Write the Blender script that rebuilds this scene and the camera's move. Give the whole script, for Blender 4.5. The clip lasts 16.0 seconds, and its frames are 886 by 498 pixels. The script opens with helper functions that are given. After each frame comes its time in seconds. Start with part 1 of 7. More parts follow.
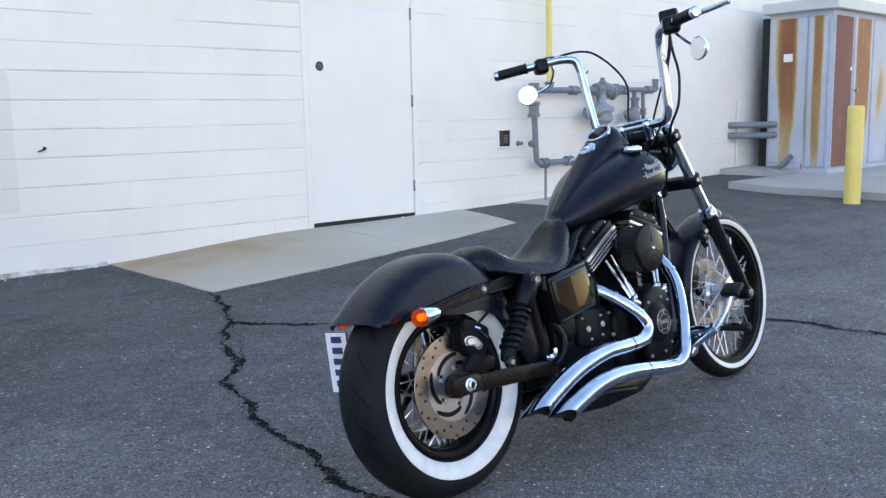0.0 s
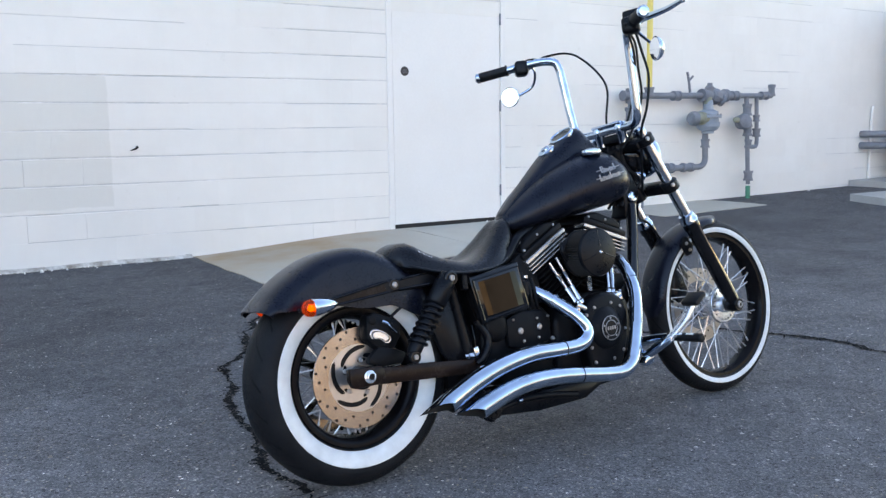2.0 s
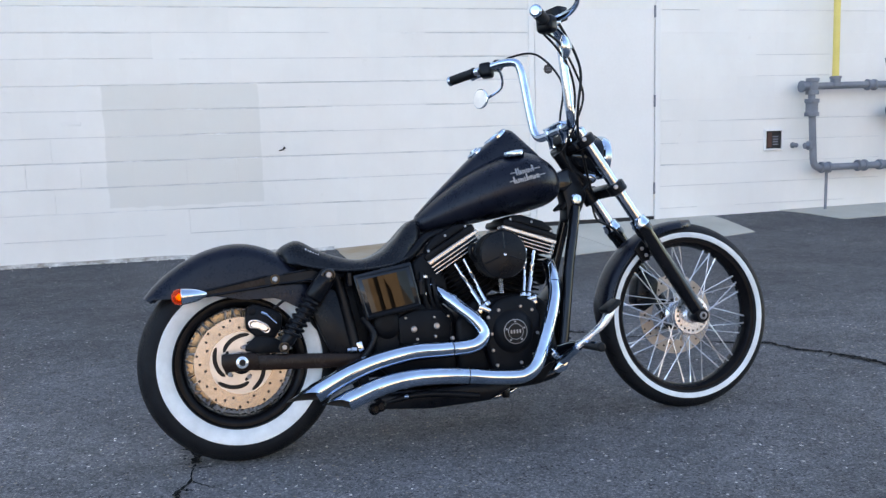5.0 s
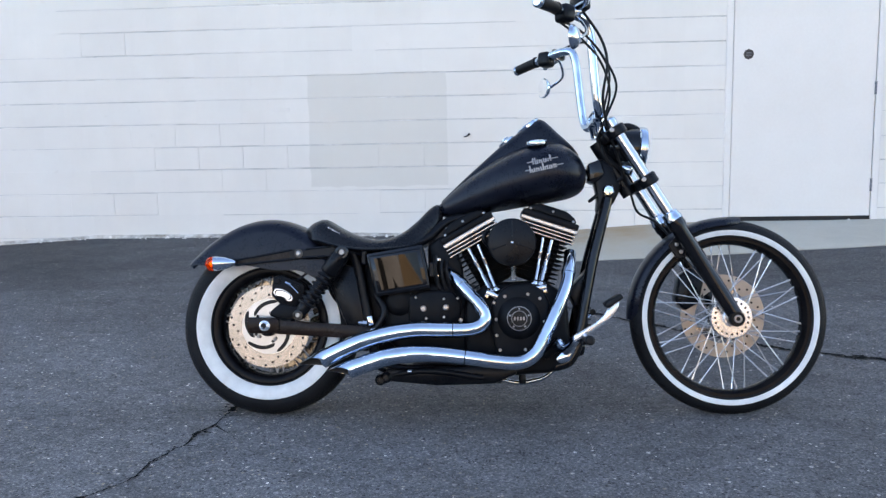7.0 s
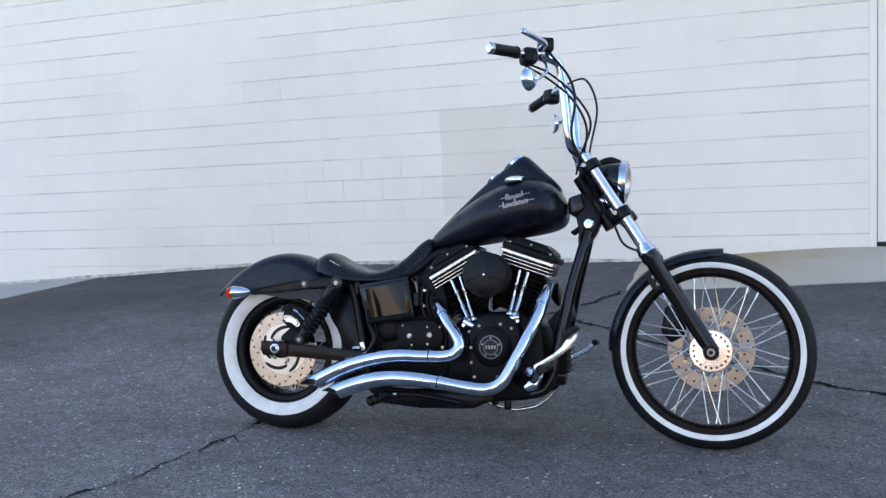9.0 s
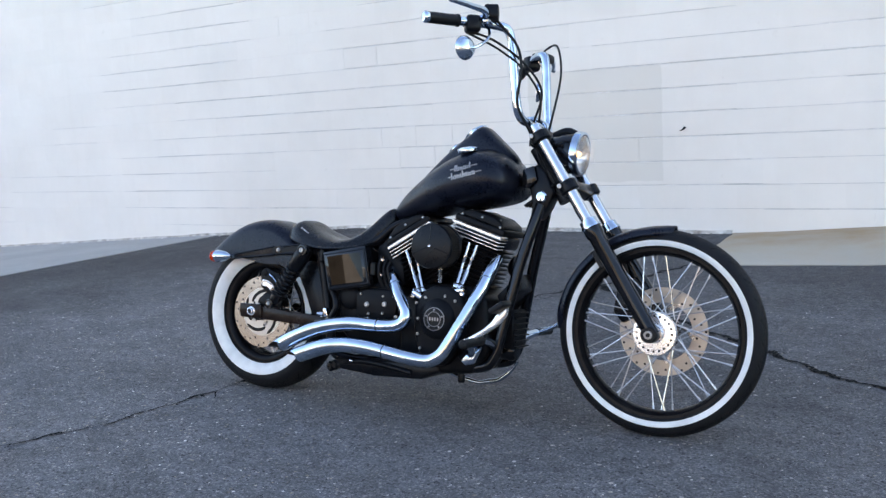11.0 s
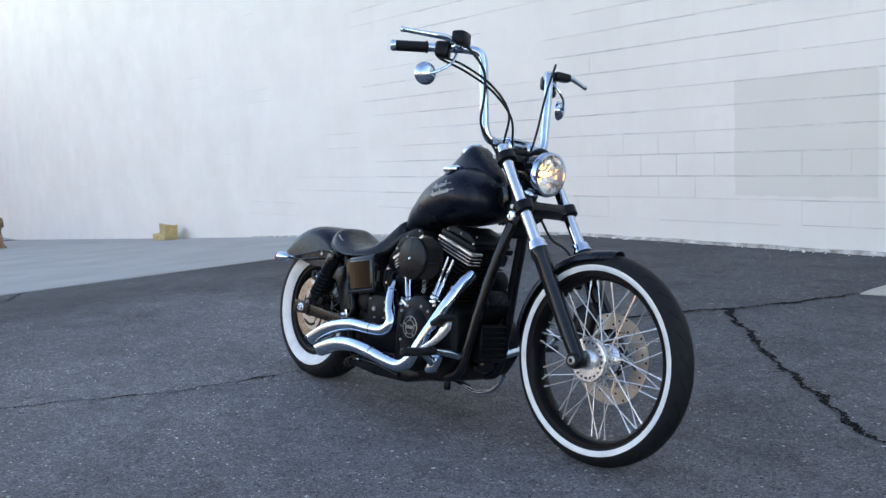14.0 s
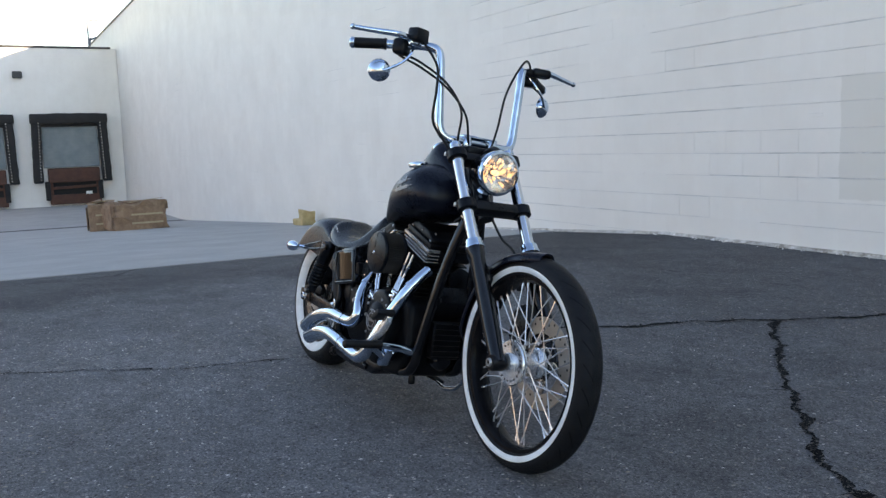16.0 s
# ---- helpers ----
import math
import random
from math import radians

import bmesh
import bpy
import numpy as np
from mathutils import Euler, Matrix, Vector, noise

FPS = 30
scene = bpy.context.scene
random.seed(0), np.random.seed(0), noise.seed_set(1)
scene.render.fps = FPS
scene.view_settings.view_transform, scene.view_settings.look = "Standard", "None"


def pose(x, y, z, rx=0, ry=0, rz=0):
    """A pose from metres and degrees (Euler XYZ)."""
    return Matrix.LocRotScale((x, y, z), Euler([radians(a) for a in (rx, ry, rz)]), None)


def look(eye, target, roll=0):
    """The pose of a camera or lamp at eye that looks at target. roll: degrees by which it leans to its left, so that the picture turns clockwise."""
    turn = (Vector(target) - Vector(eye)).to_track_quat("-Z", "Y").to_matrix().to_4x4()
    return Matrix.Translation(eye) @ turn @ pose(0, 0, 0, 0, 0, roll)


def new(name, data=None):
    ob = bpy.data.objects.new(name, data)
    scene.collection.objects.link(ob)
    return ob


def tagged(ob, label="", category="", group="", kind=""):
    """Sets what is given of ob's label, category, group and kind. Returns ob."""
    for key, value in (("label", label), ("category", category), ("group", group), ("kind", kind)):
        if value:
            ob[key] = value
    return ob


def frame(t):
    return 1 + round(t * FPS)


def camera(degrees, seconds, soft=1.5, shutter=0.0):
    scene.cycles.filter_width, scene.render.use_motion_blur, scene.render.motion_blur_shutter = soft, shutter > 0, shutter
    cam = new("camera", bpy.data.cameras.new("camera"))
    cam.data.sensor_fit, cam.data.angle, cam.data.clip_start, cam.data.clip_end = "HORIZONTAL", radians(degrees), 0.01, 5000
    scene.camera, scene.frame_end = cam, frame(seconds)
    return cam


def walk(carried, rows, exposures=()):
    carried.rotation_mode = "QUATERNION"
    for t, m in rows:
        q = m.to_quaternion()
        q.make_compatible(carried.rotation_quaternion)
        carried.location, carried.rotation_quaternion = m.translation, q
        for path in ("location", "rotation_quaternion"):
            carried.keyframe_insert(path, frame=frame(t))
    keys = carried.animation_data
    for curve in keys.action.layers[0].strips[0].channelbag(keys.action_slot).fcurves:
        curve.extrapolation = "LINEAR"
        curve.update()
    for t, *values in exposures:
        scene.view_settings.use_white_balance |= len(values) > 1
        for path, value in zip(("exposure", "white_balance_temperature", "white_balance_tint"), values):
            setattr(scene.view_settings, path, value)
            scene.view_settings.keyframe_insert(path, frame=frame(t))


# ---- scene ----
cam = camera(53.9, 16.0, soft=1.4)
PATH = [
    (0, (-1.617, -1.814, 1.062), (-0.291, -0.346, 0.766), -1.2),
    (0.5, (-1.535, -1.975, 1.043), (-0.264, -0.461, 0.741), -0.9),
    (1, (-1.398, -2.045, 1.006), (-0.160, -0.508, 0.680), 0.5),
    (1.5, (-1.240, -2.138, 1.034), (-0.076, -0.541, 0.723), 0.2),
    (2, (-1.090, -2.284, 1.029), (-0.045, -0.601, 0.754), -0.7),
    (2.5, (-0.938, -2.460, 1.025), (0.016, -0.725, 0.735), -1.1),
    (3, (-0.761, -2.550, 1.020), (0.106, -0.770, 0.738), -0.5),
    (3.5, (-0.586, -2.645, 1.035), (0.213, -0.835, 0.743), -0.2),
    (6, (0.411, -2.969, 1.030), (0.542, -0.990, 0.774), -1.9),
    (6.5, (0.641, -3.032, 1.031), (0.581, -1.051, 0.760), -1.4),
    (7, (0.856, -3.035, 1.019), (0.704, -1.061, 0.731), -1.1),
    (7.5, (1.060, -3.048, 1.031), (0.882, -1.075, 0.758), -1.6),
    (8, (1.297, -3.079, 1.050), (0.959, -1.122, 0.813), -2.2),
    (10.5, (2.263, -2.861, 1.037), (1.343, -1.104, 0.774), -3.4),
    (11, (2.432, -2.735, 1.033), (1.439, -1.022, 0.753), -3.0),
    (11.5, (2.592, -2.659, 1.030), (1.516, -0.991, 0.781), -3.1),
    (12, (2.820, -2.557, 1.040), (1.587, -1.003, 0.785), -2.9),
    (12.5, (2.969, -2.440, 1.025), (1.651, -0.964, 0.734), -2.3),
    (13, (3.107, -2.296, 1.020), (1.743, -0.864, 0.724), -2.2),
    (13.5, (3.287, -2.170, 1.021), (1.838, -0.814, 0.771), -2.9),
    (14, (3.484, -2.047, 1.035), (1.930, -0.812, 0.796), -2.8),
    (14.5, (3.583, -1.918, 1.025), (1.963, -0.770, 0.784), -1.6),
    (15, (3.693, -1.763, 1.032), (2.044, -0.658, 0.783), -1.5),
    (15.5, (3.792, -1.595, 1.018), (2.084, -0.582, 0.783), -1.9),
    (16, (3.911, -1.419, 1.021), (2.151, -0.501, 0.779), -1.8),
]
walk(cam, [(t, look(eye, target, roll)) for t, eye, target, roll in PATH], exposures=[(0, 2.56, 9550, 23), (1.5, 2.6, 9550, 23), (2, 2.53, 9500, 23), (3.5, 2.5, 9450, 23), (6, 2.48, 9400, 23), (7.4, 2.5, 9450, 23), (8, 2.34, 9500, 23), (10.5, 2.48, 9500, 23), (12, 2.42, 9550, 23), (14, 2.36, 9600, 22), (14.5, 2.3, 9600, 22), (15.5, 2.11, 9650, 22), (16, 1.94, 9700, 21)])

# ---- light ----
SUN_AZ, SUN_EL = radians(46.5), radians(14.5)   # from +y towards +x
world = bpy.data.worlds.new("sky")
scene.world = world
world.use_nodes = True
wn = world.node_tree
sky = wn.nodes.new("ShaderNodeTexSky")
sky.sky_type, sky.sun_disc = "NISHITA", False
sky.sun_elevation, sky.sun_rotation = SUN_EL, SUN_AZ
sky.air_density, sky.dust_density, sky.ozone_density = 1.0, 0.2, 3.0
wn.links.new(sky.outputs[0], wn.nodes["Background"].inputs[0])
wn.nodes["Background"].inputs[1].default_value = 0.15
sun = new("sun", bpy.data.lights.new("sun", "SUN"))
sun.data.energy, sun.data.angle, sun.data.color = 4.5, radians(0.5), (1.0, 0.94, 0.85)
to_sun = Vector((math.sin(SUN_AZ) * math.cos(SUN_EL), math.cos(SUN_AZ) * math.cos(SUN_EL), math.sin(SUN_EL)))
sun.matrix_world = look(to_sun * 60, (0, 0, 0))


# ---- materials ----
def nodes_of(name):
    m = bpy.data.materials.new(name)
    m.use_nodes = True
    t = m.node_tree
    return m, t, t.nodes["Principled BSDF"]


def node(t, kind, **values):
    n = t.nodes.new(kind)
    for k, v in values.items():
        n.inputs[k].default_value = v
    return n


def noise_of(t, scale, detail=4.0, rough=0.55, vector=None):
    n = node(t, "ShaderNodeTexNoise", Scale=scale, Detail=detail, Roughness=rough)
    if vector is not None:
        t.links.new(vector, n.inputs["Vector"])
    return n.outputs["Fac"]


def ramp_of(t, fac, stops):
    r = t.nodes.new("ShaderNodeValToRGB")
    els = r.color_ramp.elements
    while len(els) < len(stops):
        els.new(0.5)
    for e, (p, c) in zip(els, stops):
        e.position, e.color = p, (*c, 1) if len(c) == 3 else c
    t.links.new(fac, r.inputs["Fac"])
    return r.outputs["Color"]


def mix_of(t, a, b, fac, blend="MIX"):
    m = t.nodes.new("ShaderNodeMix")
    m.data_type, m.blend_type = "RGBA", blend
    for v, s in ((fac, m.inputs["Factor"]), (a, m.inputs["A"]), (b, m.inputs["B"])):
        if isinstance(v, bpy.types.NodeSocket):
            t.links.new(v, s)
        elif isinstance(v, tuple):
            s.default_value = (*v, 1)
        else:
            s.default_value = v
    return m.outputs["Result"]


def maths(t, op, a, b=0.0, clamp=False):
    m = t.nodes.new("ShaderNodeMath")
    m.operation, m.use_clamp = op, clamp
    for v, s in ((a, m.inputs[0]), (b, m.inputs[1])):
        if isinstance(v, bpy.types.NodeSocket):
            t.links.new(v, s)
        else:
            s.default_value = v
    return m.outputs[0]


def bump_of(t, p, height, strength, distance):
    b = node(t, "ShaderNodeBump", Strength=strength, Distance=distance)
    t.links.new(height, b.inputs["Height"])
    t.links.new(b.outputs["Normal"], p.inputs["Normal"])


def place_of(t):
    return t.nodes.new("ShaderNodeNewGeometry").outputs["Position"]


def local_of(t):
    return t.nodes.new("ShaderNodeTexCoord").outputs["Object"]


def surface(name, a, b, scale, rough, metal=0.0, fine=80.0, bump=0.0, spread=0.12, coat=0.0, vary=0.0):
    """Two tones mixed by coarse and fine noise, gloss varied by the same."""
    m, t, p = nodes_of(name)
    v = local_of(t)
    big, small = noise_of(t, scale, 5, 0.6, v), noise_of(t, fine, 3, 0.6, v)
    f = maths(t, "ADD", maths(t, "MULTIPLY", big, 0.7), maths(t, "MULTIPLY", small, 0.3))
    col = ramp_of(t, f, [(0.35, a), (0.65, b)])
    if vary:
        rnd = t.nodes.new("ShaderNodeObjectInfo").outputs["Random"]
        col = mix_of(t, col, (0.3, 0.28, 0.26), maths(t, "MULTIPLY", rnd, vary))
    t.links.new(col, p.inputs["Base Color"])
    r = maths(t, "ADD", maths(t, "MULTIPLY", maths(t, "SUBTRACT", f, 0.5), spread * 2), rough, True)
    t.links.new(r, p.inputs["Roughness"])
    p.inputs["Metallic"].default_value = metal
    p.inputs["Coat Weight"].default_value = coat
    p.inputs["Coat Roughness"].default_value = 0.05
    if bump:
        bump_of(t, p, small, bump, 0.002)
    return m


def asphalt_material():
    m, t, p = nodes_of("asphalt")
    v = place_of(t)
    fine = node(t, "ShaderNodeTexVoronoi", Scale=230.0)
    chips = node(t, "ShaderNodeTexVoronoi", Scale=95.0)
    for n in (fine, chips):
        t.links.new(v, n.inputs["Vector"])
    sep = t.nodes.new("ShaderNodeSeparateColor")
    t.links.new(fine.outputs["Color"], sep.inputs[0])
    stone = ramp_of(t, sep.outputs[0], [(0.0, (0.044, 0.046, 0.053)), (0.35, (0.1, 0.107, 0.12)), (0.8, (0.16, 0.169, 0.186)), (1.0, (0.36, 0.36, 0.355))])
    binder = ramp_of(t, noise_of(t, 60, 4, 0.7, v), [(0.3, (0.08, 0.085, 0.095)), (0.7, (0.15, 0.159, 0.176))])
    col = mix_of(t, stone, binder, 0.5)
    # a few pale and tan chips of aggregate, with dark pits between
    pick = t.nodes.new("ShaderNodeSeparateColor")
    t.links.new(chips.outputs["Color"], pick.inputs[0])
    small = maths(t, "LESS_THAN", chips.outputs["Distance"], maths(t, "MULTIPLY", pick.outputs[1], 0.55))
    pale = maths(t, "MULTIPLY", maths(t, "GREATER_THAN", pick.outputs[0], 0.82), small)
    tint = ramp_of(t, pick.outputs[2], [(0.0, (0.2, 0.195, 0.19)), (0.5, (0.28, 0.28, 0.28)), (0.8, (0.3, 0.25, 0.19)), (1.0, (0.75, 0.75, 0.74))])
    col = mix_of(t, col, tint, maths(t, "MULTIPLY", pale, 0.9))
    pits = maths(t, "MULTIPLY", maths(t, "LESS_THAN", pick.outputs[0], 0.2), small)
    col = mix_of(t, col, (0.03, 0.031, 0.036), maths(t, "MULTIPLY", pits, 0.9))
    # single larger stones worn pale, and the grain of the surface between them
    large = node(t, "ShaderNodeTexVoronoi", Scale=52.0)
    grain = node(t, "ShaderNodeTexVoronoi", Scale=135.0)
    for n in (large, grain):
        t.links.new(v, n.inputs["Vector"])
    lot = t.nodes.new("ShaderNodeSeparateColor")
    t.links.new(large.outputs["Color"], lot.inputs[0])
    face = maths(t, "LESS_THAN", large.outputs["Distance"], maths(t, "MULTIPLY", lot.outputs[1], 0.42))
    worn_stone = maths(t, "MULTIPLY", maths(t, "GREATER_THAN", lot.outputs[0], 0.86), face)
    stone_tone = ramp_of(t, lot.outputs[2], [(0.0, (0.17, 0.17, 0.18)), (0.5, (0.26, 0.26, 0.27)), (0.85, (0.32, 0.275, 0.22)), (1.0, (0.55, 0.55, 0.55))])
    col = mix_of(t, col, stone_tone, maths(t, "MULTIPLY", worn_stone, 0.85))
    shade = t.nodes.new("ShaderNodeSeparateColor")
    t.links.new(grain.outputs["Color"], shade.inputs[0])
    col = mix_of(t, col, ramp_of(t, shade.outputs[0], [(0.0, (0.7, 0.7, 0.71)), (0.5, (0.98, 0.98, 0.98)), (1.0, (1.27, 1.27, 1.28))]), 1.0, "MULTIPLY")
    wide = ramp_of(t, noise_of(t, 0.45, 6, 0.62, v), [(0.32, (0.7, 0.7, 0.7)), (0.52, (1.07, 1.06, 1.05)), (0.72, (1.32, 1.3, 1.28))])
    col = mix_of(t, col, wide, 1.0, "MULTIPLY")
    drag = t.nodes.new("ShaderNodeMapping")
    drag.inputs["Scale"].default_value = (1.0, 1.25, 1.0)
    t.links.new(v, drag.inputs["Vector"])
    spots = ramp_of(t, noise_of(t, 2.4, 6, 0.68, drag.outputs[0]), [(0.3, (0.7, 0.7, 0.7)), (0.5, (1.0, 0.99, 0.97)), (0.68, (1.16, 1.15, 1.15))])
    col = mix_of(t, col, spots, 1.0, "MULTIPLY")
    rubbed = ramp_of(t, noise_of(t, 16, 5, 0.65, v), [(0.3, (0.76, 0.76, 0.77)), (0.65, (1.13, 1.13, 1.13))])
    col = mix_of(t, col, rubbed, 1.0, "MULTIPLY")
    # a wide, soft-edged paler patch
    off = t.nodes.new("ShaderNodeVectorMath")
    off.operation = "DISTANCE"
    off.inputs[1].default_value = (-0.9, -0.2, 0.0)
    t.links.new(v, off.inputs[0])
    worn = t.nodes.new("ShaderNodeMapRange")
    worn.interpolation_type = "SMOOTHSTEP"
    worn.inputs[1].default_value, worn.inputs[2].default_value = 2.6, 0.9
    t.links.new(maths(t, "ADD", off.outputs["Value"], maths(t, "MULTIPLY", noise_of(t, 1.3, 4, 0.6, v), 1.0)), worn.inputs[0])
    col = mix_of(t, col, mix_of(t, col, (1.28, 1.28, 1.27), 1.0, "MULTIPLY"), worn.outputs[0])
    # darker strip along the building
    xyz = t.nodes.new("ShaderNodeSeparateXYZ")
    t.links.new(v, xyz.inputs[0])
    edge = maths(t, "ADD", xyz.outputs[1], maths(t, "MULTIPLY", noise_of(t, 0.7, 4, 0.6, v), 1.6))
    near = t.nodes.new("ShaderNodeMapRange")
    near.inputs[1].default_value, near.inputs[2].default_value = 1.8, 3.5
    t.links.new(edge, near.inputs[0])
    col = mix_of(t, col, mix_of(t, col, (0.71, 0.7, 0.71), 1.0, "MULTIPLY"), near.outputs[0])
    # darker towards the truck apron, with an uneven edge
    apron_tone = t.nodes.new("ShaderNodeMapRange")
    apron_tone.inputs[1].default_value, apron_tone.inputs[2].default_value = -2.0, -3.2
    t.links.new(maths(t, "ADD", xyz.outputs[0], maths(t, "MULTIPLY", maths(t, "SUBTRACT", noise_of(t, 0.9, 5, 0.62, v), 0.5), 3.0)), apron_tone.inputs[0])
    col = mix_of(t, col, mix_of(t, col, (0.68, 0.67, 0.67), 1.0, "MULTIPLY"), apron_tone.outputs[0])
    t.links.new(col, p.inputs["Base Color"])
    p.inputs["Roughness"].default_value = 0.9
    h = maths(t, "ADD", fine.outputs["Distance"], maths(t, "MULTIPLY", noise_of(t, 90, 4, 0.7, v), 1.2))
    bump_of(t, p, h, 1.0, 0.006)
    return m


def wall_paint_material():
    m, t, p = nodes_of("white_masonry_paint")
    v = place_of(t)
    xyz = t.nodes.new("ShaderNodeSeparateXYZ")
    t.links.new(v, xyz.inputs[0])
    base = ramp_of(t, noise_of(t, 0.8, 6, 0.65, v), [(0.3, (0.755, 0.735, 0.705)), (0.7, (0.83, 0.815, 0.785))])
    long = t.nodes.new("ShaderNodeMapping")
    long.inputs["Scale"].default_value = (5.0, 5.0, 0.35)
    t.links.new(v, long.inputs["Vector"])
    streak = ramp_of(t, noise_of(t, 1.0, 5, 0.6, long.outputs[0]), [(0.3, (0.985, 0.984, 0.98)), (0.5, (1, 1, 1))])
    col = mix_of(t, base, streak, 1.0, "MULTIPLY")
    dirt = ramp_of(t, noise_of(t, 9, 6, 0.7, v), [(0.24, (0.86, 0.85, 0.83)), (0.36, (1, 1, 1))])
    col = mix_of(t, col, dirt, 0.5, "MULTIPLY")
    # a rectangle of greyer paint rolled over old writing
    wob = maths(t, "MULTIPLY", maths(t, "SUBTRACT", noise_of(t, 5, 3, 0.5, v), 0.5), 0.05)

    def inside(c, lo, hi):
        a = t.nodes.new("ShaderNodeMapRange")
        a.inputs[1].default_value, a.inputs[2].default_value = (hi - lo) / 2 + 0.006, (hi - lo) / 2 - 0.006
        d = maths(t, "ABSOLUTE", maths(t, "SUBTRACT", maths(t, "ADD", c, wob), (lo + hi) / 2))
        t.links.new(d, a.inputs[0])
        return a.outputs[0]
    # each block took the paint a little differently
    one = maths(t, "ADD", t.nodes.new("ShaderNodeObjectInfo").outputs["Random"], t.nodes.new("ShaderNodeNewGeometry").outputs["Random Per Island"])
    tone = ramp_of(t, maths(t, "FRACT", one), [(0.0, (0.985, 0.985, 0.983)), (1.0, (1.01, 1.01, 1.01))])
    col = mix_of(t, col, tone, 1.0, "MULTIPLY")
    patch = maths(t, "MULTIPLY", inside(xyz.outputs[0], -0.945, 0.31), inside(xyz.outputs[2], 0.456, 1.462))
    col = mix_of(t, col, (0.6, 0.59, 0.545), maths(t, "MULTIPLY", patch, 0.45))
    t.links.new(col, p.inputs["Base Color"])
    p.inputs["Roughness"].default_value = 0.62
    h = maths(t, "ADD", noise_of(t, 140, 4, 0.65, v), maths(t, "MULTIPLY", noise_of(t, 14, 3, 0.5, v), 1.5))
    bump_of(t, p, h, 0.45, 0.003)
    return m


def crack_material():
    """Black crumbled filler with grey grit in it."""
    m, t, p = nodes_of("crack_filler")
    v = place_of(t)
    bits = node(t, "ShaderNodeTexVoronoi", Scale=190.0)
    t.links.new(v, bits.inputs["Vector"])
    pick = t.nodes.new("ShaderNodeSeparateColor")
    t.links.new(bits.outputs["Color"], pick.inputs[0])
    col = ramp_of(t, pick.outputs[0], [(0.0, (0.004, 0.004, 0.005)), (0.7, (0.012, 0.012, 0.014)), (0.88, (0.045, 0.044, 0.043)), (1.0, (0.16, 0.155, 0.15))])
    col = mix_of(t, col, ramp_of(t, noise_of(t, 9, 4, 0.6, v), [(0.35, (0.5, 0.5, 0.5)), (0.65, (1.5, 1.45, 1.4))]), 1.0, "MULTIPLY")
    t.links.new(col, p.inputs["Base Color"])
    p.inputs["Roughness"].default_value = 0.95
    p.inputs["Specular IOR Level"].default_value = 0.05
    bump_of(t, p, pick.outputs[1], 1.0, 0.004)
    return m


def concrete_material(name, a, b, rust=False):
    m, t, p = nodes_of(name)
    v = place_of(t)
    col = ramp_of(t, noise_of(t, 1.1, 7, 0.65, v), [(0.3, a), (0.7, b)])
    grit = ramp_of(t, noise_of(t, 240, 3, 0.6, v), [(0.3, (0.86, 0.86, 0.85)), (0.7, (1.08, 1.08, 1.08))])
    col = mix_of(t, col, grit, 1.0, "MULTIPLY")
    if rust:
        xyz = t.nodes.new("ShaderNodeSeparateXYZ")
        t.links.new(v, xyz.inputs[0])
        near = t.nodes.new("ShaderNodeMapRange")
        near.inputs[1].default_value, near.inputs[2].default_value = 2.9, 4.5
        t.links.new(xyz.outputs[1], near.inputs[0])
        far = t.nodes.new("ShaderNodeMapRange")
        far.inputs[1].default_value, far.inputs[2].default_value = 3.3, 2.0
        t.links.new(xyz.outputs[0], far.inputs[0])
        stain = maths(t, "MULTIPLY", maths(t, "MULTIPLY", near.outputs[0], far.outputs[0]), noise_of(t, 2.2, 5, 0.6, v))
        col = mix_of(t, col, (0.36, 0.24, 0.14), maths(t, "MULTIPLY", maths(t, "SUBTRACT", stain, 0.13), 2.0, True))
    t.links.new(col, p.inputs["Base Color"])
    p.inputs["Roughness"].default_value = 0.85
    bump_of(t, p, noise_of(t, 180, 4, 0.65, v), 0.3, 0.003)
    return m


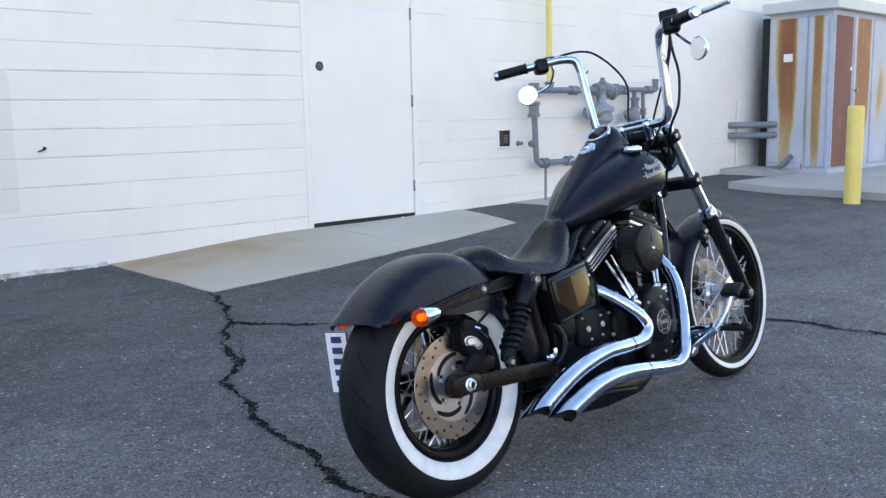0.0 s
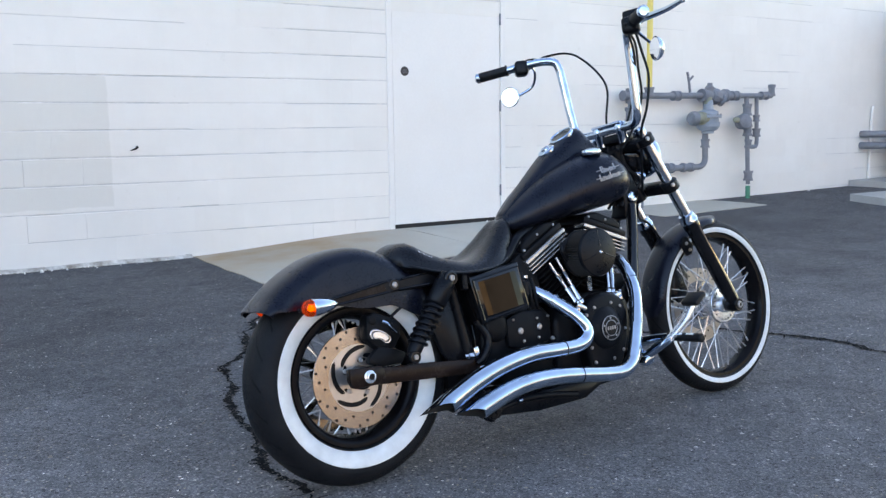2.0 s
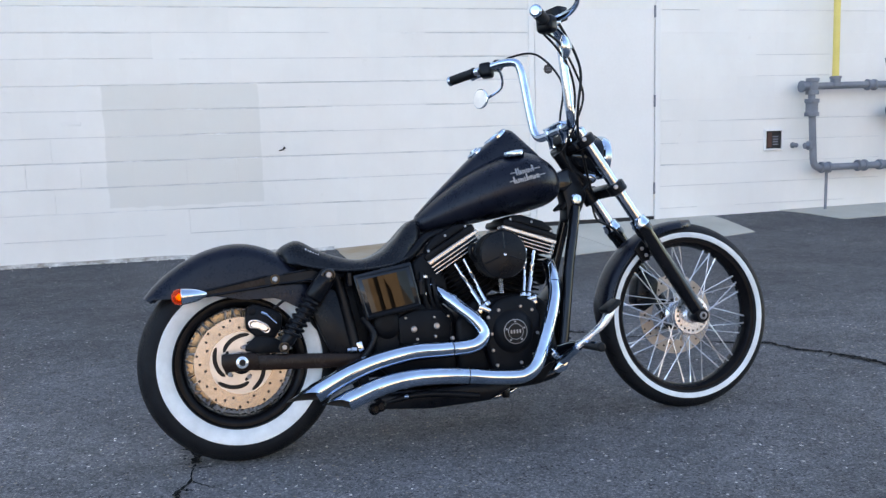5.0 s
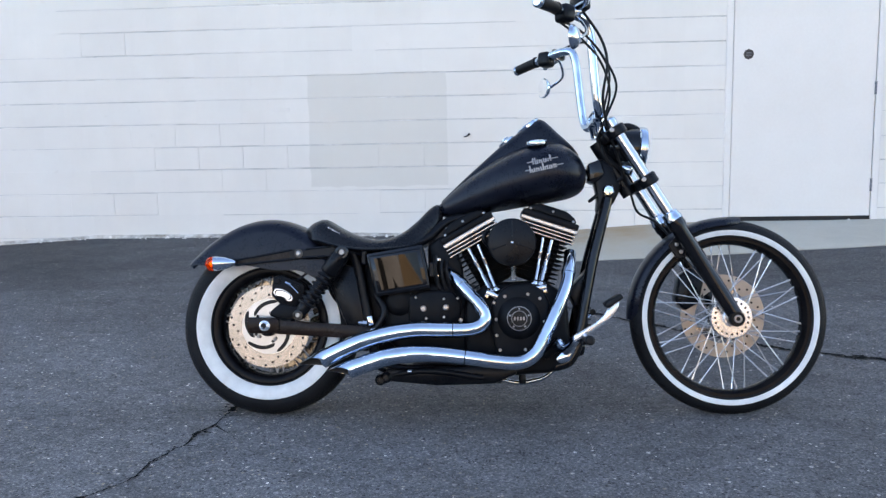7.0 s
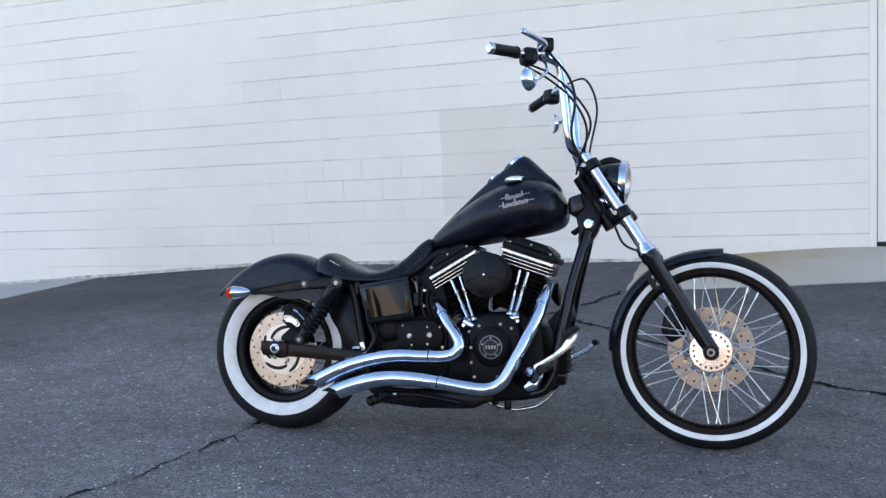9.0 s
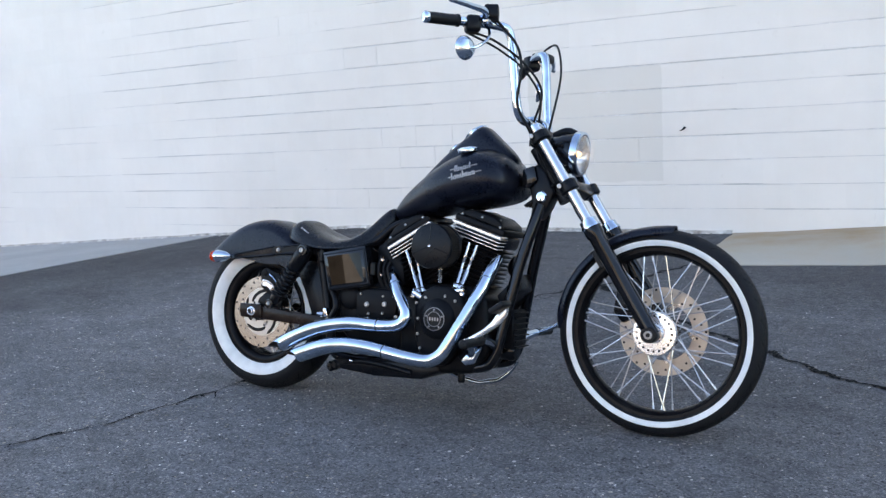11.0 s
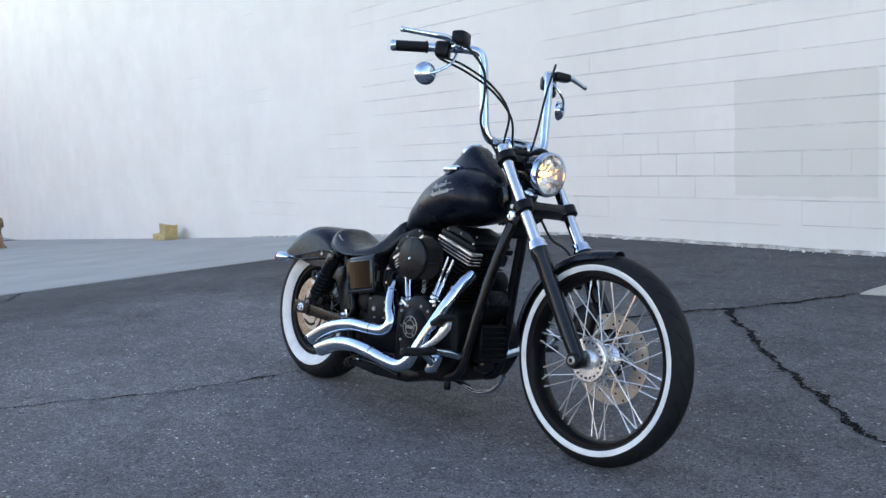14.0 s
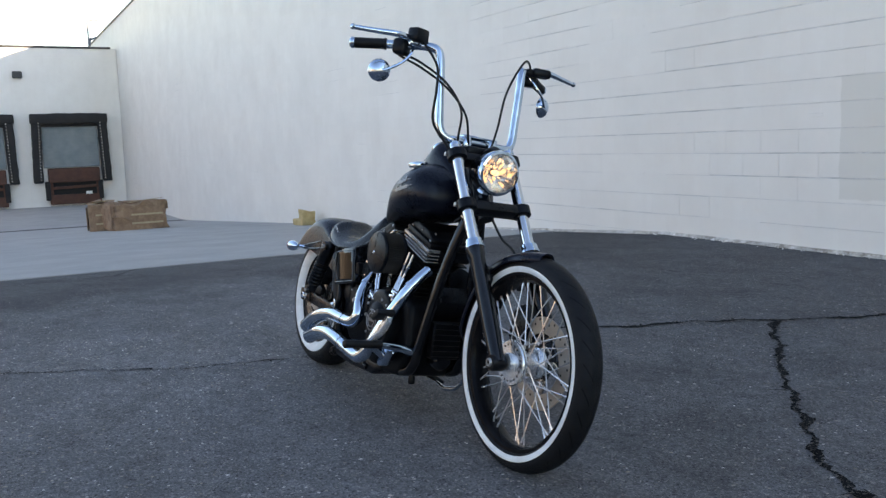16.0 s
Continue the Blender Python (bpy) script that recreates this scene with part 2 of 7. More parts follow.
def rust_panel_material(name, wear, axis=None, margin=0.16, low=0.0, tones=0):
    """Blue-grey paint eaten by rust; axis: rust keeps off the panel's two edges along it; low: how much it thins towards the foot."""
    m, t, p = nodes_of(name)
    v = local_of(t)
    paint = ramp_of(t, noise_of(t, 2.0, 5, 0.6, v), [(0.3, (0.34, 0.4, 0.5)), (0.7, (0.44, 0.5, 0.58))])
    st = t.nodes.new("ShaderNodeMapping")
    st.inputs["Scale"].default_value = (2.2, 2.2, 0.55)
    t.links.new(v, st.inputs["Vector"])
    f = maths(t, "ADD", maths(t, "ADD", noise_of(t, 0.9, 3, 0.5, st.outputs[0]), wear), maths(t, "MULTIPLY", maths(t, "SUBTRACT", noise_of(t, 14, 5, 0.65, v), 0.5), 0.05))
    if axis is not None:
        gen = t.nodes.new("ShaderNodeSeparateXYZ")
        t.links.new(t.nodes.new("ShaderNodeTexCoord").outputs["Generated"], gen.inputs[0])
        side = maths(t, "SUBTRACT", 0.5, maths(t, "ABSOLUTE", maths(t, "SUBTRACT", gen.outputs[axis], 0.5)))
        fade = t.nodes.new("ShaderNodeMapRange")
        fade.interpolation_type = "SMOOTHSTEP"
        fade.inputs[1].default_value, fade.inputs[2].default_value = margin * 0.35, margin * 1.5
        fade.inputs[3].default_value, fade.inputs[4].default_value = -0.45, 0.0
        t.links.new(side, fade.inputs[0])
        foot = maths(t, "MULTIPLY", maths(t, "SUBTRACT", gen.outputs[2], 0.75), low)
        f = maths(t, "ADD", f, maths(t, "ADD", fade.outputs[0], foot))
    grain = ramp_of(t, noise_of(t, 40, 4, 0.65, v), [(0.3, (0.84, 0.82, 0.8)), (0.7, (1.08, 1.08, 1.08))])
    if tones:
        rust = ramp_of(t, f, [(0.4, (0.42, 0.36, 0.32)), (0.5, (0.3, 0.12, 0.08)), (0.7, (0.2, 0.07, 0.05)), (0.85, (0.17, 0.06, 0.05))])
    else:
        rust = ramp_of(t, f, [(0.4, (0.5, 0.45, 0.34)), (0.5, (0.46, 0.3, 0.14)), (0.62, (0.34, 0.15, 0.06)), (0.8, (0.24, 0.085, 0.04))])
    mask = ramp_of(t, f, [(0.3, (0, 0, 0)), (0.5, (1, 1, 1))])
    col = mix_of(t, paint, mix_of(t, rust, grain, 1.0, "MULTIPLY"), mask)
    t.links.new(col, p.inputs["Base Color"])
    p.inputs["Roughness"].default_value = 0.7
    bump_of(t, p, noise_of(t, 60, 4, 0.6, v), 0.3, 0.003)
    return m


ASPHALT = asphalt_material()
WALL_PAINT = wall_paint_material()
PAD = concrete_material("warm_concrete", (0.39, 0.37, 0.325), (0.49, 0.47, 0.42), True)
APRON = concrete_material("pale_concrete", (0.31, 0.31, 0.305), (0.4, 0.4, 0.395))
TAR = crack_material()
# mortar grey that also carries the shade under the block edges
MORTAR = surface("shaded_grey_joint", (0.48, 0.48, 0.48), (0.8, 0.79, 0.78), 3, 0.9, fine=30, bump=0.3)
DOOR_PAINT = surface("white_door_paint", (0.76, 0.75, 0.73), (0.81, 0.8, 0.785), 1.4, 0.42, fine=40, bump=0.06)
LIP = surface("dirty_white_paint", (0.2, 0.17, 0.14), (0.72, 0.71, 0.68), 9, 0.75, fine=40, bump=0.5)
DIRT = surface("swept_dirt", (0.035, 0.028, 0.022), (0.1, 0.075, 0.055), 12, 0.95, bump=0.3)
# near-black: mostly shade painted into gaps and recesses, and a few black parts
DARK = surface("gap_shade_black", (0.01, 0.01, 0.011), (0.02, 0.02, 0.02), 5, 0.8)
PIPE_GREY = surface("grey_pipe_paint", (0.13, 0.145, 0.175), (0.2, 0.22, 0.255), 7, 0.55, fine=60, bump=0.15)
PIPE_YELLOW = surface("yellow_pipe_paint", (0.7, 0.54, 0.14), (0.8, 0.64, 0.2), 4, 0.5, bump=0.1)
POST_YELLOW = surface("yellow_post_paint", (0.72, 0.55, 0.14), (0.85, 0.68, 0.24), 4, 0.55, bump=0.1)
GREEN_BAND = surface("green_band", (0.02, 0.2, 0.13), (0.04, 0.28, 0.18), 6, 0.6)
REGULATOR_BLUE = surface("blue_grey_casting", (0.2, 0.25, 0.31), (0.29, 0.34, 0.4), 6, 0.5, fine=40, bump=0.2)
BRASS = surface("olive_grey_casting", (0.2, 0.21, 0.16), (0.3, 0.3, 0.22), 8, 0.5)
def grit_material():
    m, t, p = nodes_of("loose_grit")
    rnd = t.nodes.new("ShaderNodeNewGeometry").outputs["Random Per Island"]
    t.links.new(ramp_of(t, rnd, [(0.0, (0.08, 0.08, 0.085)), (0.4, (0.2, 0.19, 0.18)), (0.8, (0.33, 0.29, 0.24)), (1.0, (0.6, 0.59, 0.56))]), p.inputs["Base Color"])
    p.inputs["Roughness"].default_value = 0.9
    return m


GRIT = grit_material()
RUST_A = rust_panel_material("rusted_blue_panel", 0.13, 1, 0.27, 0.3)
RUST_STRIP = rust_panel_material("rust_strip_panel", 0.12, 1, 0.24, 0.14)
RUST_B = rust_panel_material("blue_panel", -0.2)
RUST_C = rust_panel_material("red_rust_panel", 0.25, 0, 0.05, 0.0, 1)
RUST_D = rust_panel_material("streaked_blue_panel", 0.08, 0, 0.1, 0.3)
CARD = surface("brown_cardboard", (0.2, 0.115, 0.075), (0.4, 0.26, 0.17), 5, 0.9, fine=60, bump=0.2)
TAPE = surface("packing_tape", (0.42, 0.33, 0.2), (0.5, 0.4, 0.26), 5, 0.4)
YELLOW_BOX = surface("tan_board", (0.4, 0.27, 0.11), (0.6, 0.46, 0.25), 6, 0.85)
RUBBER = surface("black_rubber_seal", (0.006, 0.006, 0.007), (0.018, 0.018, 0.02), 3, 0.75, bump=0.2)
ROLLUP = surface("grey_blue_steel", (0.15, 0.2, 0.225), (0.22, 0.27, 0.295), 2, 0.5, bump=0.05)
DOCK_RUST = surface("brown_dock_steel", (0.06, 0.022, 0.016), (0.11, 0.045, 0.03), 3, 0.7, bump=0.2)
FAR_WALL = surface("pale_stucco", (0.5, 0.51, 0.52), (0.58, 0.59, 0.6), 0.5, 0.85, fine=30, bump=0.2)
EAST_WALL = surface("tan_brick_wash", (0.37, 0.27, 0.175), (0.48, 0.365, 0.245), 0.6, 0.85, fine=24, bump=0.2)
DARK_WALL = surface("dark_grey_brown_wash", (0.12, 0.112, 0.106), (0.18, 0.17, 0.16), 0.6, 0.85, fine=24, bump=0.2)
COPING = surface("dark_coping", (0.03, 0.032, 0.036), (0.05, 0.052, 0.056), 3, 0.5)
WHITE_PLASTIC = surface("white_label", (0.7, 0.7, 0.68), (0.78, 0.78, 0.76), 10, 0.5)


# ---- mesh helpers ----
def part(name, bm, material, parent=None, label="", smooth=True, angle=40):
    me = bpy.data.meshes.new(name)
    bmesh.ops.recalc_face_normals(bm, faces=bm.faces)
    if smooth:
        lim = math.cos(radians(angle))
        for f in bm.faces:
            f.smooth = True
        for e in bm.edges:
            if len(e.link_faces) == 2 and e.link_faces[0].normal.dot(e.link_faces[1].normal) < lim:
                e.smooth = False
    bm.to_mesh(me)
    bm.free()
    me.materials.append(material)
    ob = new(name, me)
    if parent is not None:
        ob.parent = parent
    if label:
        ob["label"] = label
    return ob


def empty(name, m=None):
    ob = new(name)
    ob.empty_display_size = 0.1
    if m is not None:
        ob.matrix_world = m
    return ob


def add_box(bm, c, s, bevel=0.0, m=None, segments=1):
    """A box of centre c and sizes s, with bevelled edges."""
    r = bmesh.ops.create_cube(bm, size=1.0)
    vs = r["verts"]
    bmesh.ops.scale(bm, vec=s, verts=vs)
    if bevel:
        es = list({e for v in vs for e in v.link_edges})
        b = bmesh.ops.bevel(bm, geom=es, offset=bevel, segments=segments, profile=0.5, affect="EDGES")
        vs = list({v for f in b["faces"] for v in f.verts} | {v for v in vs if v.is_valid})
        todo, seen = list(vs), set(vs)
        while todo:
            v = todo.pop()
            for e in v.link_edges:
                o = e.other_vert(v)
                if o not in seen:
                    seen.add(o)
                    todo.append(o)
        vs = list(seen)
    mm = Matrix.Translation(c) if m is None else m @ Matrix.Translation(c)
    bmesh.ops.transform(bm, matrix=mm, verts=vs)
    return vs


def boxed(c, s, bevel=0.0, m=None, segments=1):
    bm = bmesh.new()
    add_box(bm, c, s, bevel, m, segments)
    return bm


def frame_along(d):
    d = Vector(d).normalized()
    a = Vector((0, 0, 1)) if abs(d.z) < 0.9 else Vector((1, 0, 0))
    x = d.cross(a).normalized()
    return x, d.cross(x).normalized()


def add_rings(bm, rings, cap=True, closed=True):
    """Skin rows of points into a surface."""
    vr = [[bm.verts.new(p) for p in r] for r in rings]
    n = len(vr[0])
    for a, b in zip(vr, vr[1:]):
        for i in range(n if closed else n - 1):
            j = (i + 1) % n
            bm.faces.new((a[i], a[j], b[j], b[i]))
    if cap and closed:
        bm.faces.new(vr[0])
        bm.faces.new(vr[-1][::-1])
    return vr


def add_lathe(bm, origin, axis, profile, segs=24, cap=True):
    """Profile of (radius, distance along the axis) turned round an axis."""
    o, d = Vector(origin), Vector(axis).normalized()
    x, y = frame_along(d)
    rings = []
    for r, h in profile:
        r = max(r, 1e-4)
        rings.append([o + d * h + (x * math.cos(6.283185 * i / segs) + y * math.sin(6.283185 * i / segs)) * r for i in range(segs)])
    add_rings(bm, rings, cap)


def lathe(origin, axis, profile, segs=24, cap=True):
    bm = bmesh.new()
    add_lathe(bm, origin, axis, profile, segs, cap)
    return bm


def smooth_path(pts, n=8):
    """Catmull-Rom through the points."""
    p = [Vector(q) for q in pts]
    p = [p[0] * 2 - p[1]] + p + [p[-1] * 2 - p[-2]]
    out = []
    for i in range(1, len(p) - 2):
        a, b, c, d = p[i - 1:i + 3]
        for k in range(n):
            t = k / n
            out.append(0.5 * (2 * b + (c - a) * t + (2 * a - 5 * b + 4 * c - d) * t * t + (3 * b - a - 3 * c + d) * t ** 3))
    out.append(p[-2])
    return out


def smooth_values(vals, n=8):
    out = []
    for a, b in zip(vals, vals[1:]):
        out += [a + (b - a) * k / n for k in range(n)]
    return out + [vals[-1]]


def add_tube(bm, pts, radius, segs=12, n=8, cap=True, curve=True):
    path = smooth_path(pts, n) if curve and len(pts) > 2 else [Vector(q) for q in pts]
    if isinstance(radius, (int, float)):
        rad = [radius] * len(path)
    else:
        rad = smooth_values(radius, n) if curve and len(pts) > 2 else list(radius)
    x = None
    rings = []
    for i, q in enumerate(path):
        d = (path[min(i + 1, len(path) - 1)] - path[max(i - 1, 0)]).normalized()
        if x is None:
            x, _ = frame_along(d)
        x = (x - d * x.dot(d)).normalized()
        y = d.cross(x)
        rings.append([q + (x * math.cos(6.283185 * k / segs) + y * math.sin(6.283185 * k / segs)) * rad[i] for k in range(segs)])
    add_rings(bm, rings, cap)


def tube(pts, radius, segs=12, n=8, cap=True, curve=True):
    bm = bmesh.new()
    add_tube(bm, pts, radius, segs, n, cap, curve)
    return bm


def prism(outline, v0, v1, bevel=0.0, segments=2):
    """An outline in the side plane (x, z), given thickness from y = v0 to v1."""
    bm = bmesh.new()
    a = [bm.verts.new((x, v0, z)) for x, z in outline]
    b = [bm.verts.new((x, v1, z)) for x, z in outline]
    bm.faces.new(a)
    bm.faces.new(b[::-1])
    for i in range(len(a)):
        j = (i + 1) % len(a)
        bm.faces.new((a[j], a[i], b[i], b[j]))
    bmesh.ops.recalc_face_normals(bm, faces=bm.faces)
    if bevel:
        bmesh.ops.bevel(bm, geom=list(bm.edges), offset=bevel, segments=segments, profile=0.5, affect="EDGES")
    return bm


def step(x, a, b):
    t = min(1.0, max(0.0, (x - a) / (b - a)))
    return t * t * (3 - 2 * t)


# ---- ground ----
WALL_Y = 4.816


def ground_z(x, y):
    z = -0.058 * max(0.0, min(25.0, -x - 3.0)) - 0.013 * step(x, -1.2, -0.2) * step(y, -1.6, -0.6) * (1 - step(y, 1.0, 2.4)) * (1 - step(x, 2.0, 3.0)) - 0.006 * step(x, 0.2, 1.4) * (1 - step(x, 2.0, 3.0))
    rise = 0.095 * step(y, 3.2, 4.8) * step(x, 0.6, 2.6)
    return z + rise + 0.015 * max(0.0, min(14.0, x - 3.6)) * (0.45 + 0.55 * step(y, 1.0, 4.0))


def axis_steps(spans):
    out = []
    for a, b, d in spans:
        k = max(1, round((b - a) / d))
        out += [a + (b - a) * i / k for i in range(k)]
    return out + [spans[-1][1]]


def build_ground():
    xs = axis_steps([(-1500, -60, 360), (-60, -30, 5), (-30, -6, 1.5), (-6, 9, 0.25), (9, 40, 2), (40, 1500, 365)])
    ys = axis_steps([(-1500, -40, 365), (-40, -8, 4), (-8, -4, 1), (-4, 5.25, 0.25), (5.25, 45, 8), (45, 1500, 365)])
    vs = [(x, y, ground_z(x, y)) for y in ys for x in xs]
    n = len(xs)
    fs = [(j * n + i, j * n + i + 1, (j + 1) * n + i + 1, (j + 1) * n + i) for j in range(len(ys) - 1) for i in range(n - 1)]
    me = bpy.data.meshes.new("ground")
    me.from_pydata(vs, [], fs)
    me.polygons.foreach_set("use_smooth", [True] * len(fs))
    me.materials.append(ASPHALT)
    tagged(new("ground", me), "worn grey asphalt yard with fine aggregate and cracks", "asphalt", kind="structure")


build_ground()


def draped(name, corners, nx, ny, lift, material, label, category, ragged=0.0):
    """A slab that lies on the ground: four corners, a grid of nx by ny, its top lift above the ground."""
    a, b, c, d = [Vector((*q, 0)) for q in corners]
    bm = bmesh.new()
    rows = []
    for j in range(ny + 1):
        row = []
        for i in range(nx + 1):
            s, t = i / nx, j / ny
            q = (a * (1 - s) + b * s) * (1 - t) + (d * (1 - s) + c * s) * t
            if ragged and (i in (0, nx) or j in (0, ny)):
                q += Vector((noise.noise(q * 3.1), noise.noise(q * 2.7 + Vector((9, 4, 1))), 0)) * ragged
            row.append(bm.verts.new((q.x, q.y, ground_z(q.x, q.y) + lift)))
        rows.append(row)
    for j in range(ny):
        for i in range(nx):
            bm.faces.new((rows[j][i], rows[j][i + 1], rows[j + 1][i + 1], rows[j + 1][i]))
    r = bmesh.ops.extrude_face_region(bm, geom=list(bm.faces))
    bmesh.ops.translate(bm, vec=(0, 0, -0.12), verts=[e for e in r["geom"] if isinstance(e, bmesh.types.BMVert)])
    return tagged(part(name, bm, material, smooth=True), label, category, kind="structure")


draped("pavement_1", [(0.95, 3.22), (3.05, 3.62), (2.84, 4.83), (0.9, 4.83)], 14, 10, 0.007, PAD, "weathered concrete door apron with a rusty stain", "concrete", 0.02)
draped("pavement_2", [(3.062, 3.622), (4.5, 3.9), (4.62, 4.83), (2.852, 4.83)], 10, 8, 0.007, PAD, "grey concrete door apron panel", "concrete", 0.01)
draped("pavement_3", [(5.6, 4.13), (7.24, 4.15), (6.9, 4.83), (5.38, 4.83)], 8, 4, 0.008, PAD, "small concrete pad under the gas pipes", "concrete", 0.01)
draped("pavement_4", [(-41.9, -6), (-5.0, -6), (-5.0, 4.83), (-41.9, 4.83)], 40, 24, 0.008, APRON, "pale smooth concrete truck apron", "concrete", 0.03)


def crack(pts, width, seed, label="dark ragged crack running across the asphalt"):
    """A broken strip of dark filler that follows a break in the asphalt, with chips beside it."""
    rnd = random.Random(seed)
    path = []
    for (x0, y0), (x1, y1) in zip(pts, pts[1:]):
        k = max(2, int(math.hypot(x1 - x0, y1 - y0) / 0.009))
        path += [(x0 + (x1 - x0) * i / k, y0 + (y1 - y0) * i / k) for i in range(k)]
    bm = bmesh.new()

    def vert(px, py, up=0.0035):
        return bm.verts.new((px, py, ground_z(px, py) + up))
    prev = None
    jag = [0.0, 0.0]
    for i, (x, y) in enumerate(path):
        j = min(i + 1, len(path) - 1)
        dx, dy = path[j][0] - path[max(i - 1, 0)][0], path[j][1] - path[max(i - 1, 0)][1]
        l = math.hypot(dx, dy) or 1
        nx, ny = -dy / l, dx / l
        q = Vector((x, y, 0))
        side = noise.noise(q * 7) * 0.034 + noise.noise(q * 18) * 0.014 + noise.noise(q * 60) * 0.008
        thick = width * max(0.22, 0.58 + 0.75 * noise.noise(q * 5.3 + Vector((seed, 0, 0))) + 0.55 * noise.noise(q * 33))
        row = []
        for k, s in enumerate((-1, 1)):
            jag[k] = jag[k] * 0.45 + rnd.uniform(-0.5, 0.75) * (1.0 if rnd.random() > 0.12 else 1.9)
            d = side + s * max(0.0012, thick * (0.75 + 0.5 * jag[k]))
            row.append(vert(x + nx * d, y + ny * d))
        if prev:
            bm.faces.new((prev[0], prev[1], row[1], row[0]))
        prev = row
        # chips and hair cracks beside the break
        if width > 0.006 and rnd.random() < 0.16:
            s = rnd.choice((-1, 1))
            d = side + s * (thick + rnd.uniform(0.004, 0.022))
            cx, cy, r = x + nx * d, y + ny * d, rnd.uniform(0.002, 0.0065)
            a0 = rnd.uniform(0, 6.28)
            bm.faces.new([vert(cx + math.cos(a0 + 1.2566 * n) * r * rnd.uniform(0.6, 1.5), cy + math.sin(a0 + 1.2566 * n) * r * rnd.uniform(0.6, 1.5)) for n in range(5)])
        if width > 0.006 and rnd.random() < 0.035:
            s = rnd.choice((-1, 1))
            px, py, w = x + nx * side, y + ny * side, 0.0028
            ax, ay = nx * s + dx / l * rnd.uniform(-1, 1), ny * s + dy / l * rnd.uniform(-1, 1)
            last = None
            for n in range(rnd.randint(3, 8)):
                px, py = px + ax * 0.009 + rnd.uniform(-0.004, 0.004), py + ay * 0.009 + rnd.uniform(-0.004, 0.004)
                two = [vert(px - ay * w, py + ax * w, 0.003), vert(px + ay * w, py - ax * w, 0.003)]
                if last:
                    bm.faces.new((last[0], last[1], two[1], two[0]))
                last, w = two, w * 0.86
    return tagged(part("pavement_crack", bm, TAR, smooth=False), label, "crack", "cracks in the asphalt", "structure")


crack([(0.93, 3.2), (0.8, 2.8), (0.66, 2.5), (0.5, 2.2), (0.35, 1.95), (0.25, 1.63), (0.04, 1.4), (0.02, 1.17), (-0.09, 0.92), (-0.12, 0.54), (-0.2, 0.24), (-0.16, -0.05)], 0.0235, 1)
crack([(-0.16, -0.05), (-0.22, -0.47), (-0.33, -0.78), (-0.48, -1.05), (-0.7, -1.6), (-0.75, -2.0)], 0.0075, 2)
crack([(0.6, 2.33), (0.97, 1.94), (1.36, 1.53), (1.73, 1.21), (2.04, 0.91), (2.23, 0.76), (2.42, 0.67), (2.62, 0.31), (2.67, -0.22), (2.9, -0.9)], 0.03, 3)
crack([(0.6, 2.33), (0.39, 1.85), (0.17, 1.48)], 0.003, 4)
crack([(0.7, 3.25), (0.2, 3.32), (-0.6, 3.2), (-1.8, 3.05), (-3.4, 3.1)], 0.003, 7)
crack([(-3.9, -2.6), (-4.26, -1.37), (-4.36, -1.1), (-4.32, -0.84), (-4.31, -0.64), (-4.36, -0.44), (-4.8, -0.26), (-4.99, -0.18)], 0.013, 6)
crack([(-4.36, -0.44), (-4.0, -0.25), (-3.7, -0.09), (-3.1, 0.15)], 0.004, 8)

# ---- building ----
COURSE, LENGTH, Z_REF, X_REF = 0.208, 0.416, 1.46, -1.98


def block_mesh(w, h, e=0.0, c=0.0026):
    """A block's face with a chamfered edge above and below; e: the chamfer of its ends, mostly filled with paint."""
    x, z, d = w / 2, h / 2, c * 2.8
    vs = [(-x, 0.03, -z), (x, 0.03, -z), (x, 0.03, z), (-x, 0.03, z),
          (-x, d, -z), (x, d, -z), (x, d, z), (-x, d, z),
          (-x + e, 0, -z + c), (x - e, 0, -z + c), (x - e, 0, z - c), (-x + e, 0, z - c)]
    fs = [(8, 9, 10, 11)]
    for i in range(4):
        j = (i + 1) % 4
        fs += [(4 + i, 4 + j, 8 + j, 8 + i), (i, j, 4 + j, 4 + i)]
    return vs, fs


def wall_cells(x0, x1, z0, z1):
    """Blocks in running bond, cut at the ends: centre x, centre z, width."""
    k = math.floor((z0 - Z_REF) / COURSE)
    while Z_REF + k * COURSE < z1:
        z = Z_REF + (k + 0.5) * COURSE
        i = math.floor((x0 - X_REF) / LENGTH) - 1
        off = X_REF + (LENGTH / 2 if k % 2 else 0)
        while off + i * LENGTH < x1:
            a, b = max(x0, off + i * LENGTH), min(x1, off + (i + 1) * LENGTH)
            if b - a > 0.03:
                yield (a + b) / 2, z, b - a
            i += 1
        k += 1


def near_blocks(x, z):
    return -4.06 < x < 2.79 and 0.0 < z < 2.15


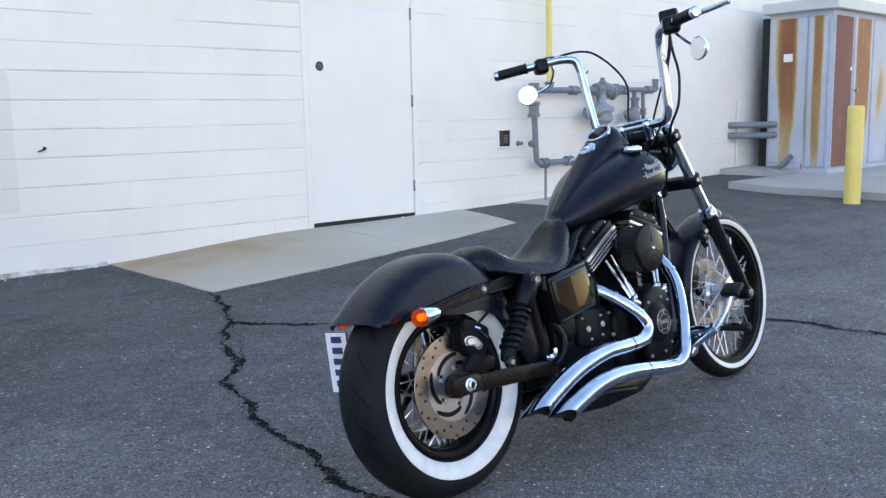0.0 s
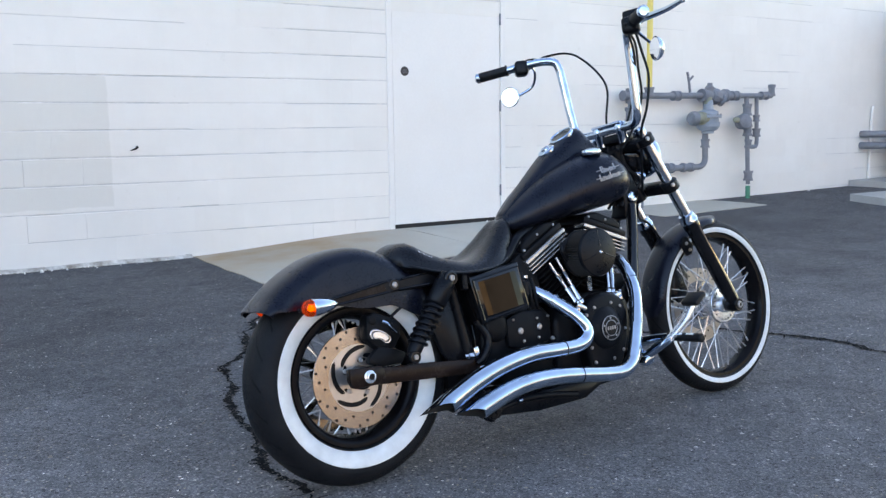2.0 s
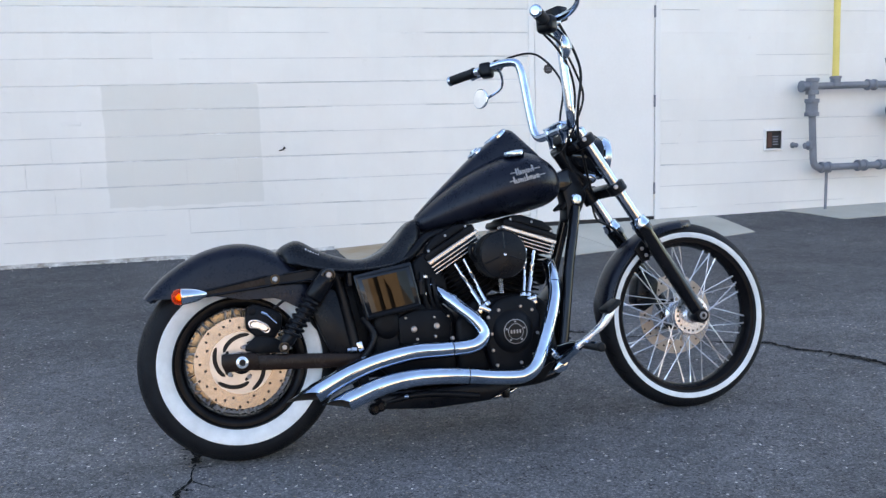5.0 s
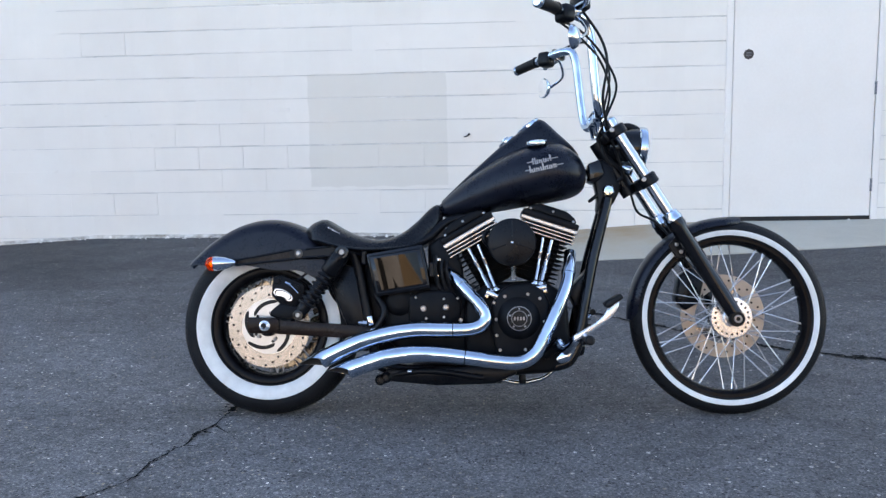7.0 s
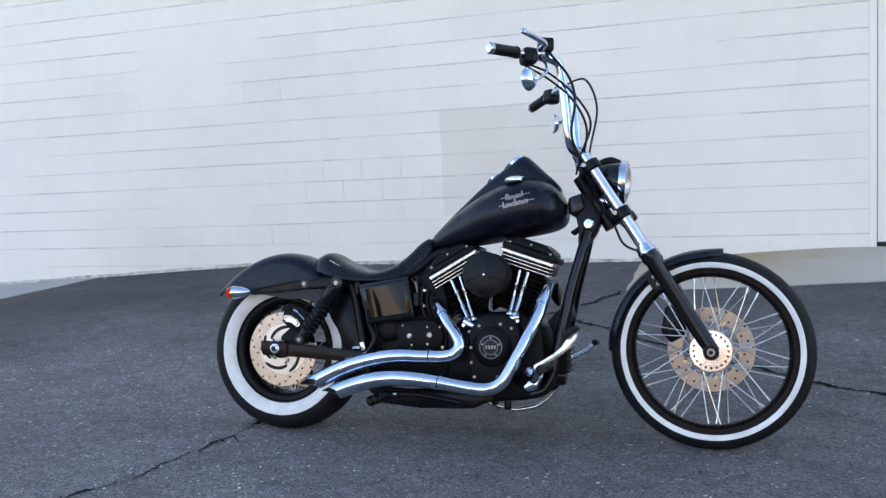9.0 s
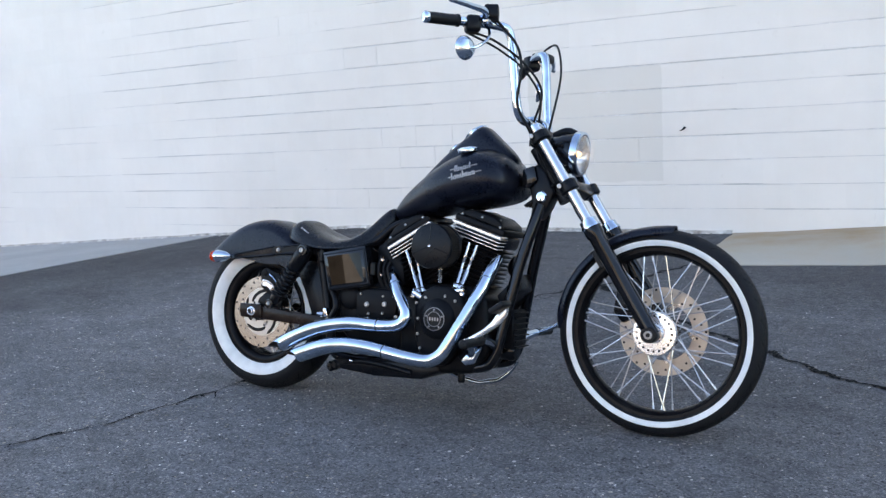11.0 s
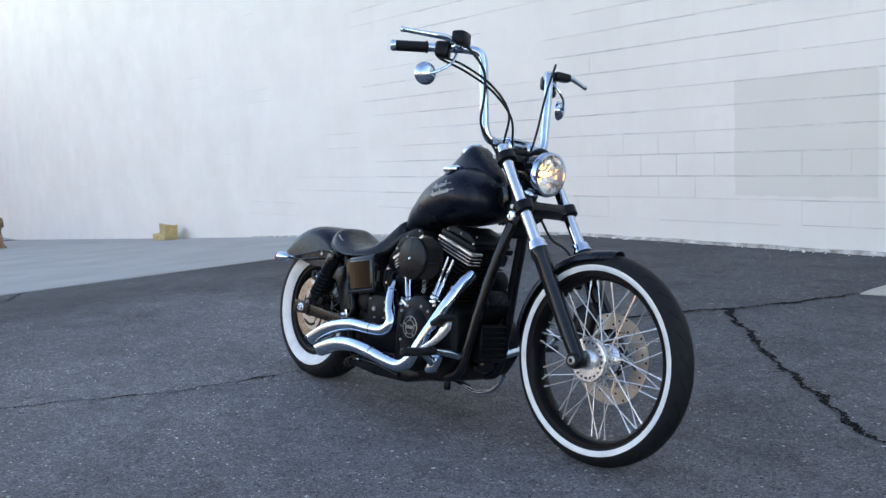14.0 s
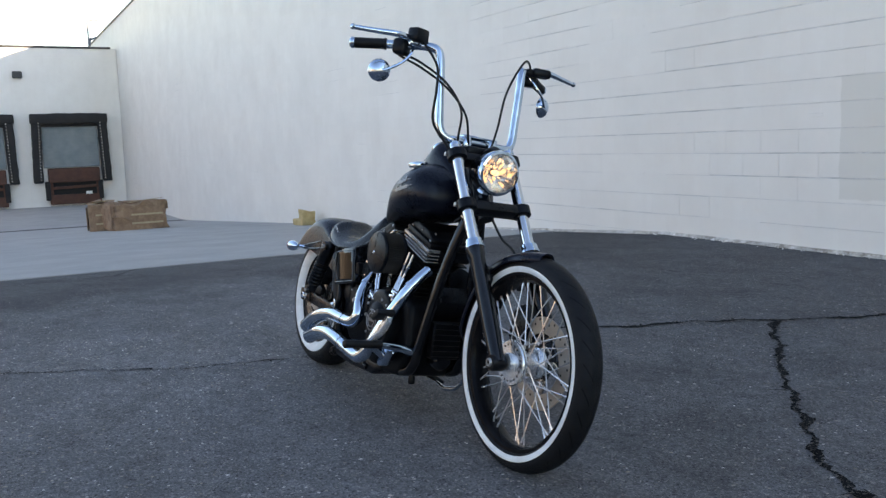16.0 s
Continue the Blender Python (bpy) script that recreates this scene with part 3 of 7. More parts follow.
def build_wall():
    bm = bmesh.new()
    # masonry behind the blocks, left open at the door
    for x0, x1, z0, z1 in ((-95, 2.735, -1.7, 7.4), (4.065, 16, -0.2, 7.4), (2.735, 4.065, 2.29, 7.4)):
        add_box(bm, ((x0 + x1) / 2, WALL_Y + 0.0055 + 0.15, (z0 + z1) / 2), (x1 - x0, 0.3, z1 - z0))
    wall = tagged(part("wall_north", bm, MORTAR, smooth=False), "white-painted concrete block wall of an industrial building", "wall", kind="structure")
    add = bmesh.new()
    add_box(add, (-39.5, WALL_Y + 0.13, 7.43), (111, 0.4, 0.06), 0.01)
    part("coping", add, LIP, wall, "weathered parapet edge")
    rnd = random.Random(5)
    vs, fs, singles, shared = [], [], [], {}
    cells = list(wall_cells(-60, 2.74, -1.7, 7.38)) + list(wall_cells(4.06, 16, -0.2, 7.38)) + list(wall_cells(2.74, 4.06, 2.29, 7.38))
    for x, z, w in cells:
        dy = rnd.uniform(-0.0004, 0.0003) * (1 - 0.9 * step(-x, 4.0, 9.0))
        open_joint = noise.noise(Vector((x * 0.45, z * 7.0, 2.0))) > -0.22 + 0.7 * step(-x, 3.0, 11.0) + 0.5 * step(x, 3.4, 4.6)   # thick paint has closed the far ones
        h, c = (COURSE - 0.0072, 0.0034) if open_joint else (COURSE - 0.0001, 0.0003)
        if near_blocks(x, z) and w > LENGTH - 0.01 and len(singles) < 300:
            singles.append((x, z, dy, (h, 0.0024 if rnd.random() < (0.26 if -3.2 < x < 0.3 and z < 1.1 else 0.06 if -4 < x < 0.3 else 0.02) else 0.0, c)))
            continue
        if z > 3.4 and x > -6:
            h = COURSE - 0.0001
        bv, bf = block_mesh(w - 0.0001, h, 0.0014 if rnd.random() < (0.1 if -4 < x < 0 else 0.0) else 0.0, c)
        n = len(vs)
        vs += [(x + a, WALL_Y + dy + b, z + c) for a, b, c in bv]
        fs += [tuple(n + i for i in f) for f in bf]
    me = bpy.data.meshes.new("blockwork")
    me.from_pydata(vs, [], fs)
    me.materials.append(WALL_PAINT)
    rest = new("blockwork", me)
    rest.parent = wall
    tagged(rest, kind="stuff")
    for x, z, dy, h in singles:
        if h not in shared:
            bv, bf = block_mesh(LENGTH - 0.0001, *h)
            shared[h] = bpy.data.meshes.new("block")
            shared[h].from_pydata(bv, [], bf)
            shared[h].materials.append(WALL_PAINT)
        ob = new("block", shared[h])
        ob.parent = wall
        ob.location = (x, WALL_Y + dy, z)
    return wall


def build_door():
    door = empty("door_1", Matrix.Translation((3.4, WALL_Y, 0.1)))
    tagged(door, "plain white-painted steel door, closed, with a dark round plate", "door", kind="structure")
    leaf = part("leaf", boxed((0, 0.022, 1.08), (1.2, 0.04, 2.08), 0.003), DOOR_PAINT, door, smooth=False)
    # solid dark strips carry the shade in the slits round the leaf
    part("sill_gap", boxed((0, 0.03, 0.018), (1.22, 0.05, 0.042)), DARK, door, "dark strip painted as the shade under the door", smooth=False)
    for s in (-1, 1):
        part("leaf_gap", boxed((s * 0.603, 0.034, 1.08), (0.007, 0.02, 2.08)), DARK, door, "dark strip painted as the shade beside the leaf", smooth=False)
    for s in (-1, 1):
        part("jamb", boxed((s * 0.634, 0.035, 1.09), (0.056, 0.09, 2.2), 0.004), DOOR_PAINT, door, smooth=False)
    part("head", boxed((0, 0.035, 2.163), (1.21, 0.09, 0.05), 0.004), DOOR_PAINT, door, smooth=False)
    for z in (0.31, 1.14, 1.97):
        part("hinge", tube([(0.602, -0.004, z - 0.055), (0.602, -0.004, z + 0.055)], 0.01, 10), PIPE_GREY, door)
    part("plate", lathe((-0.472, 0.006, 1.45), (0, -1, 0), [(0.045, 0), (0.045, 0.006), (0.042, 0.009), (0.0, 0.009)], 8), surface("black_plate", (0.015, 0.015, 0.018), (0.03, 0.03, 0.035), 20, 0.4), door, "dark octagonal lock cover plate")
    bm = bmesh.new()
    for dz in (-0.013, 0.0, 0.013):
        add_box(bm, (-0.472, -0.0045, 1.45 + dz), (0.045, 0.002, 0.004))
    part("plate_bars", bm, PIPE_GREY, door, smooth=False)


def fitting(parent, p, axis, r, length, name="pipe_fitting"):
    """A pipe coupling: a barrel with raised ends."""
    h = length / 2
    d = Vector(axis).normalized()
    part(name, lathe(Vector(p) - d * h, axis, [(r * 0.9, 0), (r * 1.25, 0.002), (r * 1.25, length * 0.22), (r * 1.05, length * 0.26), (r * 1.05, length * 0.74), (r * 1.25, length * 0.78), (r * 1.25, length - 0.002), (r * 0.9, length)], 14), PIPE_GREY, parent)


def build_gas_pipes():
    y = WALL_Y - 0.16
    g = empty("gas_pipework", Matrix.Translation((6.6, y, 0)))
    tagged(g, "grey painted gas pipes with regulators and valves on the wall", "gas pipes")
    x0 = 6.6

    def run(pts, r, name="pipe", mat=PIPE_GREY):
        part(name, tube([(x - x0, dy, z) for x, dy, z in pts], r, 12, curve=False), mat, g)

    def bend(pts, r):
        part("pipe", tube([(x - x0, dy, z) for x, dy, z in pts], r, 12, n=4), PIPE_GREY, g)
    R = 0.034
    run([(5.5, 0, 1.345), (7.0, 0, 1.36)], R)
    run([(7.0, 0, 1.36), (7.9, 0, 1.365)], 0.03)
    run([(5.6, 0, 1.345), (5.64, 0, 0.68)], R)
    bend([(5.64, 0, 0.7), (5.65, 0, 0.6), (5.7, 0, 0.55), (5.8, 0, 0.55), (6.55, 0, 0.555), (6.7, 0, 0.56), (6.77, 0, 0.62), (6.77, 0, 0.75), (6.76, 0, 1.3)], R)
    run([(5.87, 0, 1.37), (5.84, 0, 4.3)], 0.032, "riser_pipe", PIPE_YELLOW)
    run([(5.8, 0, 0.54), (5.8, 0, 0.09)], 0.014, "support_leg")
    run([(7.45, 0, 1.36), (7.53, 0, 0.32)], 0.026)
    run([(7.53, 0, 0.3), (7.535, 0, 0.13)], 0.028, "sleeve", GREEN_BAND)
    bend([(7.63, 0, 1.36), (7.65, 0, 1.0), (7.66, 0, 0.82), (7.63, 0, 0.765), (7.5, 0, 0.77)], 0.024)
    for p, ax, r, l in (((5.53, 0, 1.345), (1, 0, 0), 0.045, 0.1), ((5.61, 0, 1.345), (0, 0, 1), 0.05, 0.16), ((5.61, 0, 1.14), (0, 0, 1), 0.055, 0.17),
                        ((5.87, 0, 1.39), (0, 0, 1), 0.045, 0.1), ((6.28, 0, 1.35), (1, 0, 0), 0.044, 0.1), ((6.78, 0, 1.36), (1, 0, 0), 0.06, 0.2),
                        ((7.0, 0, 1.36), (1, 0, 0), 0.06, 0.2), ((7.24, 0, 1.36), (1, 0, 0), 0.045, 0.1), ((5.78, 0, 0.55), (1, 0, 0), 0.045, 0.1),
                        ((6.2, 0, 0.555), (1, 0, 0), 0.046, 0.1), ((6.48, 0, 0.555), (1, 0, 0), 0.042, 0.16), ((6.77, 0, 0.82), (0, 0, 1), 0.042, 0.1),
                        ((7.47, 0, 1.2), (0, 0, 1), 0.045, 0.14), ((7.49, 0, 0.96), (0, 0, 1), 0.045, 0.14),
                        ((7.51, 0, 0.8), (0, 0, 1), 0.036, 0.1), ((7.53, 0, 0.42), (0, 0, 1), 0.046, 0.12), ((7.64, 0, 1.1), (0, 0, 1), 0.034, 0.08),
                        ((7.65, 0, 0.93), (0, 0, 1), 0.04, 0.1), ((7.76, 0, 1.365), (1, 0, 0), 0.04, 0.12), ((7.9, 0, 1.43), (0, 0, 1), 0.036, 0.14)):
        fitting(g, (p[0] - x0, p[1], p[2]), ax, r, l)
    # valve body and regulator on the branch
    part("valve", lathe((6.9 - x0, 0.0, 1.35), (0.86, -0.35, -0.4), [(0.04, -0.13), (0.06, -0.12), (0.06, -0.08), (0.085, -0.05), (0.095, 0.0), (0.085, 0.05), (0.06, 0.08), (0.075, 0.09), (0.075, 0.12), (0.03, 0.13)], 10), PIPE_GREY, g, smooth=False)
    part("valve_cap", lathe((6.82 - x0, 0, 1.4), (0, 0, 1), [(0.05, -0.02), (0.055, 0.05), (0.03, 0.07), (0.028, 0.1)], 8), PIPE_GREY, g, smooth=False)
    part("union", lathe((7.1 - x0, 0, 1.36), (1, 0, 0), [(0.05, -0.09), (0.062, -0.08), (0.062, -0.03), (0.05, -0.02), (0.05, 0.05), (0.042, 0.09)], 8), PIPE_GREY, g, smooth=False)
    reg = part("regulator", lathe((6.77 - x0, -0.03, 1.1), (0, 0, 1), [(0.05, -0.17), (0.07, -0.165), (0.07, -0.14), (0.1, -0.13), (0.13, -0.09), (0.135, -0.04), (0.12, -0.035), (0.12, 0.005), (0.15, 0.01), (0.15, 0.04), (0.12, 0.045), (0.11, 0.08), (0.06, 0.1), (0.05, 0.2), (0.03, 0.21)], 20), REGULATOR_BLUE, g, "blue-grey gas regulator casting", angle=30)
    for k in range(8):
        a = 6.283185 * k / 8
        part("flange_bolt", lathe((6.77 - x0 + 0.136 * math.cos(a), -0.03 + 0.136 * math.sin(a), 1.104), (0, 0, 1), [(0.012, 0), (0.012, 0.045), (0.0, 0.05)], 6), PIPE_GREY, reg, smooth=False)
    part("regulator_nozzle", lathe((6.76 - x0, -0.03, 1.31), (0, 0, 1), [(0.045, -0.05), (0.045, 0.03)], 12), BRASS, reg, "olive brass pipe nipple")
    part("regulator_neck", lathe((6.68 - x0, -0.05, 1.1), (-1, 0, 0), [(0.075, -0.05), (0.075, 0.05), (0.065, 0.06), (0.065, 0.13)], 14), BRASS, reg, "olive regulator neck", angle=30)
    part("regulator_dial", lathe((6.55 - x0, -0.05, 1.1), (-1, 0, 0), [(0.07, 0), (0.082, 0.01), (0.082, 0.045), (0.066, 0.08), (0.035, 0.095), (0.0, 0.1)], 16), PIPE_GREY, reg, "grey domed regulator cap", angle=30)
    part("small_regulator", lathe((7.37 - x0, -0.03, 1.06), (-0.3, -1, 0.1), [(0.05, -0.08), (0.085, -0.05), (0.085, 0.0), (0.095, 0.02), (0.08, 0.06), (0.02, 0.08)], 16), PIPE_GREY, g)
    part("small_regulator_cap", lathe((7.26 - x0, -0.03, 1.08), (-1, 0, 0.1), [(0.03, -0.06), (0.032, 0.03), (0.02, 0.05)], 12), BRASS, g, "olive regulator cap")
    part("plug", lathe((5.61 - x0, 0, 0.77), (-1, 0, 0), [(0.04, 0), (0.045, 0.03), (0.03, 0.04), (0.03, 0.07)], 12), PIPE_GREY, g)
    vh = part("valve_handle", tube([(6.5 - x0, 0, 1.39), (6.48 - x0, 0, 1.5), (6.44 - x0, -0.01, 1.61)], 0.014, 8), PIPE_GREY, g)
    part("handle_fork", tube([(6.47 - x0, 0, 1.51), (6.54 - x0, 0, 1.57)], 0.012, 8, curve=False), PIPE_GREY, vh)


def build_wall_box():
    b = empty("wall_box", Matrix.Translation((5.295, WALL_Y, 0.835)))
    tagged(b, "small recessed meter box with a dark window in the wall", "wall box")
    w, h, e = 0.19, 0.19, 0.018
    for x, z, sx, sz in ((-w / 2, 0, e, h + e), (w / 2, 0, e, h + e), (0, h / 2, w - e, e), (0, -h / 2, w - e, e)):
        part("trim", boxed((x, -0.008, z), (sx, 0.03, sz), 0.003), DOOR_PAINT, b, smooth=False)
    part("recess", boxed((0, -0.003, 0), (w - e, 0.01, h - e)), DARK, b, smooth=False)
    part("panel", boxed((-0.045, -0.0105, 0), (0.05, 0.006, 0.15), 0.002), DOCK_RUST, b, "rusty inner plate", smooth=False)
    for z in (-0.045, -0.02, 0.005, 0.03):
        part("louvre", boxed((0.022, -0.0095, z), (0.06, 0.006, 0.012), 0.002), PIPE_GREY, b, smooth=False)
    f = tagged(part("wall_tap", lathe((5.52, WALL_Y + 0.004, 0.775), (0, -1, 0), [(0.03, 0), (0.03, 0.012), (0.016, 0.02), (0.016, 0.06), (0.024, 0.065), (0.0, 0.08)], 12), PIPE_GREY), "small grey capped pipe stub on the wall", "pipe stub")
    tagged(part("wall_anchor", tube([(0.46, WALL_Y - 0.001, 0.885), (0.493, WALL_Y - 0.02, 0.897), (0.51, WALL_Y - 0.022, 0.915)], [0.004, 0.007, 0.012], 8), DARK), "small dark metal stub sticking out of the wall", "anchor")
    tagged(part("paint_scar", boxed((-1.19, WALL_Y + 0.0005, 1.155), (0.15, 0.006, 0.03), 0.003), WALL_PAINT), "raised lump of paint on the block wall", "paint scar")


def build_cabinet():
    draped("pavement_5", [(8.72, 0.4), (15.5, 0.4), (15.5, 3.45), (8.46, 3.93)], 8, 6, 0.085, APRON, "raised concrete equipment pad", "concrete")
    draped("pavement_6", [(10.15, 3.74), (15.5, 3.47), (15.5, 4.8), (9.75, 4.8)], 8, 3, 0.08, APRON, "raised concrete strip under the steel cabinet", "concrete")
    z0 = 0.185
    c = empty("equipment_cabinet", Matrix.Translation((10.42, 3.55, z0)))
    tagged(c, "tall blue-grey steel cabinet covered in orange rust", "cabinet")
    part("body", boxed((1.7, 0.48, 1.1), (3.34, 0.9, 2.3), 0.01), RUST_B, c, smooth=False)
    part("base_rail", boxed((1.7, 0.48, 0.03), (3.42, 0.98, 0.08), 0.01), RUST_B, c, smooth=False)
    part("roof", boxed((1.7, 0.46, 2.31), (3.56, 1.08, 0.15), 0.012), surface("pale_roof_steel", (0.42, 0.45, 0.47), (0.52, 0.55, 0.57), 3, 0.5), c, "pale grey overhanging roof", smooth=False)
    # panels on the end and on the long side
    for y, w, m in ((0.205, 0.27, RUST_STRIP), (0.635, 0.52, RUST_A)):
        part("end_panel", boxed((0.02, y, 1.13), (0.03, w, 2.06), 0.008), m, c, smooth=False)
    for y in (0.055, 0.345, 0.37, 0.905):
        part("panel_seam", boxed((0.012, y, 1.13), (0.016, 0.012, 2.1), 0.003), RUST_B, c, smooth=False)
    part("kick_plate", boxed((0.0, 0.635, 0.1), (0.02, 0.5, 0.1), 0.004), RUST_C, c, "rust-brown kick plate", smooth=False)
    part("elbow_conduit", tube([(-0.03, 0.86, 0.07), (-0.05, 0.72, 0.08), (-0.05, 0.62, 0.13), (-0.05, 0.54, 0.22), (-0.05, 0.5, 0.25)], 0.035, 10), PIPE_GREY, c, "short bent grey conduit at the cabinet foot")
    for k, m in enumerate((RUST_C, RUST_D, RUST_B, RUST_D, RUST_B)):
        d = part("side_panel", boxed((0.36 + 0.64 * k, 0.02, 1.13), (0.6, 0.03, 2.06), 0.008), m, c, smooth=False)
        if k == 1:
            part("door_handle", lathe((0.74, 0.0, 1.15), (0, -1, 0), [(0.02, 0), (0.02, 0.03), (0.035, 0.035), (0.03, 0.05)], 10), BRASS, d)
    # solid dark block in place of the shadow between cabinet and wall
    part("back_shade", boxed((1.75, 1.0, 1.1), (3.3, 0.16, 2.2), 0.01), DARK, c, "dark block painted as the shaded gap behind the cabinet", smooth=False)
    part("notice", boxed((0.002, 0.63, 1.62), (0.004, 0.13, 0.11)), WHITE_PLASTIC, c, "small pale blank notice", smooth=False)
    part("notice", boxed((0.6, 0.0, 1.45), (0.05, 0.004, 0.05)), WHITE_PLASTIC, c, smooth=False)
    for k in range(2):
        cd = tagged(part("conduit", tube([(10.0, WALL_Y, 0.88 - 0.15 * k), (9.98, 4.72, 0.88 - 0.15 * k), (10.04, 4.6, 0.88 - 0.15 * k), (10.24, 4.44, 0.88 - 0.15 * k), (10.44, 4.34, 0.88 - 0.15 * k)], 0.046, 12, n=5), PIPE_GREY), "thick grey conduit from the wall into the cabinet", "conduit", "conduits")
    tagged(part("thin_conduit", tube([(10.17, WALL_Y - 0.03, 0.2), (10.18, WALL_Y - 0.03, 1.1), (10.2, WALL_Y - 0.03, 1.25)], 0.02, 8), DOOR_PAINT), "thin white-painted conduit against the wall", "conduit")
    pz = ground_z(8.13, 2.25)
    tagged(part("bollard", lathe((8.13, 2.25, pz - 0.05), (0, 0, 1), [(0.086, 0), (0.086, 1.09), (0.083, 1.105), (0.07, 1.113), (0.0, 1.115)], 28), POST_YELLOW), "faded yellow steel bollard standing in the asphalt", "bollard")


def build_docks():
    X = -41.9
    bm = bmesh.new()
    add_box(bm, (X - 0.2, -1.6, 2.2), (0.4, 12.8, 7.7))
    w = tagged(part("wall_west", bm, WALL_PAINT, smooth=False), "white-painted wall with loading docks", "wall", kind="structure")
    part("coping", boxed((X - 0.2, -1.75, 6.09), (0.5, 12.6, 0.1), 0.02), COPING, w, "dark metal roof edge", smooth=False)
    # unseen wall, added to dim reflections and the light from the south-west
    tagged(part("reflection_wall_southwest", boxed((X - 0.3, -19.0, 2.6), (0.4, 21.9, 8.8)), DARK_WALL, smooth=False), "unseen dark brown wall past the loading docks, added to darken reflections", "wall", kind="structure")
    for n, y0 in enumerate((0.75, -3.34)):
        d = empty("loading_dock", Matrix.Translation((X, y0, -1.45)))
        tagged(d, "closed loading dock with black foam seal and brown leveller", "loading dock", "loading docks")
        part("roller_door", boxed((0.03, 1.65, 2.9), (0.06, 2.5, 2.1), 0.01), ROLLUP, d, smooth=False)
        for k in range(15):
            part("slat", boxed((0.066, 1.65, 1.95 + 0.13 * k), (0.02, 2.5, 0.11), 0.008), ROLLUP, d, smooth=False)
        for s, y in ((-1, 0.2), (1, 3.1)):
            pad = boxed((0.22, y, 2.7), (0.44, 0.42, 3.1), 0.05, segments=2)
            bmesh.ops.subdivide_edges(pad, edges=[e for e in pad.edges if e.calc_length() > 1.0], cuts=14, use_grid_fill=True)
            for v in pad.verts:
                v.co.y += s * 0.08 * (4.25 - v.co.z) / 3.1 + 0.035 * noise.noise(v.co * 3.0 + Vector((n, s, 0)))
                v.co.x += 0.05 * noise.noise(v.co * 2.3) * step(v.co.x, 0.1, 0.4)
            part("seal_side", pad, RUBBER, d, "sagging black foam pad", smooth=True)
            bm = bmesh.new()
            for k in range(20):
                z = 1.3 + 0.14 * k
                add_box(bm, (0.47, y - s * (0.1 - 0.08 * (4.25 - z) / 3.1) + 0.03 * noise.noise(Vector((z * 4, s, n))), z), (0.05, 0.045, 0.05 + 0.03 * noise.noise(Vector((z * 9, n, s)))))
            part("guide_marks", bm, LIP, d, "worn guide marks on the seal", smooth=False)
        top = boxed((0.24, 1.65, 4.2), (0.48, 3.42, 0.42), 0.05, segments=2)
        bmesh.ops.subdivide_edges(top, edges=[e for e in top.edges if e.calc_length() > 1.0], cuts=14, use_grid_fill=True)
        for v in top.verts:
            v.co.z += 0.05 * noise.noise(v.co * 2.1 + Vector((0, n * 5, 0))) - (0.05 if v.co.z < 4.1 else 0.0)
        part("seal_top", top, RUBBER, d, "sagging black foam header", smooth=True)
        part("seal_curtain", boxed((0.2, 1.65, 3.93), (0.04, 2.6, 0.26), 0.01), RUBBER, d, smooth=False)
        # leveller: raised lip plate above a slab painted as the pit's shade, with a cross bar and a toe plate
        lv = part("leveller", boxed((0.15, 1.7, 1.52), (0.3, 2.3, 0.62), 0.03), DOCK_RUST, d, "brown steel dock leveller", smooth=False)
        part("pit_shade", boxed((0.06, 1.7, 0.78), (0.12, 2.3, 0.9)), DARK, lv, "dark slab painted as the shade under the leveller", smooth=False)
        part("leveller_lip", boxed((0.31, 1.7, 1.2), (0.06, 2.24, 0.09), 0.01), DOCK_RUST, lv, smooth=False)
        part("cross_bar", boxed((0.22, 1.7, 0.86), (0.12, 2.2, 0.13), 0.015, Matrix.Rotation(0.03, 4, "X")), DOCK_RUST, lv, smooth=False)
        part("toe_plate", boxed((0.24, 1.7, 0.34), (0.16, 2.3, 0.46), 0.02), DOCK_RUST, lv, smooth=False)
        for y in (0.66, 2.74):
            part("leveller_post", boxed((0.18, y, 0.8), (0.2, 0.14, 1.0), 0.015), DOCK_RUST, lv, smooth=False)
        part("control_label", boxed((0.325, 2.3, 0.62), (0.01, 0.28, 0.14)), WHITE_PLASTIC, lv, "small white label", smooth=False)
        for y in (0.5, 2.85):
            part("bumper", boxed((0.17, y, 0.75), (0.34, 0.22, 0.9), 0.03), RUBBER, d, smooth=False)
    tagged(part("wall_lamp", boxed((X + 0.1, 0.34, 4.78), (0.2, 0.42, 0.32), 0.03), COPING), "dark box lamp high on the wall", "lamp")
    bm = bmesh.new()
    add_tube(bm, [(X - 0.3, 3.62, 6.1), (X - 0.3, 3.62, 7.36), (X - 0.3, 3.7, 7.42), (X - 0.3, 4.1, 7.42), (X - 0.3, 4.2, 7.3)], 0.035, 8, curve=False)
    add_tube(bm, [(X - 0.3, 3.62, 6.5), (X - 0.3, 4.0, 6.62)], 0.05, 8, curve=False)
    add_tube(bm, [(X - 0.3, 3.62, 6.1), (X - 0.3, 3.72, 6.6)], 0.05, 8, curve=False)
    tagged(part("roof_rail", bm, PIPE_GREY), "thin grey ladder rail at the roof edge", "rail")
    tagged(part("drain_box", boxed((X + 0.12, 0.5, -1.56), (0.24, 0.42, 0.2), 0.03), RUBBER), "small dark drain box at the foot of the dock wall", "drain")


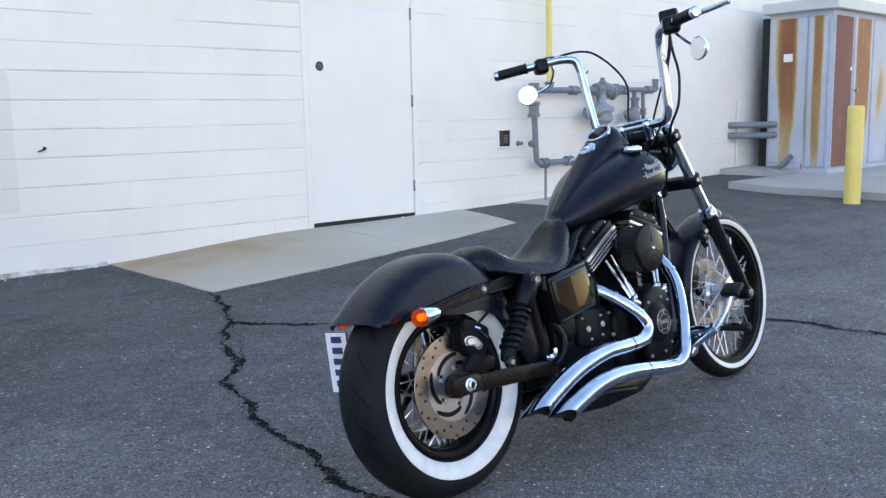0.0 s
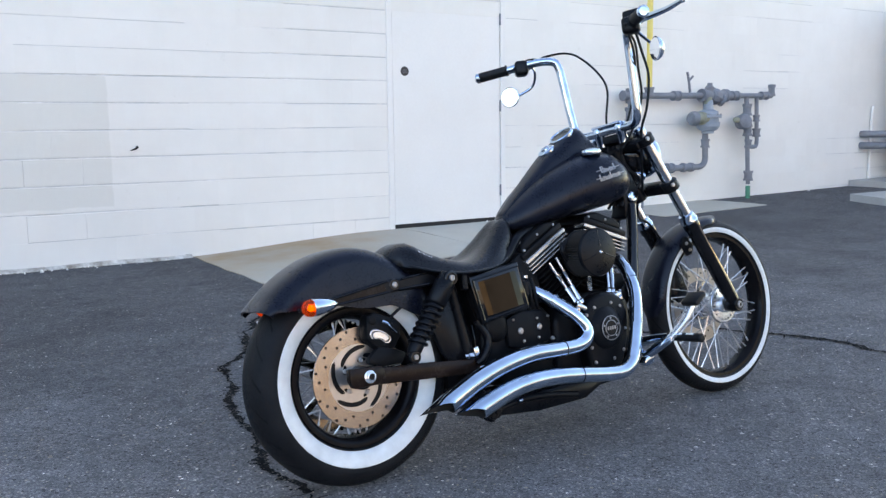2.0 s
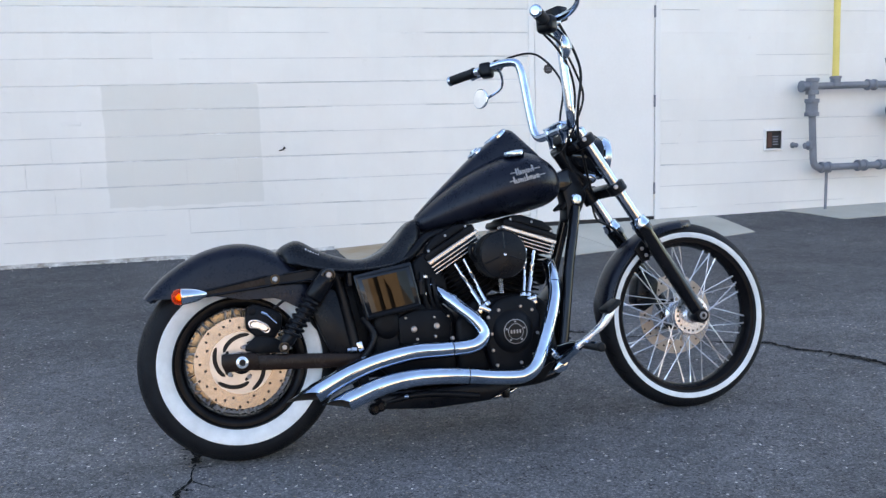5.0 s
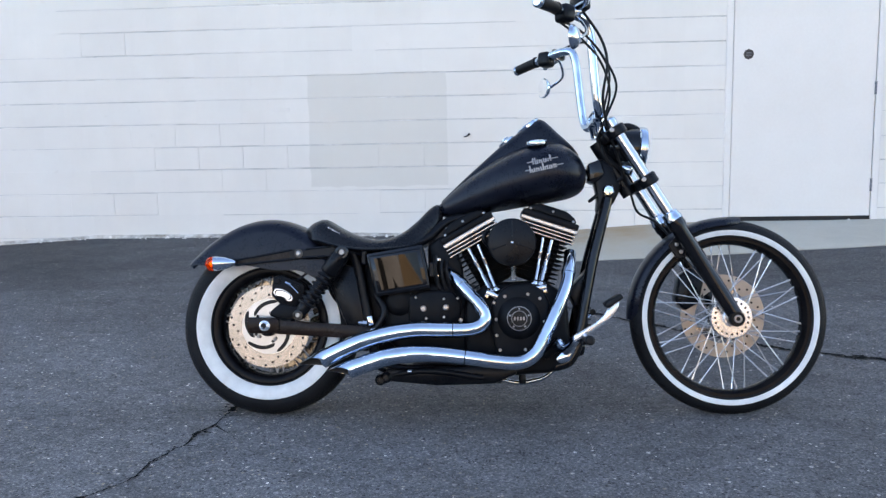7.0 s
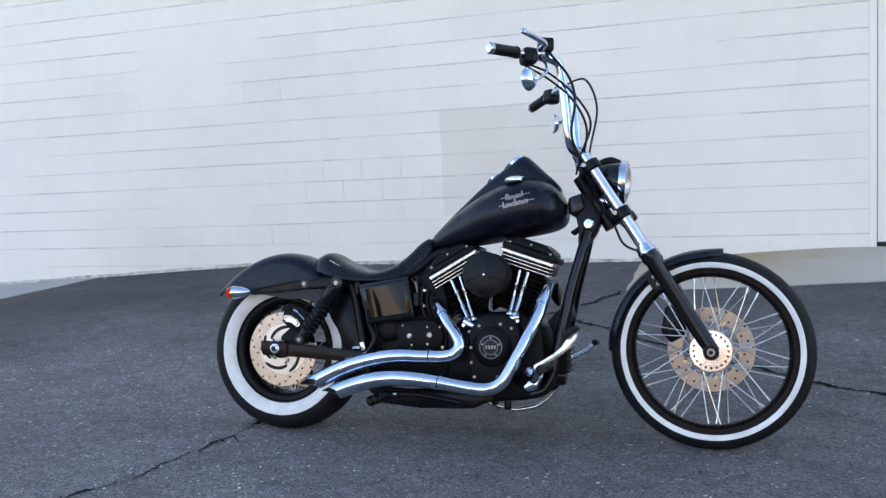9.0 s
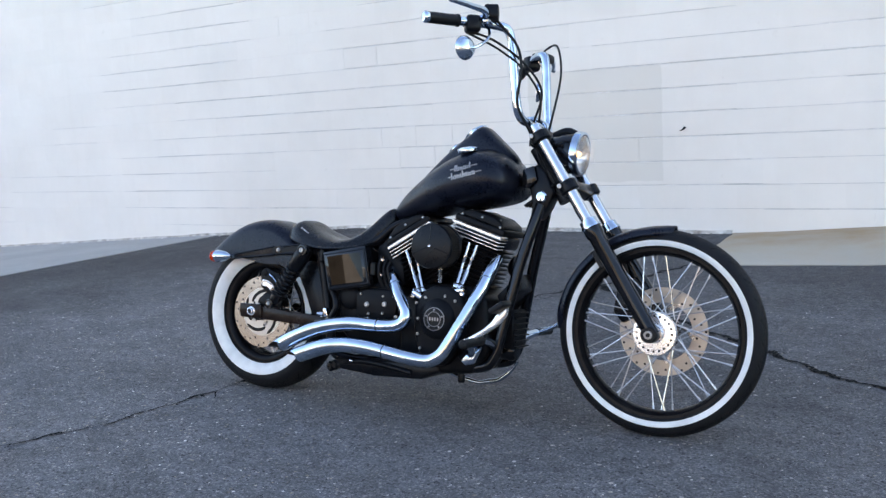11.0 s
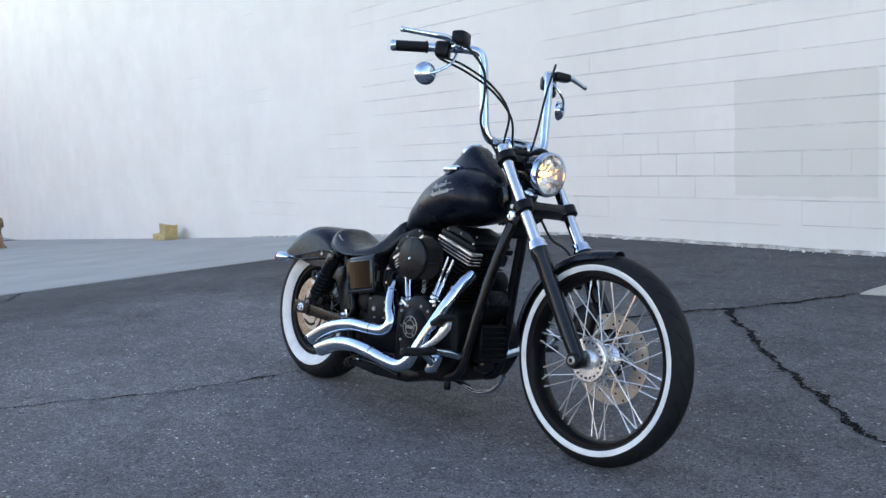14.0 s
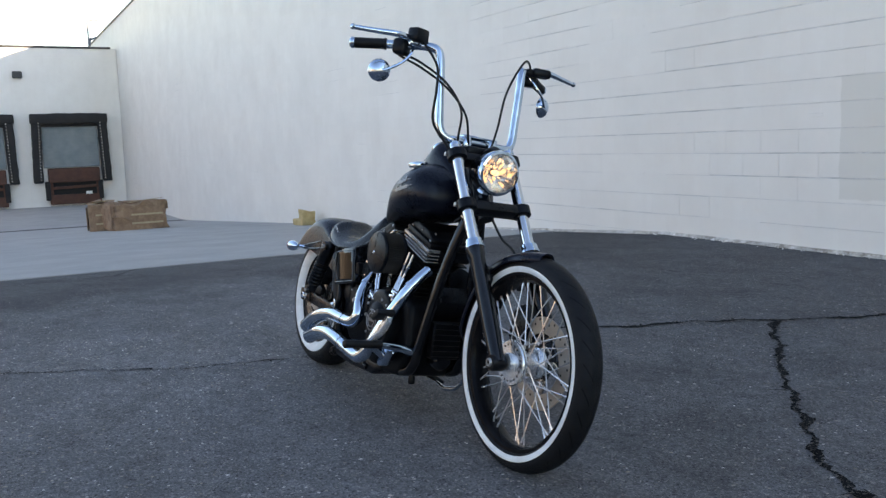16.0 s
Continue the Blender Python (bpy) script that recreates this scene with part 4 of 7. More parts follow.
def carton(name, c, s, rz, mat, label, crush, seed, tape=True):
    rnd = random.Random(seed)
    x, y = c
    b = empty(name, Matrix.Translation((x, y, ground_z(x, y) + 0.008)) @ pose(0, 0, 0, 0, 0, rz))
    tagged(b, label, "box")
    bm = boxed((0, 0, s[2] / 2), s, 0.012)
    bmesh.ops.subdivide_edges(bm, edges=[e for e in bm.edges if e.calc_length() > 0.2], cuts=6, use_grid_fill=True)
    for v in bm.verts:
        q = v.co * 3.1 + Vector((seed, 0, 0))
        fold = abs(noise.noise(v.co * 5.2 + Vector((0, seed, 2)))) - 0.2
        v.co += Vector((fold * 0.3, -fold * 0.5, fold * 0.6 * step(v.co.z, 0.05, 0.3))) * crush * 2
        v.co += Vector((noise.noise(q), noise.noise(q + Vector((5, 1, 0))), noise.noise(q + Vector((1, 9, 3))) * step(v.co.z, 0.02, 0.2))) * crush
    part("carton", bm, mat, b, smooth=True, angle=30)
    if tape:
        part("tape", boxed((0, 0, s[2] + 0.004), (s[0] * 0.98, 0.07, 0.004)), TAPE, b, smooth=False)
        part("tape", boxed((0, -s[1] / 2 - 0.012, s[2] * 0.55), (s[0] * 0.6, 0.004, 0.06)), TAPE, b, smooth=False)
        for k in range(6):
            m = pose(rnd.uniform(-0.45, 0.45) * s[0], rnd.uniform(-0.45, 0.45) * s[1], s[2] + 0.03, rnd.uniform(-14, 14), rnd.uniform(-16, 16), rnd.uniform(0, 180))
            part("flap", boxed((0, 0, 0), (rnd.uniform(0.25, 0.5), rnd.uniform(0.12, 0.3), 0.006), 0.0, m), mat, b, smooth=False)
        for z in (0.3, 0.62):
            part("tape", boxed((s[0] / 2 + 0.035, 0.1 * s[1], s[2] * z), (0.004, s[1] * 0.6, 0.045)), TAPE, b, smooth=False)
        for k in range(5):
            m = pose(-0.06 * s[0] + rnd.uniform(-0.02, 0.02), -s[1] / 2 - 0.02 - 0.012 * k, s[2] * 0.48, rnd.uniform(-4, 4), rnd.uniform(-3, 3), rnd.uniform(-3, 3))
            part("torn_layer", boxed((0, 0, 0), (s[0] * rnd.uniform(0.75, 0.95), 0.006, s[2] * rnd.uniform(0.7, 0.95)), 0.0, m), mat, b, smooth=False)
        m = pose(0.05 * s[0], 0.1 * s[1], s[2] + 0.05, 4, -6, 12)
        part("loose_sheet", boxed((0, 0, 0), (s[0] * 0.7, s[1] * 0.6, 0.012), 0.0, m), TAPE, b, "loose pale sheet on top", smooth=False)
    return b


build_door()
build_gas_pipes()
build_wall_box()
build_cabinet()
build_docks()
carton("cardboard_box", (-20.1, 2.03), (1.2, 1.32, 0.69), 6, CARD, "large crushed brown cardboard carton lying on the concrete", 0.13, 3)
carton("cardboard_box", (-20.9, 1.25), (0.8, 0.55, 0.72), -8, CARD, "upright brown cardboard carton beside the crushed one", 0.04, 8)
carton("yellow_box", (-13.75, 4.5), (0.55, 0.3, 0.13), 3, YELLOW_BOX, "small flattened tan box against the white wall", 0.02, 11, False)
carton("yellow_box", (-13.58, 4.52), (0.34, 0.24, 0.3), -5, YELLOW_BOX, "crumpled tan cardboard packet against the wall", 0.07, 12, False)
# the far side of the yard, behind the camera
def build_south_wall():
    """Unseen pale wall across the yard, added for bounce light and reflections, with dark doors, and a brown one
    beyond.
    """
    bm = bmesh.new()
    doors = ((-15.2, -12.0), (-9.4, -7.0), (-4.2, -2.6))
    edge = [-17.0] + [v for d in doors for v in d] + [0.04]
    for a, b in zip(edge[::2], edge[1::2]):
        add_box(bm, ((a + b) / 2, -27, 2.1), (b - a, 0.5, 7.8))
    for a, b in doors:
        add_box(bm, ((a + b) / 2, -27, 5.2), (b - a, 0.5, 1.6))
    
    w = tagged(part("wall_south", bm, FAR_WALL, smooth=False), "unseen pale grey wall across the yard, added to bounce light, with dark doors", "wall", kind="structure")
    # added out of view so that polished parts reflect something dark
    tagged(part("reflection_wall_west", boxed((-29.6, -27, 2.1), (25.1, 0.4, 7.8)), DARK_WALL, smooth=False), "unseen dark brown wall further along the yard, added to darken reflections", "wall", kind="structure")
    for a, b in doors:
        part("shutter", boxed(((a + b) / 2, -27.1, 1.3), (b - a - 0.01, 0.1, 6.2)), COPING, w, "dark closed shutter", smooth=False)


build_south_wall()


def build_brown_building():
    """Sunlit brown wall with two tall dark doorways; it shows in the polished parts alone."""
    bm = bmesh.new()
    spans = ((0.05, 2.2), (4.0, 6.4), (8.4, 13.0))
    for a, b in spans:
        add_box(bm, ((a + b) / 2, -27, 2.5), (b - a, 0.5, 8.6))
    for a, b in ((2.2, 4.0), (6.4, 8.4)):
        add_box(bm, ((a + b) / 2, -27, 6.0), (b - a, 0.5, 1.6))
    w = tagged(part("wall_southeast", bm, EAST_WALL, smooth=False), "sunlit brown wall with tall dark doorways across the yard", "wall", kind="structure")
    for a, b in ((2.2, 4.0), (6.4, 8.4)):
        part("doorway", boxed(((a + b) / 2, -27.12, 1.7), (b - a - 0.01, 0.1, 7.0)), DARK, w, "dark closed doorway", smooth=False)

    # unseen dark stretch, added to dim the brake disc's reflection
    tagged(part("reflection_wall_east", boxed((24.0, -27, 2.2), (21.9, 0.5, 8.0)), DARK_WALL, smooth=False), "unseen dark brown wall further along the yard, added to darken reflections", "wall", kind="structure")


build_brown_building()


def build_debris():
    """Crumbs of paint and mortar along the foot of the wall."""
    rnd = random.Random(21)
    bm = bmesh.new()
    for k in range(110):
        x = rnd.uniform(-9, 9) if k % 3 else rnd.uniform(-3, 1.2)
        if 0.9 < x < 4.6 and k % 4:
            continue
        y = WALL_Y - abs(rnd.gauss(0, 0.05)) - 0.01
        r = rnd.uniform(0.004, 0.011) if k % 11 else rnd.uniform(0.015, 0.026)
        z = ground_z(x, y) + r * 0.25
        n = len(bm.verts)
        bmesh.ops.create_icosphere(bm, subdivisions=1, radius=r, matrix=Matrix.Translation((x, y, z)) @ Euler((rnd.uniform(0, 3), rnd.uniform(0, 3), rnd.uniform(0, 3))).to_matrix().to_4x4() @ Matrix.Diagonal((1, rnd.uniform(0.5, 1), rnd.uniform(0.3, 0.7), 1)))
    # thick lip of old paint that runs down onto the asphalt
    lip = bmesh.new()
    prev = None
    for k in range(700):
        x = -10.5 + k * 0.0163
        q = Vector((x, 0, 0))
        reach = 0.006 + 0.016 * max(0.0, noise.noise(q * 4.1) + 0.25) + 0.016 * max(0.0, noise.noise(q * 31)) + rnd.uniform(0, 0.004)
        g = ground_z(x, WALL_Y)
        top = g + 0.034 + 0.008 * noise.noise(q * 2.2)
        row = [lip.verts.new(p) for p in ((x, WALL_Y + 0.004, top), (x, WALL_Y - 0.007, top - 0.008), (x, WALL_Y - 0.011, g + 0.012), (x, WALL_Y - 0.011 - reach, g + 0.0055), (x, WALL_Y - 0.012 - reach, g - 0.01))]
        if prev:
            for i in range(4):
                lip.faces.new((prev[i], prev[i + 1], row[i + 1], row[i]))
        prev = row
    tagged(part("baseboard", lip, LIP, smooth=True), "thick ragged lip of white paint along the wall foot", "paint edge", kind="structure")
    grit = bmesh.new()
    for k in range(900):
        x, y = rnd.uniform(-4.5, 5.0), rnd.uniform(-2.6, 4.4)
        r = rnd.uniform(0.0015, 0.0045)
        m = Matrix.Translation((x, y, ground_z(x, y) + r * 0.2)) @ Euler((rnd.uniform(0, 3), rnd.uniform(0, 3), rnd.uniform(0, 3))).to_matrix().to_4x4() @ Matrix.Diagonal((1, rnd.uniform(0.5, 1), rnd.uniform(0.4, 0.8), 1))
        pts = [m @ Vector(c) * 1.0 for c in ((r, 0, -r * 0.6), (-r * 0.6, r, -r * 0.6), (-r * 0.6, -r, -r * 0.6), (0, 0, r))]
        vs = [grit.verts.new(c) for c in pts]
        for f in ((0, 1, 2), (0, 1, 3), (1, 2, 3), (2, 0, 3)):
            grit.faces.new([vs[i] for i in f])
    tagged(part("loose_grit", grit, GRIT, smooth=False), "loose pale grit scattered over the asphalt", "grit", kind="stuff")
    # brown dirt swept against the wall
    dirt = bmesh.new()
    for k in range(520):
        x = rnd.uniform(-6.0, 0.95) if k % 3 else rnd.uniform(4.6, 9.0)
        y = WALL_Y - 0.02 - abs(rnd.gauss(0, 0.035))
        r = rnd.uniform(0.003, 0.008)
        z = ground_z(x, y)
        a0 = rnd.uniform(0, 6.28)
        ring = [dirt.verts.new((x + math.cos(a0 + 1.2566 * n) * r * rnd.uniform(0.7, 1.8), y + math.sin(a0 + 1.2566 * n) * r * rnd.uniform(0.6, 1.1), z + 0.0035)) for n in range(5)]
        tip = dirt.verts.new((x, y, z + 0.0035 + r * 0.5))
        for n in range(5):
            dirt.faces.new((ring[n], ring[(n + 1) % 5], tip))
    tagged(part("swept_dirt", dirt, DIRT, smooth=False), "dark brown dirt and leaf crumbs along the wall foot", "dirt", kind="stuff")
    tagged(part("debris", bm, WALL_PAINT, smooth=False), "crumbs of white paint and mortar along the wall foot", "debris", kind="stuff")


build_debris()


# ---- motorcycle ----
# x forward, y to its left, z up from the ground under the rear wheel; it leans on its stand
def gloss(name, color, rough, metal=0.0, coat=0.0, fine=0.0, shine=0.5):
    m, t, p = nodes_of(name)
    p.inputs["Specular IOR Level"].default_value = shine
    if metal == 0.0 and max(color) < 0.02:
        p.inputs["Specular Tint"].default_value = (0.72, 0.86, 1.0, 1)   # blue sky reflection put into the tint of black paints
    v = local_of(t)
    n = noise_of(t, 14, 5, 0.6, v)
    dust = noise_of(t, 160, 3, 0.6, v)
    c2 = tuple(min(1.0, c * 1.25 + 0.004) for c in color)
    t.links.new(ramp_of(t, n, [(0.35, color), (0.7, c2)]), p.inputs["Base Color"])
    r = maths(t, "ADD", rough, maths(t, "MULTIPLY", maths(t, "SUBTRACT", maths(t, "ADD", n, dust), 1.0), rough * (0.12 if metal else 0.5) + 0.006), True)
    t.links.new(r, p.inputs["Roughness"])
    p.inputs["Metallic"].default_value = metal
    p.inputs["Coat Weight"].default_value = coat
    p.inputs["Coat Roughness"].default_value = 0.06
    if fine:
        bump_of(t, p, dust, fine, 0.001)
    return m


DENIM = gloss("matt_black_paint", (0.0025, 0.0042, 0.0105), 0.29, shine=0.26)
SATIN = gloss("satin_black_metal", (0.0025, 0.003, 0.0045), 0.3, fine=0.12, shine=0.18)
GLOSS = gloss("gloss_black_paint", (0.004, 0.004, 0.005), 0.1, coat=0.0, shine=0.38)
CRINKLE = gloss("wrinkle_black_casting", (0.003, 0.0034, 0.0045), 0.42, fine=0.6, shine=0.12)
STAINLESS = gloss("stainless_spoke", (0.66, 0.67, 0.69), 0.22, metal=0.7)
CHROME = gloss("chrome", (0.41, 0.53, 0.65), 0.03, metal=1.0)
BRUSHED = gloss("brushed_steel", (0.46, 0.45, 0.44), 0.24, metal=0.75)
BOLT = gloss("zinc_plated_bolt", (0.3, 0.315, 0.33), 0.3, metal=0.55)
ALUMINIUM = gloss("cast_aluminium", (0.66, 0.715, 0.77), 0.24, metal=0.75)
FRONT_DISC = gloss("worn_disc_steel", (0.3, 0.275, 0.25), 0.36, metal=0.6)
CARRIER_STEEL = gloss("polished_carrier_steel", (0.4, 0.415, 0.43), 0.3, metal=0.85)
NICKEL = gloss("polished_nickel", (0.5, 0.55, 0.6), 0.08, metal=1.0)
DISC_STEEL = gloss("brake_disc_steel", (0.27, 0.262, 0.254), 0.26, metal=1.0)
LEATHER = gloss("black_leather", (0.004, 0.0045, 0.006), 0.28, fine=0.35, shine=0.26)


def tyre_material(name, count, edge):
    """Rubber with slanted tread grooves cut across the crown, plain on the walls."""
    m = gloss(name, (0.006, 0.0065, 0.008), 0.55, shine=0.17)
    t, p = m.node_tree, m.node_tree.nodes["Principled BSDF"]
    xyz = t.nodes.new("ShaderNodeSeparateXYZ")
    t.links.new(local_of(t), xyz.inputs[0])
    turn = maths(t, "MULTIPLY", maths(t, "ARCTAN2", xyz.outputs[0], xyz.outputs[2]), count / 6.283185)
    side = maths(t, "ABSOLUTE", xyz.outputs[1])
    f = maths(t, "FRACT", maths(t, "ADD", turn, maths(t, "MULTIPLY", side, 0.9 / edge)))
    cut = maths(t, "LESS_THAN", maths(t, "ABSOLUTE", maths(t, "SUBTRACT", f, 0.5)), 0.055)
    band = maths(t, "MULTIPLY", maths(t, "LESS_THAN", side, edge), maths(t, "GREATER_THAN", side, edge * 0.22))
    h = maths(t, "SUBTRACT", maths(t, "MULTIPLY", noise_of(t, 260, 3, 0.6, local_of(t)), 0.15), maths(t, "MULTIPLY", cut, band))
    # shade inside the grooves is painted in as a blacker base colour
    base = p.inputs["Base Color"].links[0].from_socket
    t.links.new(mix_of(t, base, (0.0008, 0.0008, 0.001), maths(t, "MULTIPLY", cut, band)), p.inputs["Base Color"])
    bump_of(t, p, h, 1.0, 0.009)
    return m


TYRE = tyre_material("rear_tyre_rubber", 22, 0.066)
FRONT_TYRE = tyre_material("front_tyre_rubber", 30, 0.036)
WHITE_RUBBER = gloss("white_sidewall", (0.6, 0.655, 0.68), 0.45, fine=0.1)
GRIP_RUBBER = gloss("grip_rubber", (0.004, 0.004, 0.0045), 0.5, fine=0.4, shine=0.25)
SILVER = gloss("silver_emblem", (0.3, 0.3, 0.31), 0.4, metal=0.6)
PLATE_WHITE = gloss("white_plate", (0.72, 0.74, 0.78), 0.35)
PLATE_INK = gloss("blue_ink", (0.02, 0.03, 0.12), 0.4)
RIM_BLACK = gloss("rim_black", (0.004, 0.004, 0.005), 0.22, shine=0.1)
# black steel; the brown it reflects is mixed into the base colour
SWING = gloss("black_steel_brown_reflection", (0.014, 0.008, 0.006), 0.26, shine=0.15)
BLACK_CHROME = gloss("black_chrome", (0.015, 0.0155, 0.016), 0.035, metal=1.0)
BRUSHED_DARK = gloss("dark_brushed_rim", (0.2, 0.18, 0.15), 0.2, metal=1.0)
FIN_BLACK = gloss("fin_black", (0.003, 0.003, 0.0035), 0.6, fine=0.2, shine=0.1)
MIRROR = gloss("mirror_glass", (0.9, 0.9, 0.9), 0.02, metal=1.0)
FILTER = gloss("dark_filter_gauze", (0.03, 0.03, 0.032), 0.6, fine=0.6, shine=0.2)
REFLECTOR = gloss("lamp_reflector", (0.72, 0.71, 0.68), 0.16, metal=1.0)


def glass_material(name, color, glow=0.0):
    m, t, p = nodes_of(name)
    p.inputs["Base Color"].default_value = (*color, 1)
    p.inputs["Roughness"].default_value = 0.08
    p.inputs["Transmission Weight"].default_value = 0.85
    p.inputs["IOR"].default_value = 1.3
    if glow:
        p.inputs["Emission Color"].default_value = (1.0, 0.16, 0.02, 1)
        p.inputs["Emission Strength"].default_value = glow
    return m


LENS = glass_material("headlamp_glass", (1.0, 1.0, 1.0))
AMBER = glass_material("amber_lens", (0.85, 0.06, 0.01), 0.015)


def bulb_material():
    m, t, p = nodes_of("lamp_bulb")
    p.inputs["Base Color"].default_value = (1.0, 0.6, 0.25, 1)
    p.inputs["Emission Color"].default_value = (1.0, 0.6, 0.3, 1)
    p.inputs["Emission Strength"].default_value = 0.7
    return m


BULB = bulb_material()
AMBER_BULB = bulb_material()
AMBER_BULB.node_tree.nodes["Principled BSDF"].inputs["Emission Strength"].default_value = 0.9
AMBER_BULB.node_tree.nodes["Principled BSDF"].inputs["Base Color"].default_value = (1.0, 0.2, 0.03, 1)
AMBER_BULB.node_tree.nodes["Principled BSDF"].inputs["Emission Color"].default_value = (1.0, 0.25, 0.04, 1)

BIKE = pose(0, -0.056, 0, 0, 0, 2.1) @ pose(0, 0, 0, -10, 0, 0)
RAKE = Vector((0.525, 0, -0.851)).normalized()
bike = empty("motorcycle", BIKE)
tagged(bike, "matt black custom motorcycle with white sidewalls leaning on its stand", "motorcycle")


def steered(deg):
    return Matrix.Translation((1.2, 0, 0.85)) @ Matrix.Rotation(radians(deg), 4, -RAKE) @ Matrix.Translation((-1.2, 0, -0.85))


STEER, BAR_TURN = steered(-0.5), steered(2.0)


SIDE = [0.0]   # how far what follows sits to the left of the middle line


def add(name, bm, mat, parent=None, label="", steer=False, smooth=True, angle=40):
    if SIDE[0]:
        bmesh.ops.translate(bm, vec=(0, SIDE[0], 0), verts=bm.verts)
    if steer:
        top = parent
        while top is not None and top.parent not in (None, bike):
            top = top.parent
        on_bar = name == "handlebar" or (top is not None and top.name == "handlebar")
        bmesh.ops.transform(bm, matrix=BAR_TURN if on_bar else STEER, verts=bm.verts)
    return part(name, bm, mat, parent or bike, label, smooth, angle)


def wheel(name, c, tyre_profile, white, rim, hub, spokes, m=None):
    """A wire wheel on the y axis. white: profile of the white band; rim: profile; hub: list of lathes."""
    bm = bmesh.new()
    add_rings_profile(bm, rim)
    w = part(name, bm, RIM_BLACK, bike, "gloss black wire-spoked wheel")
    w.matrix_basis = (m or Matrix()) @ Matrix.Translation(c)
    bm = bmesh.new()
    add_rings_profile(bm, tyre_profile, 96)
    part("tyre", bm, TYRE if "rear" in name else FRONT_TYRE, w, "black rubber tyre")
    for s in (-1, 1):
        bm = bmesh.new()
        add_rings_profile(bm, [(r, s * y) for r, y in white], 96)
        part("whitewall", bm, WHITE_RUBBER, w, "white sidewall band")
    for prof, mat, nm, lb in hub:
        part(nm, lathe((0, 0, 0), (0, 1, 0), prof, 40), mat, w, lb)
    r0, y0, r1, n = spokes
    kinds = {}
    for k in range(n):
        s = 1 if k % 2 else -1
        lean = 1 if (k // 2) % 2 else -1
        if (s, lean) not in kinds:
            a1 = radians(42) * lean
            p0, p1 = (0, s * y0, r0), (math.sin(a1) * r1, s * 0.008, math.cos(a1) * r1)
            b = tube([p0, p1], 0.0022, 6, curve=False)
            q0, q1 = Vector(p1), Vector(p1) + (Vector(p0) - Vector(p1)).normalized() * 0.022
            add_tube(b, [q0, q1], 0.0038, 6, curve=False)
            o = part("spoke", b, STAINLESS, w)
            kinds[s, lean] = o.data
        else:
            o = new("spoke", kinds[s, lean])
            o.parent = w
        o.rotation_euler = (0, 6.283185 * k / n, 0)
    return w


def add_rings_profile(bm, prof, segs=72):
    """A closed profile of (radius, y) turned round the y axis."""
    rings = []
    for i in range(segs):
        a = 6.283185 * i / segs
        rings.append([(r * math.sin(a), y, r * math.cos(a)) for r, y in prof])
    rings.append(rings[0])
    vr = [[bm.verts.new(p) for p in r] for r in rings[:-1]]
    vr.append(vr[0])
    n = len(prof)
    for a, b in zip(vr, vr[1:]):
        for i in range(n):
            j = (i + 1) % n
            bm.faces.new((a[i], a[j], b[j], b[i]))


def mirrored(half):
    """A profile from one bead over the crown to the other."""
    return half + [(r, -y) for r, y in half[-2::-1]]


def curved_slot(bm, r, a0, a1, w, sweep, y0, y1, n=8):
    """A rounded slot that curves round the y axis, as a closed solid."""
    left, right = [], []
    for i in range(n + 1):
        f = i / n
        a, rr = a0 + (a1 - a0) * f, r + sweep * (f - 0.5)
        h = w * math.sqrt(max(0.0, 1 - abs(2 * f - 1) ** 6)) + 0.0003
        left.append(((rr - h) * math.sin(a), (rr - h) * math.cos(a)))
        right.append(((rr + h) * math.sin(a), (rr + h) * math.cos(a)))
    ring = left + right[::-1]
    add_rings(bm, [[(x, y, z) for x, z in ring] for y in (y0, y1)])


def disc(parent, r0, r1, y, t, holes, mat):
    """A drilled ring with a slotted carrier inside it."""
    bm = bmesh.new()
    add_rings_profile(bm, [(r0, y - t), (r1 - 0.001, y - t), (r1, y - t + 0.001), (r1, y + t - 0.001), (r1 - 0.001, y + t), (r0, y + t)], 72)
    d = part("brake_disc", bm, mat, parent, "drilled steel brake disc", angle=30)
    hole = None
    for k in range(holes):
        a = 6.283185 * k / holes
        r = r0 + (r1 - r0) * (0.3, 0.6, 0.84)[k % 3]
        if hole is None:
            hole = part("disc_hole", lathe((0, -t - 0.0004, 0), (0, 1, 0), [(0.0042, 0), (0.0042, 2 * t + 0.0008)], 8), SATIN, d)
            o = hole
        else:
            o = new("disc_hole", hole.data)
            o.parent = d
        o.location = (r * math.sin(a), y, r * math.cos(a))
    return d


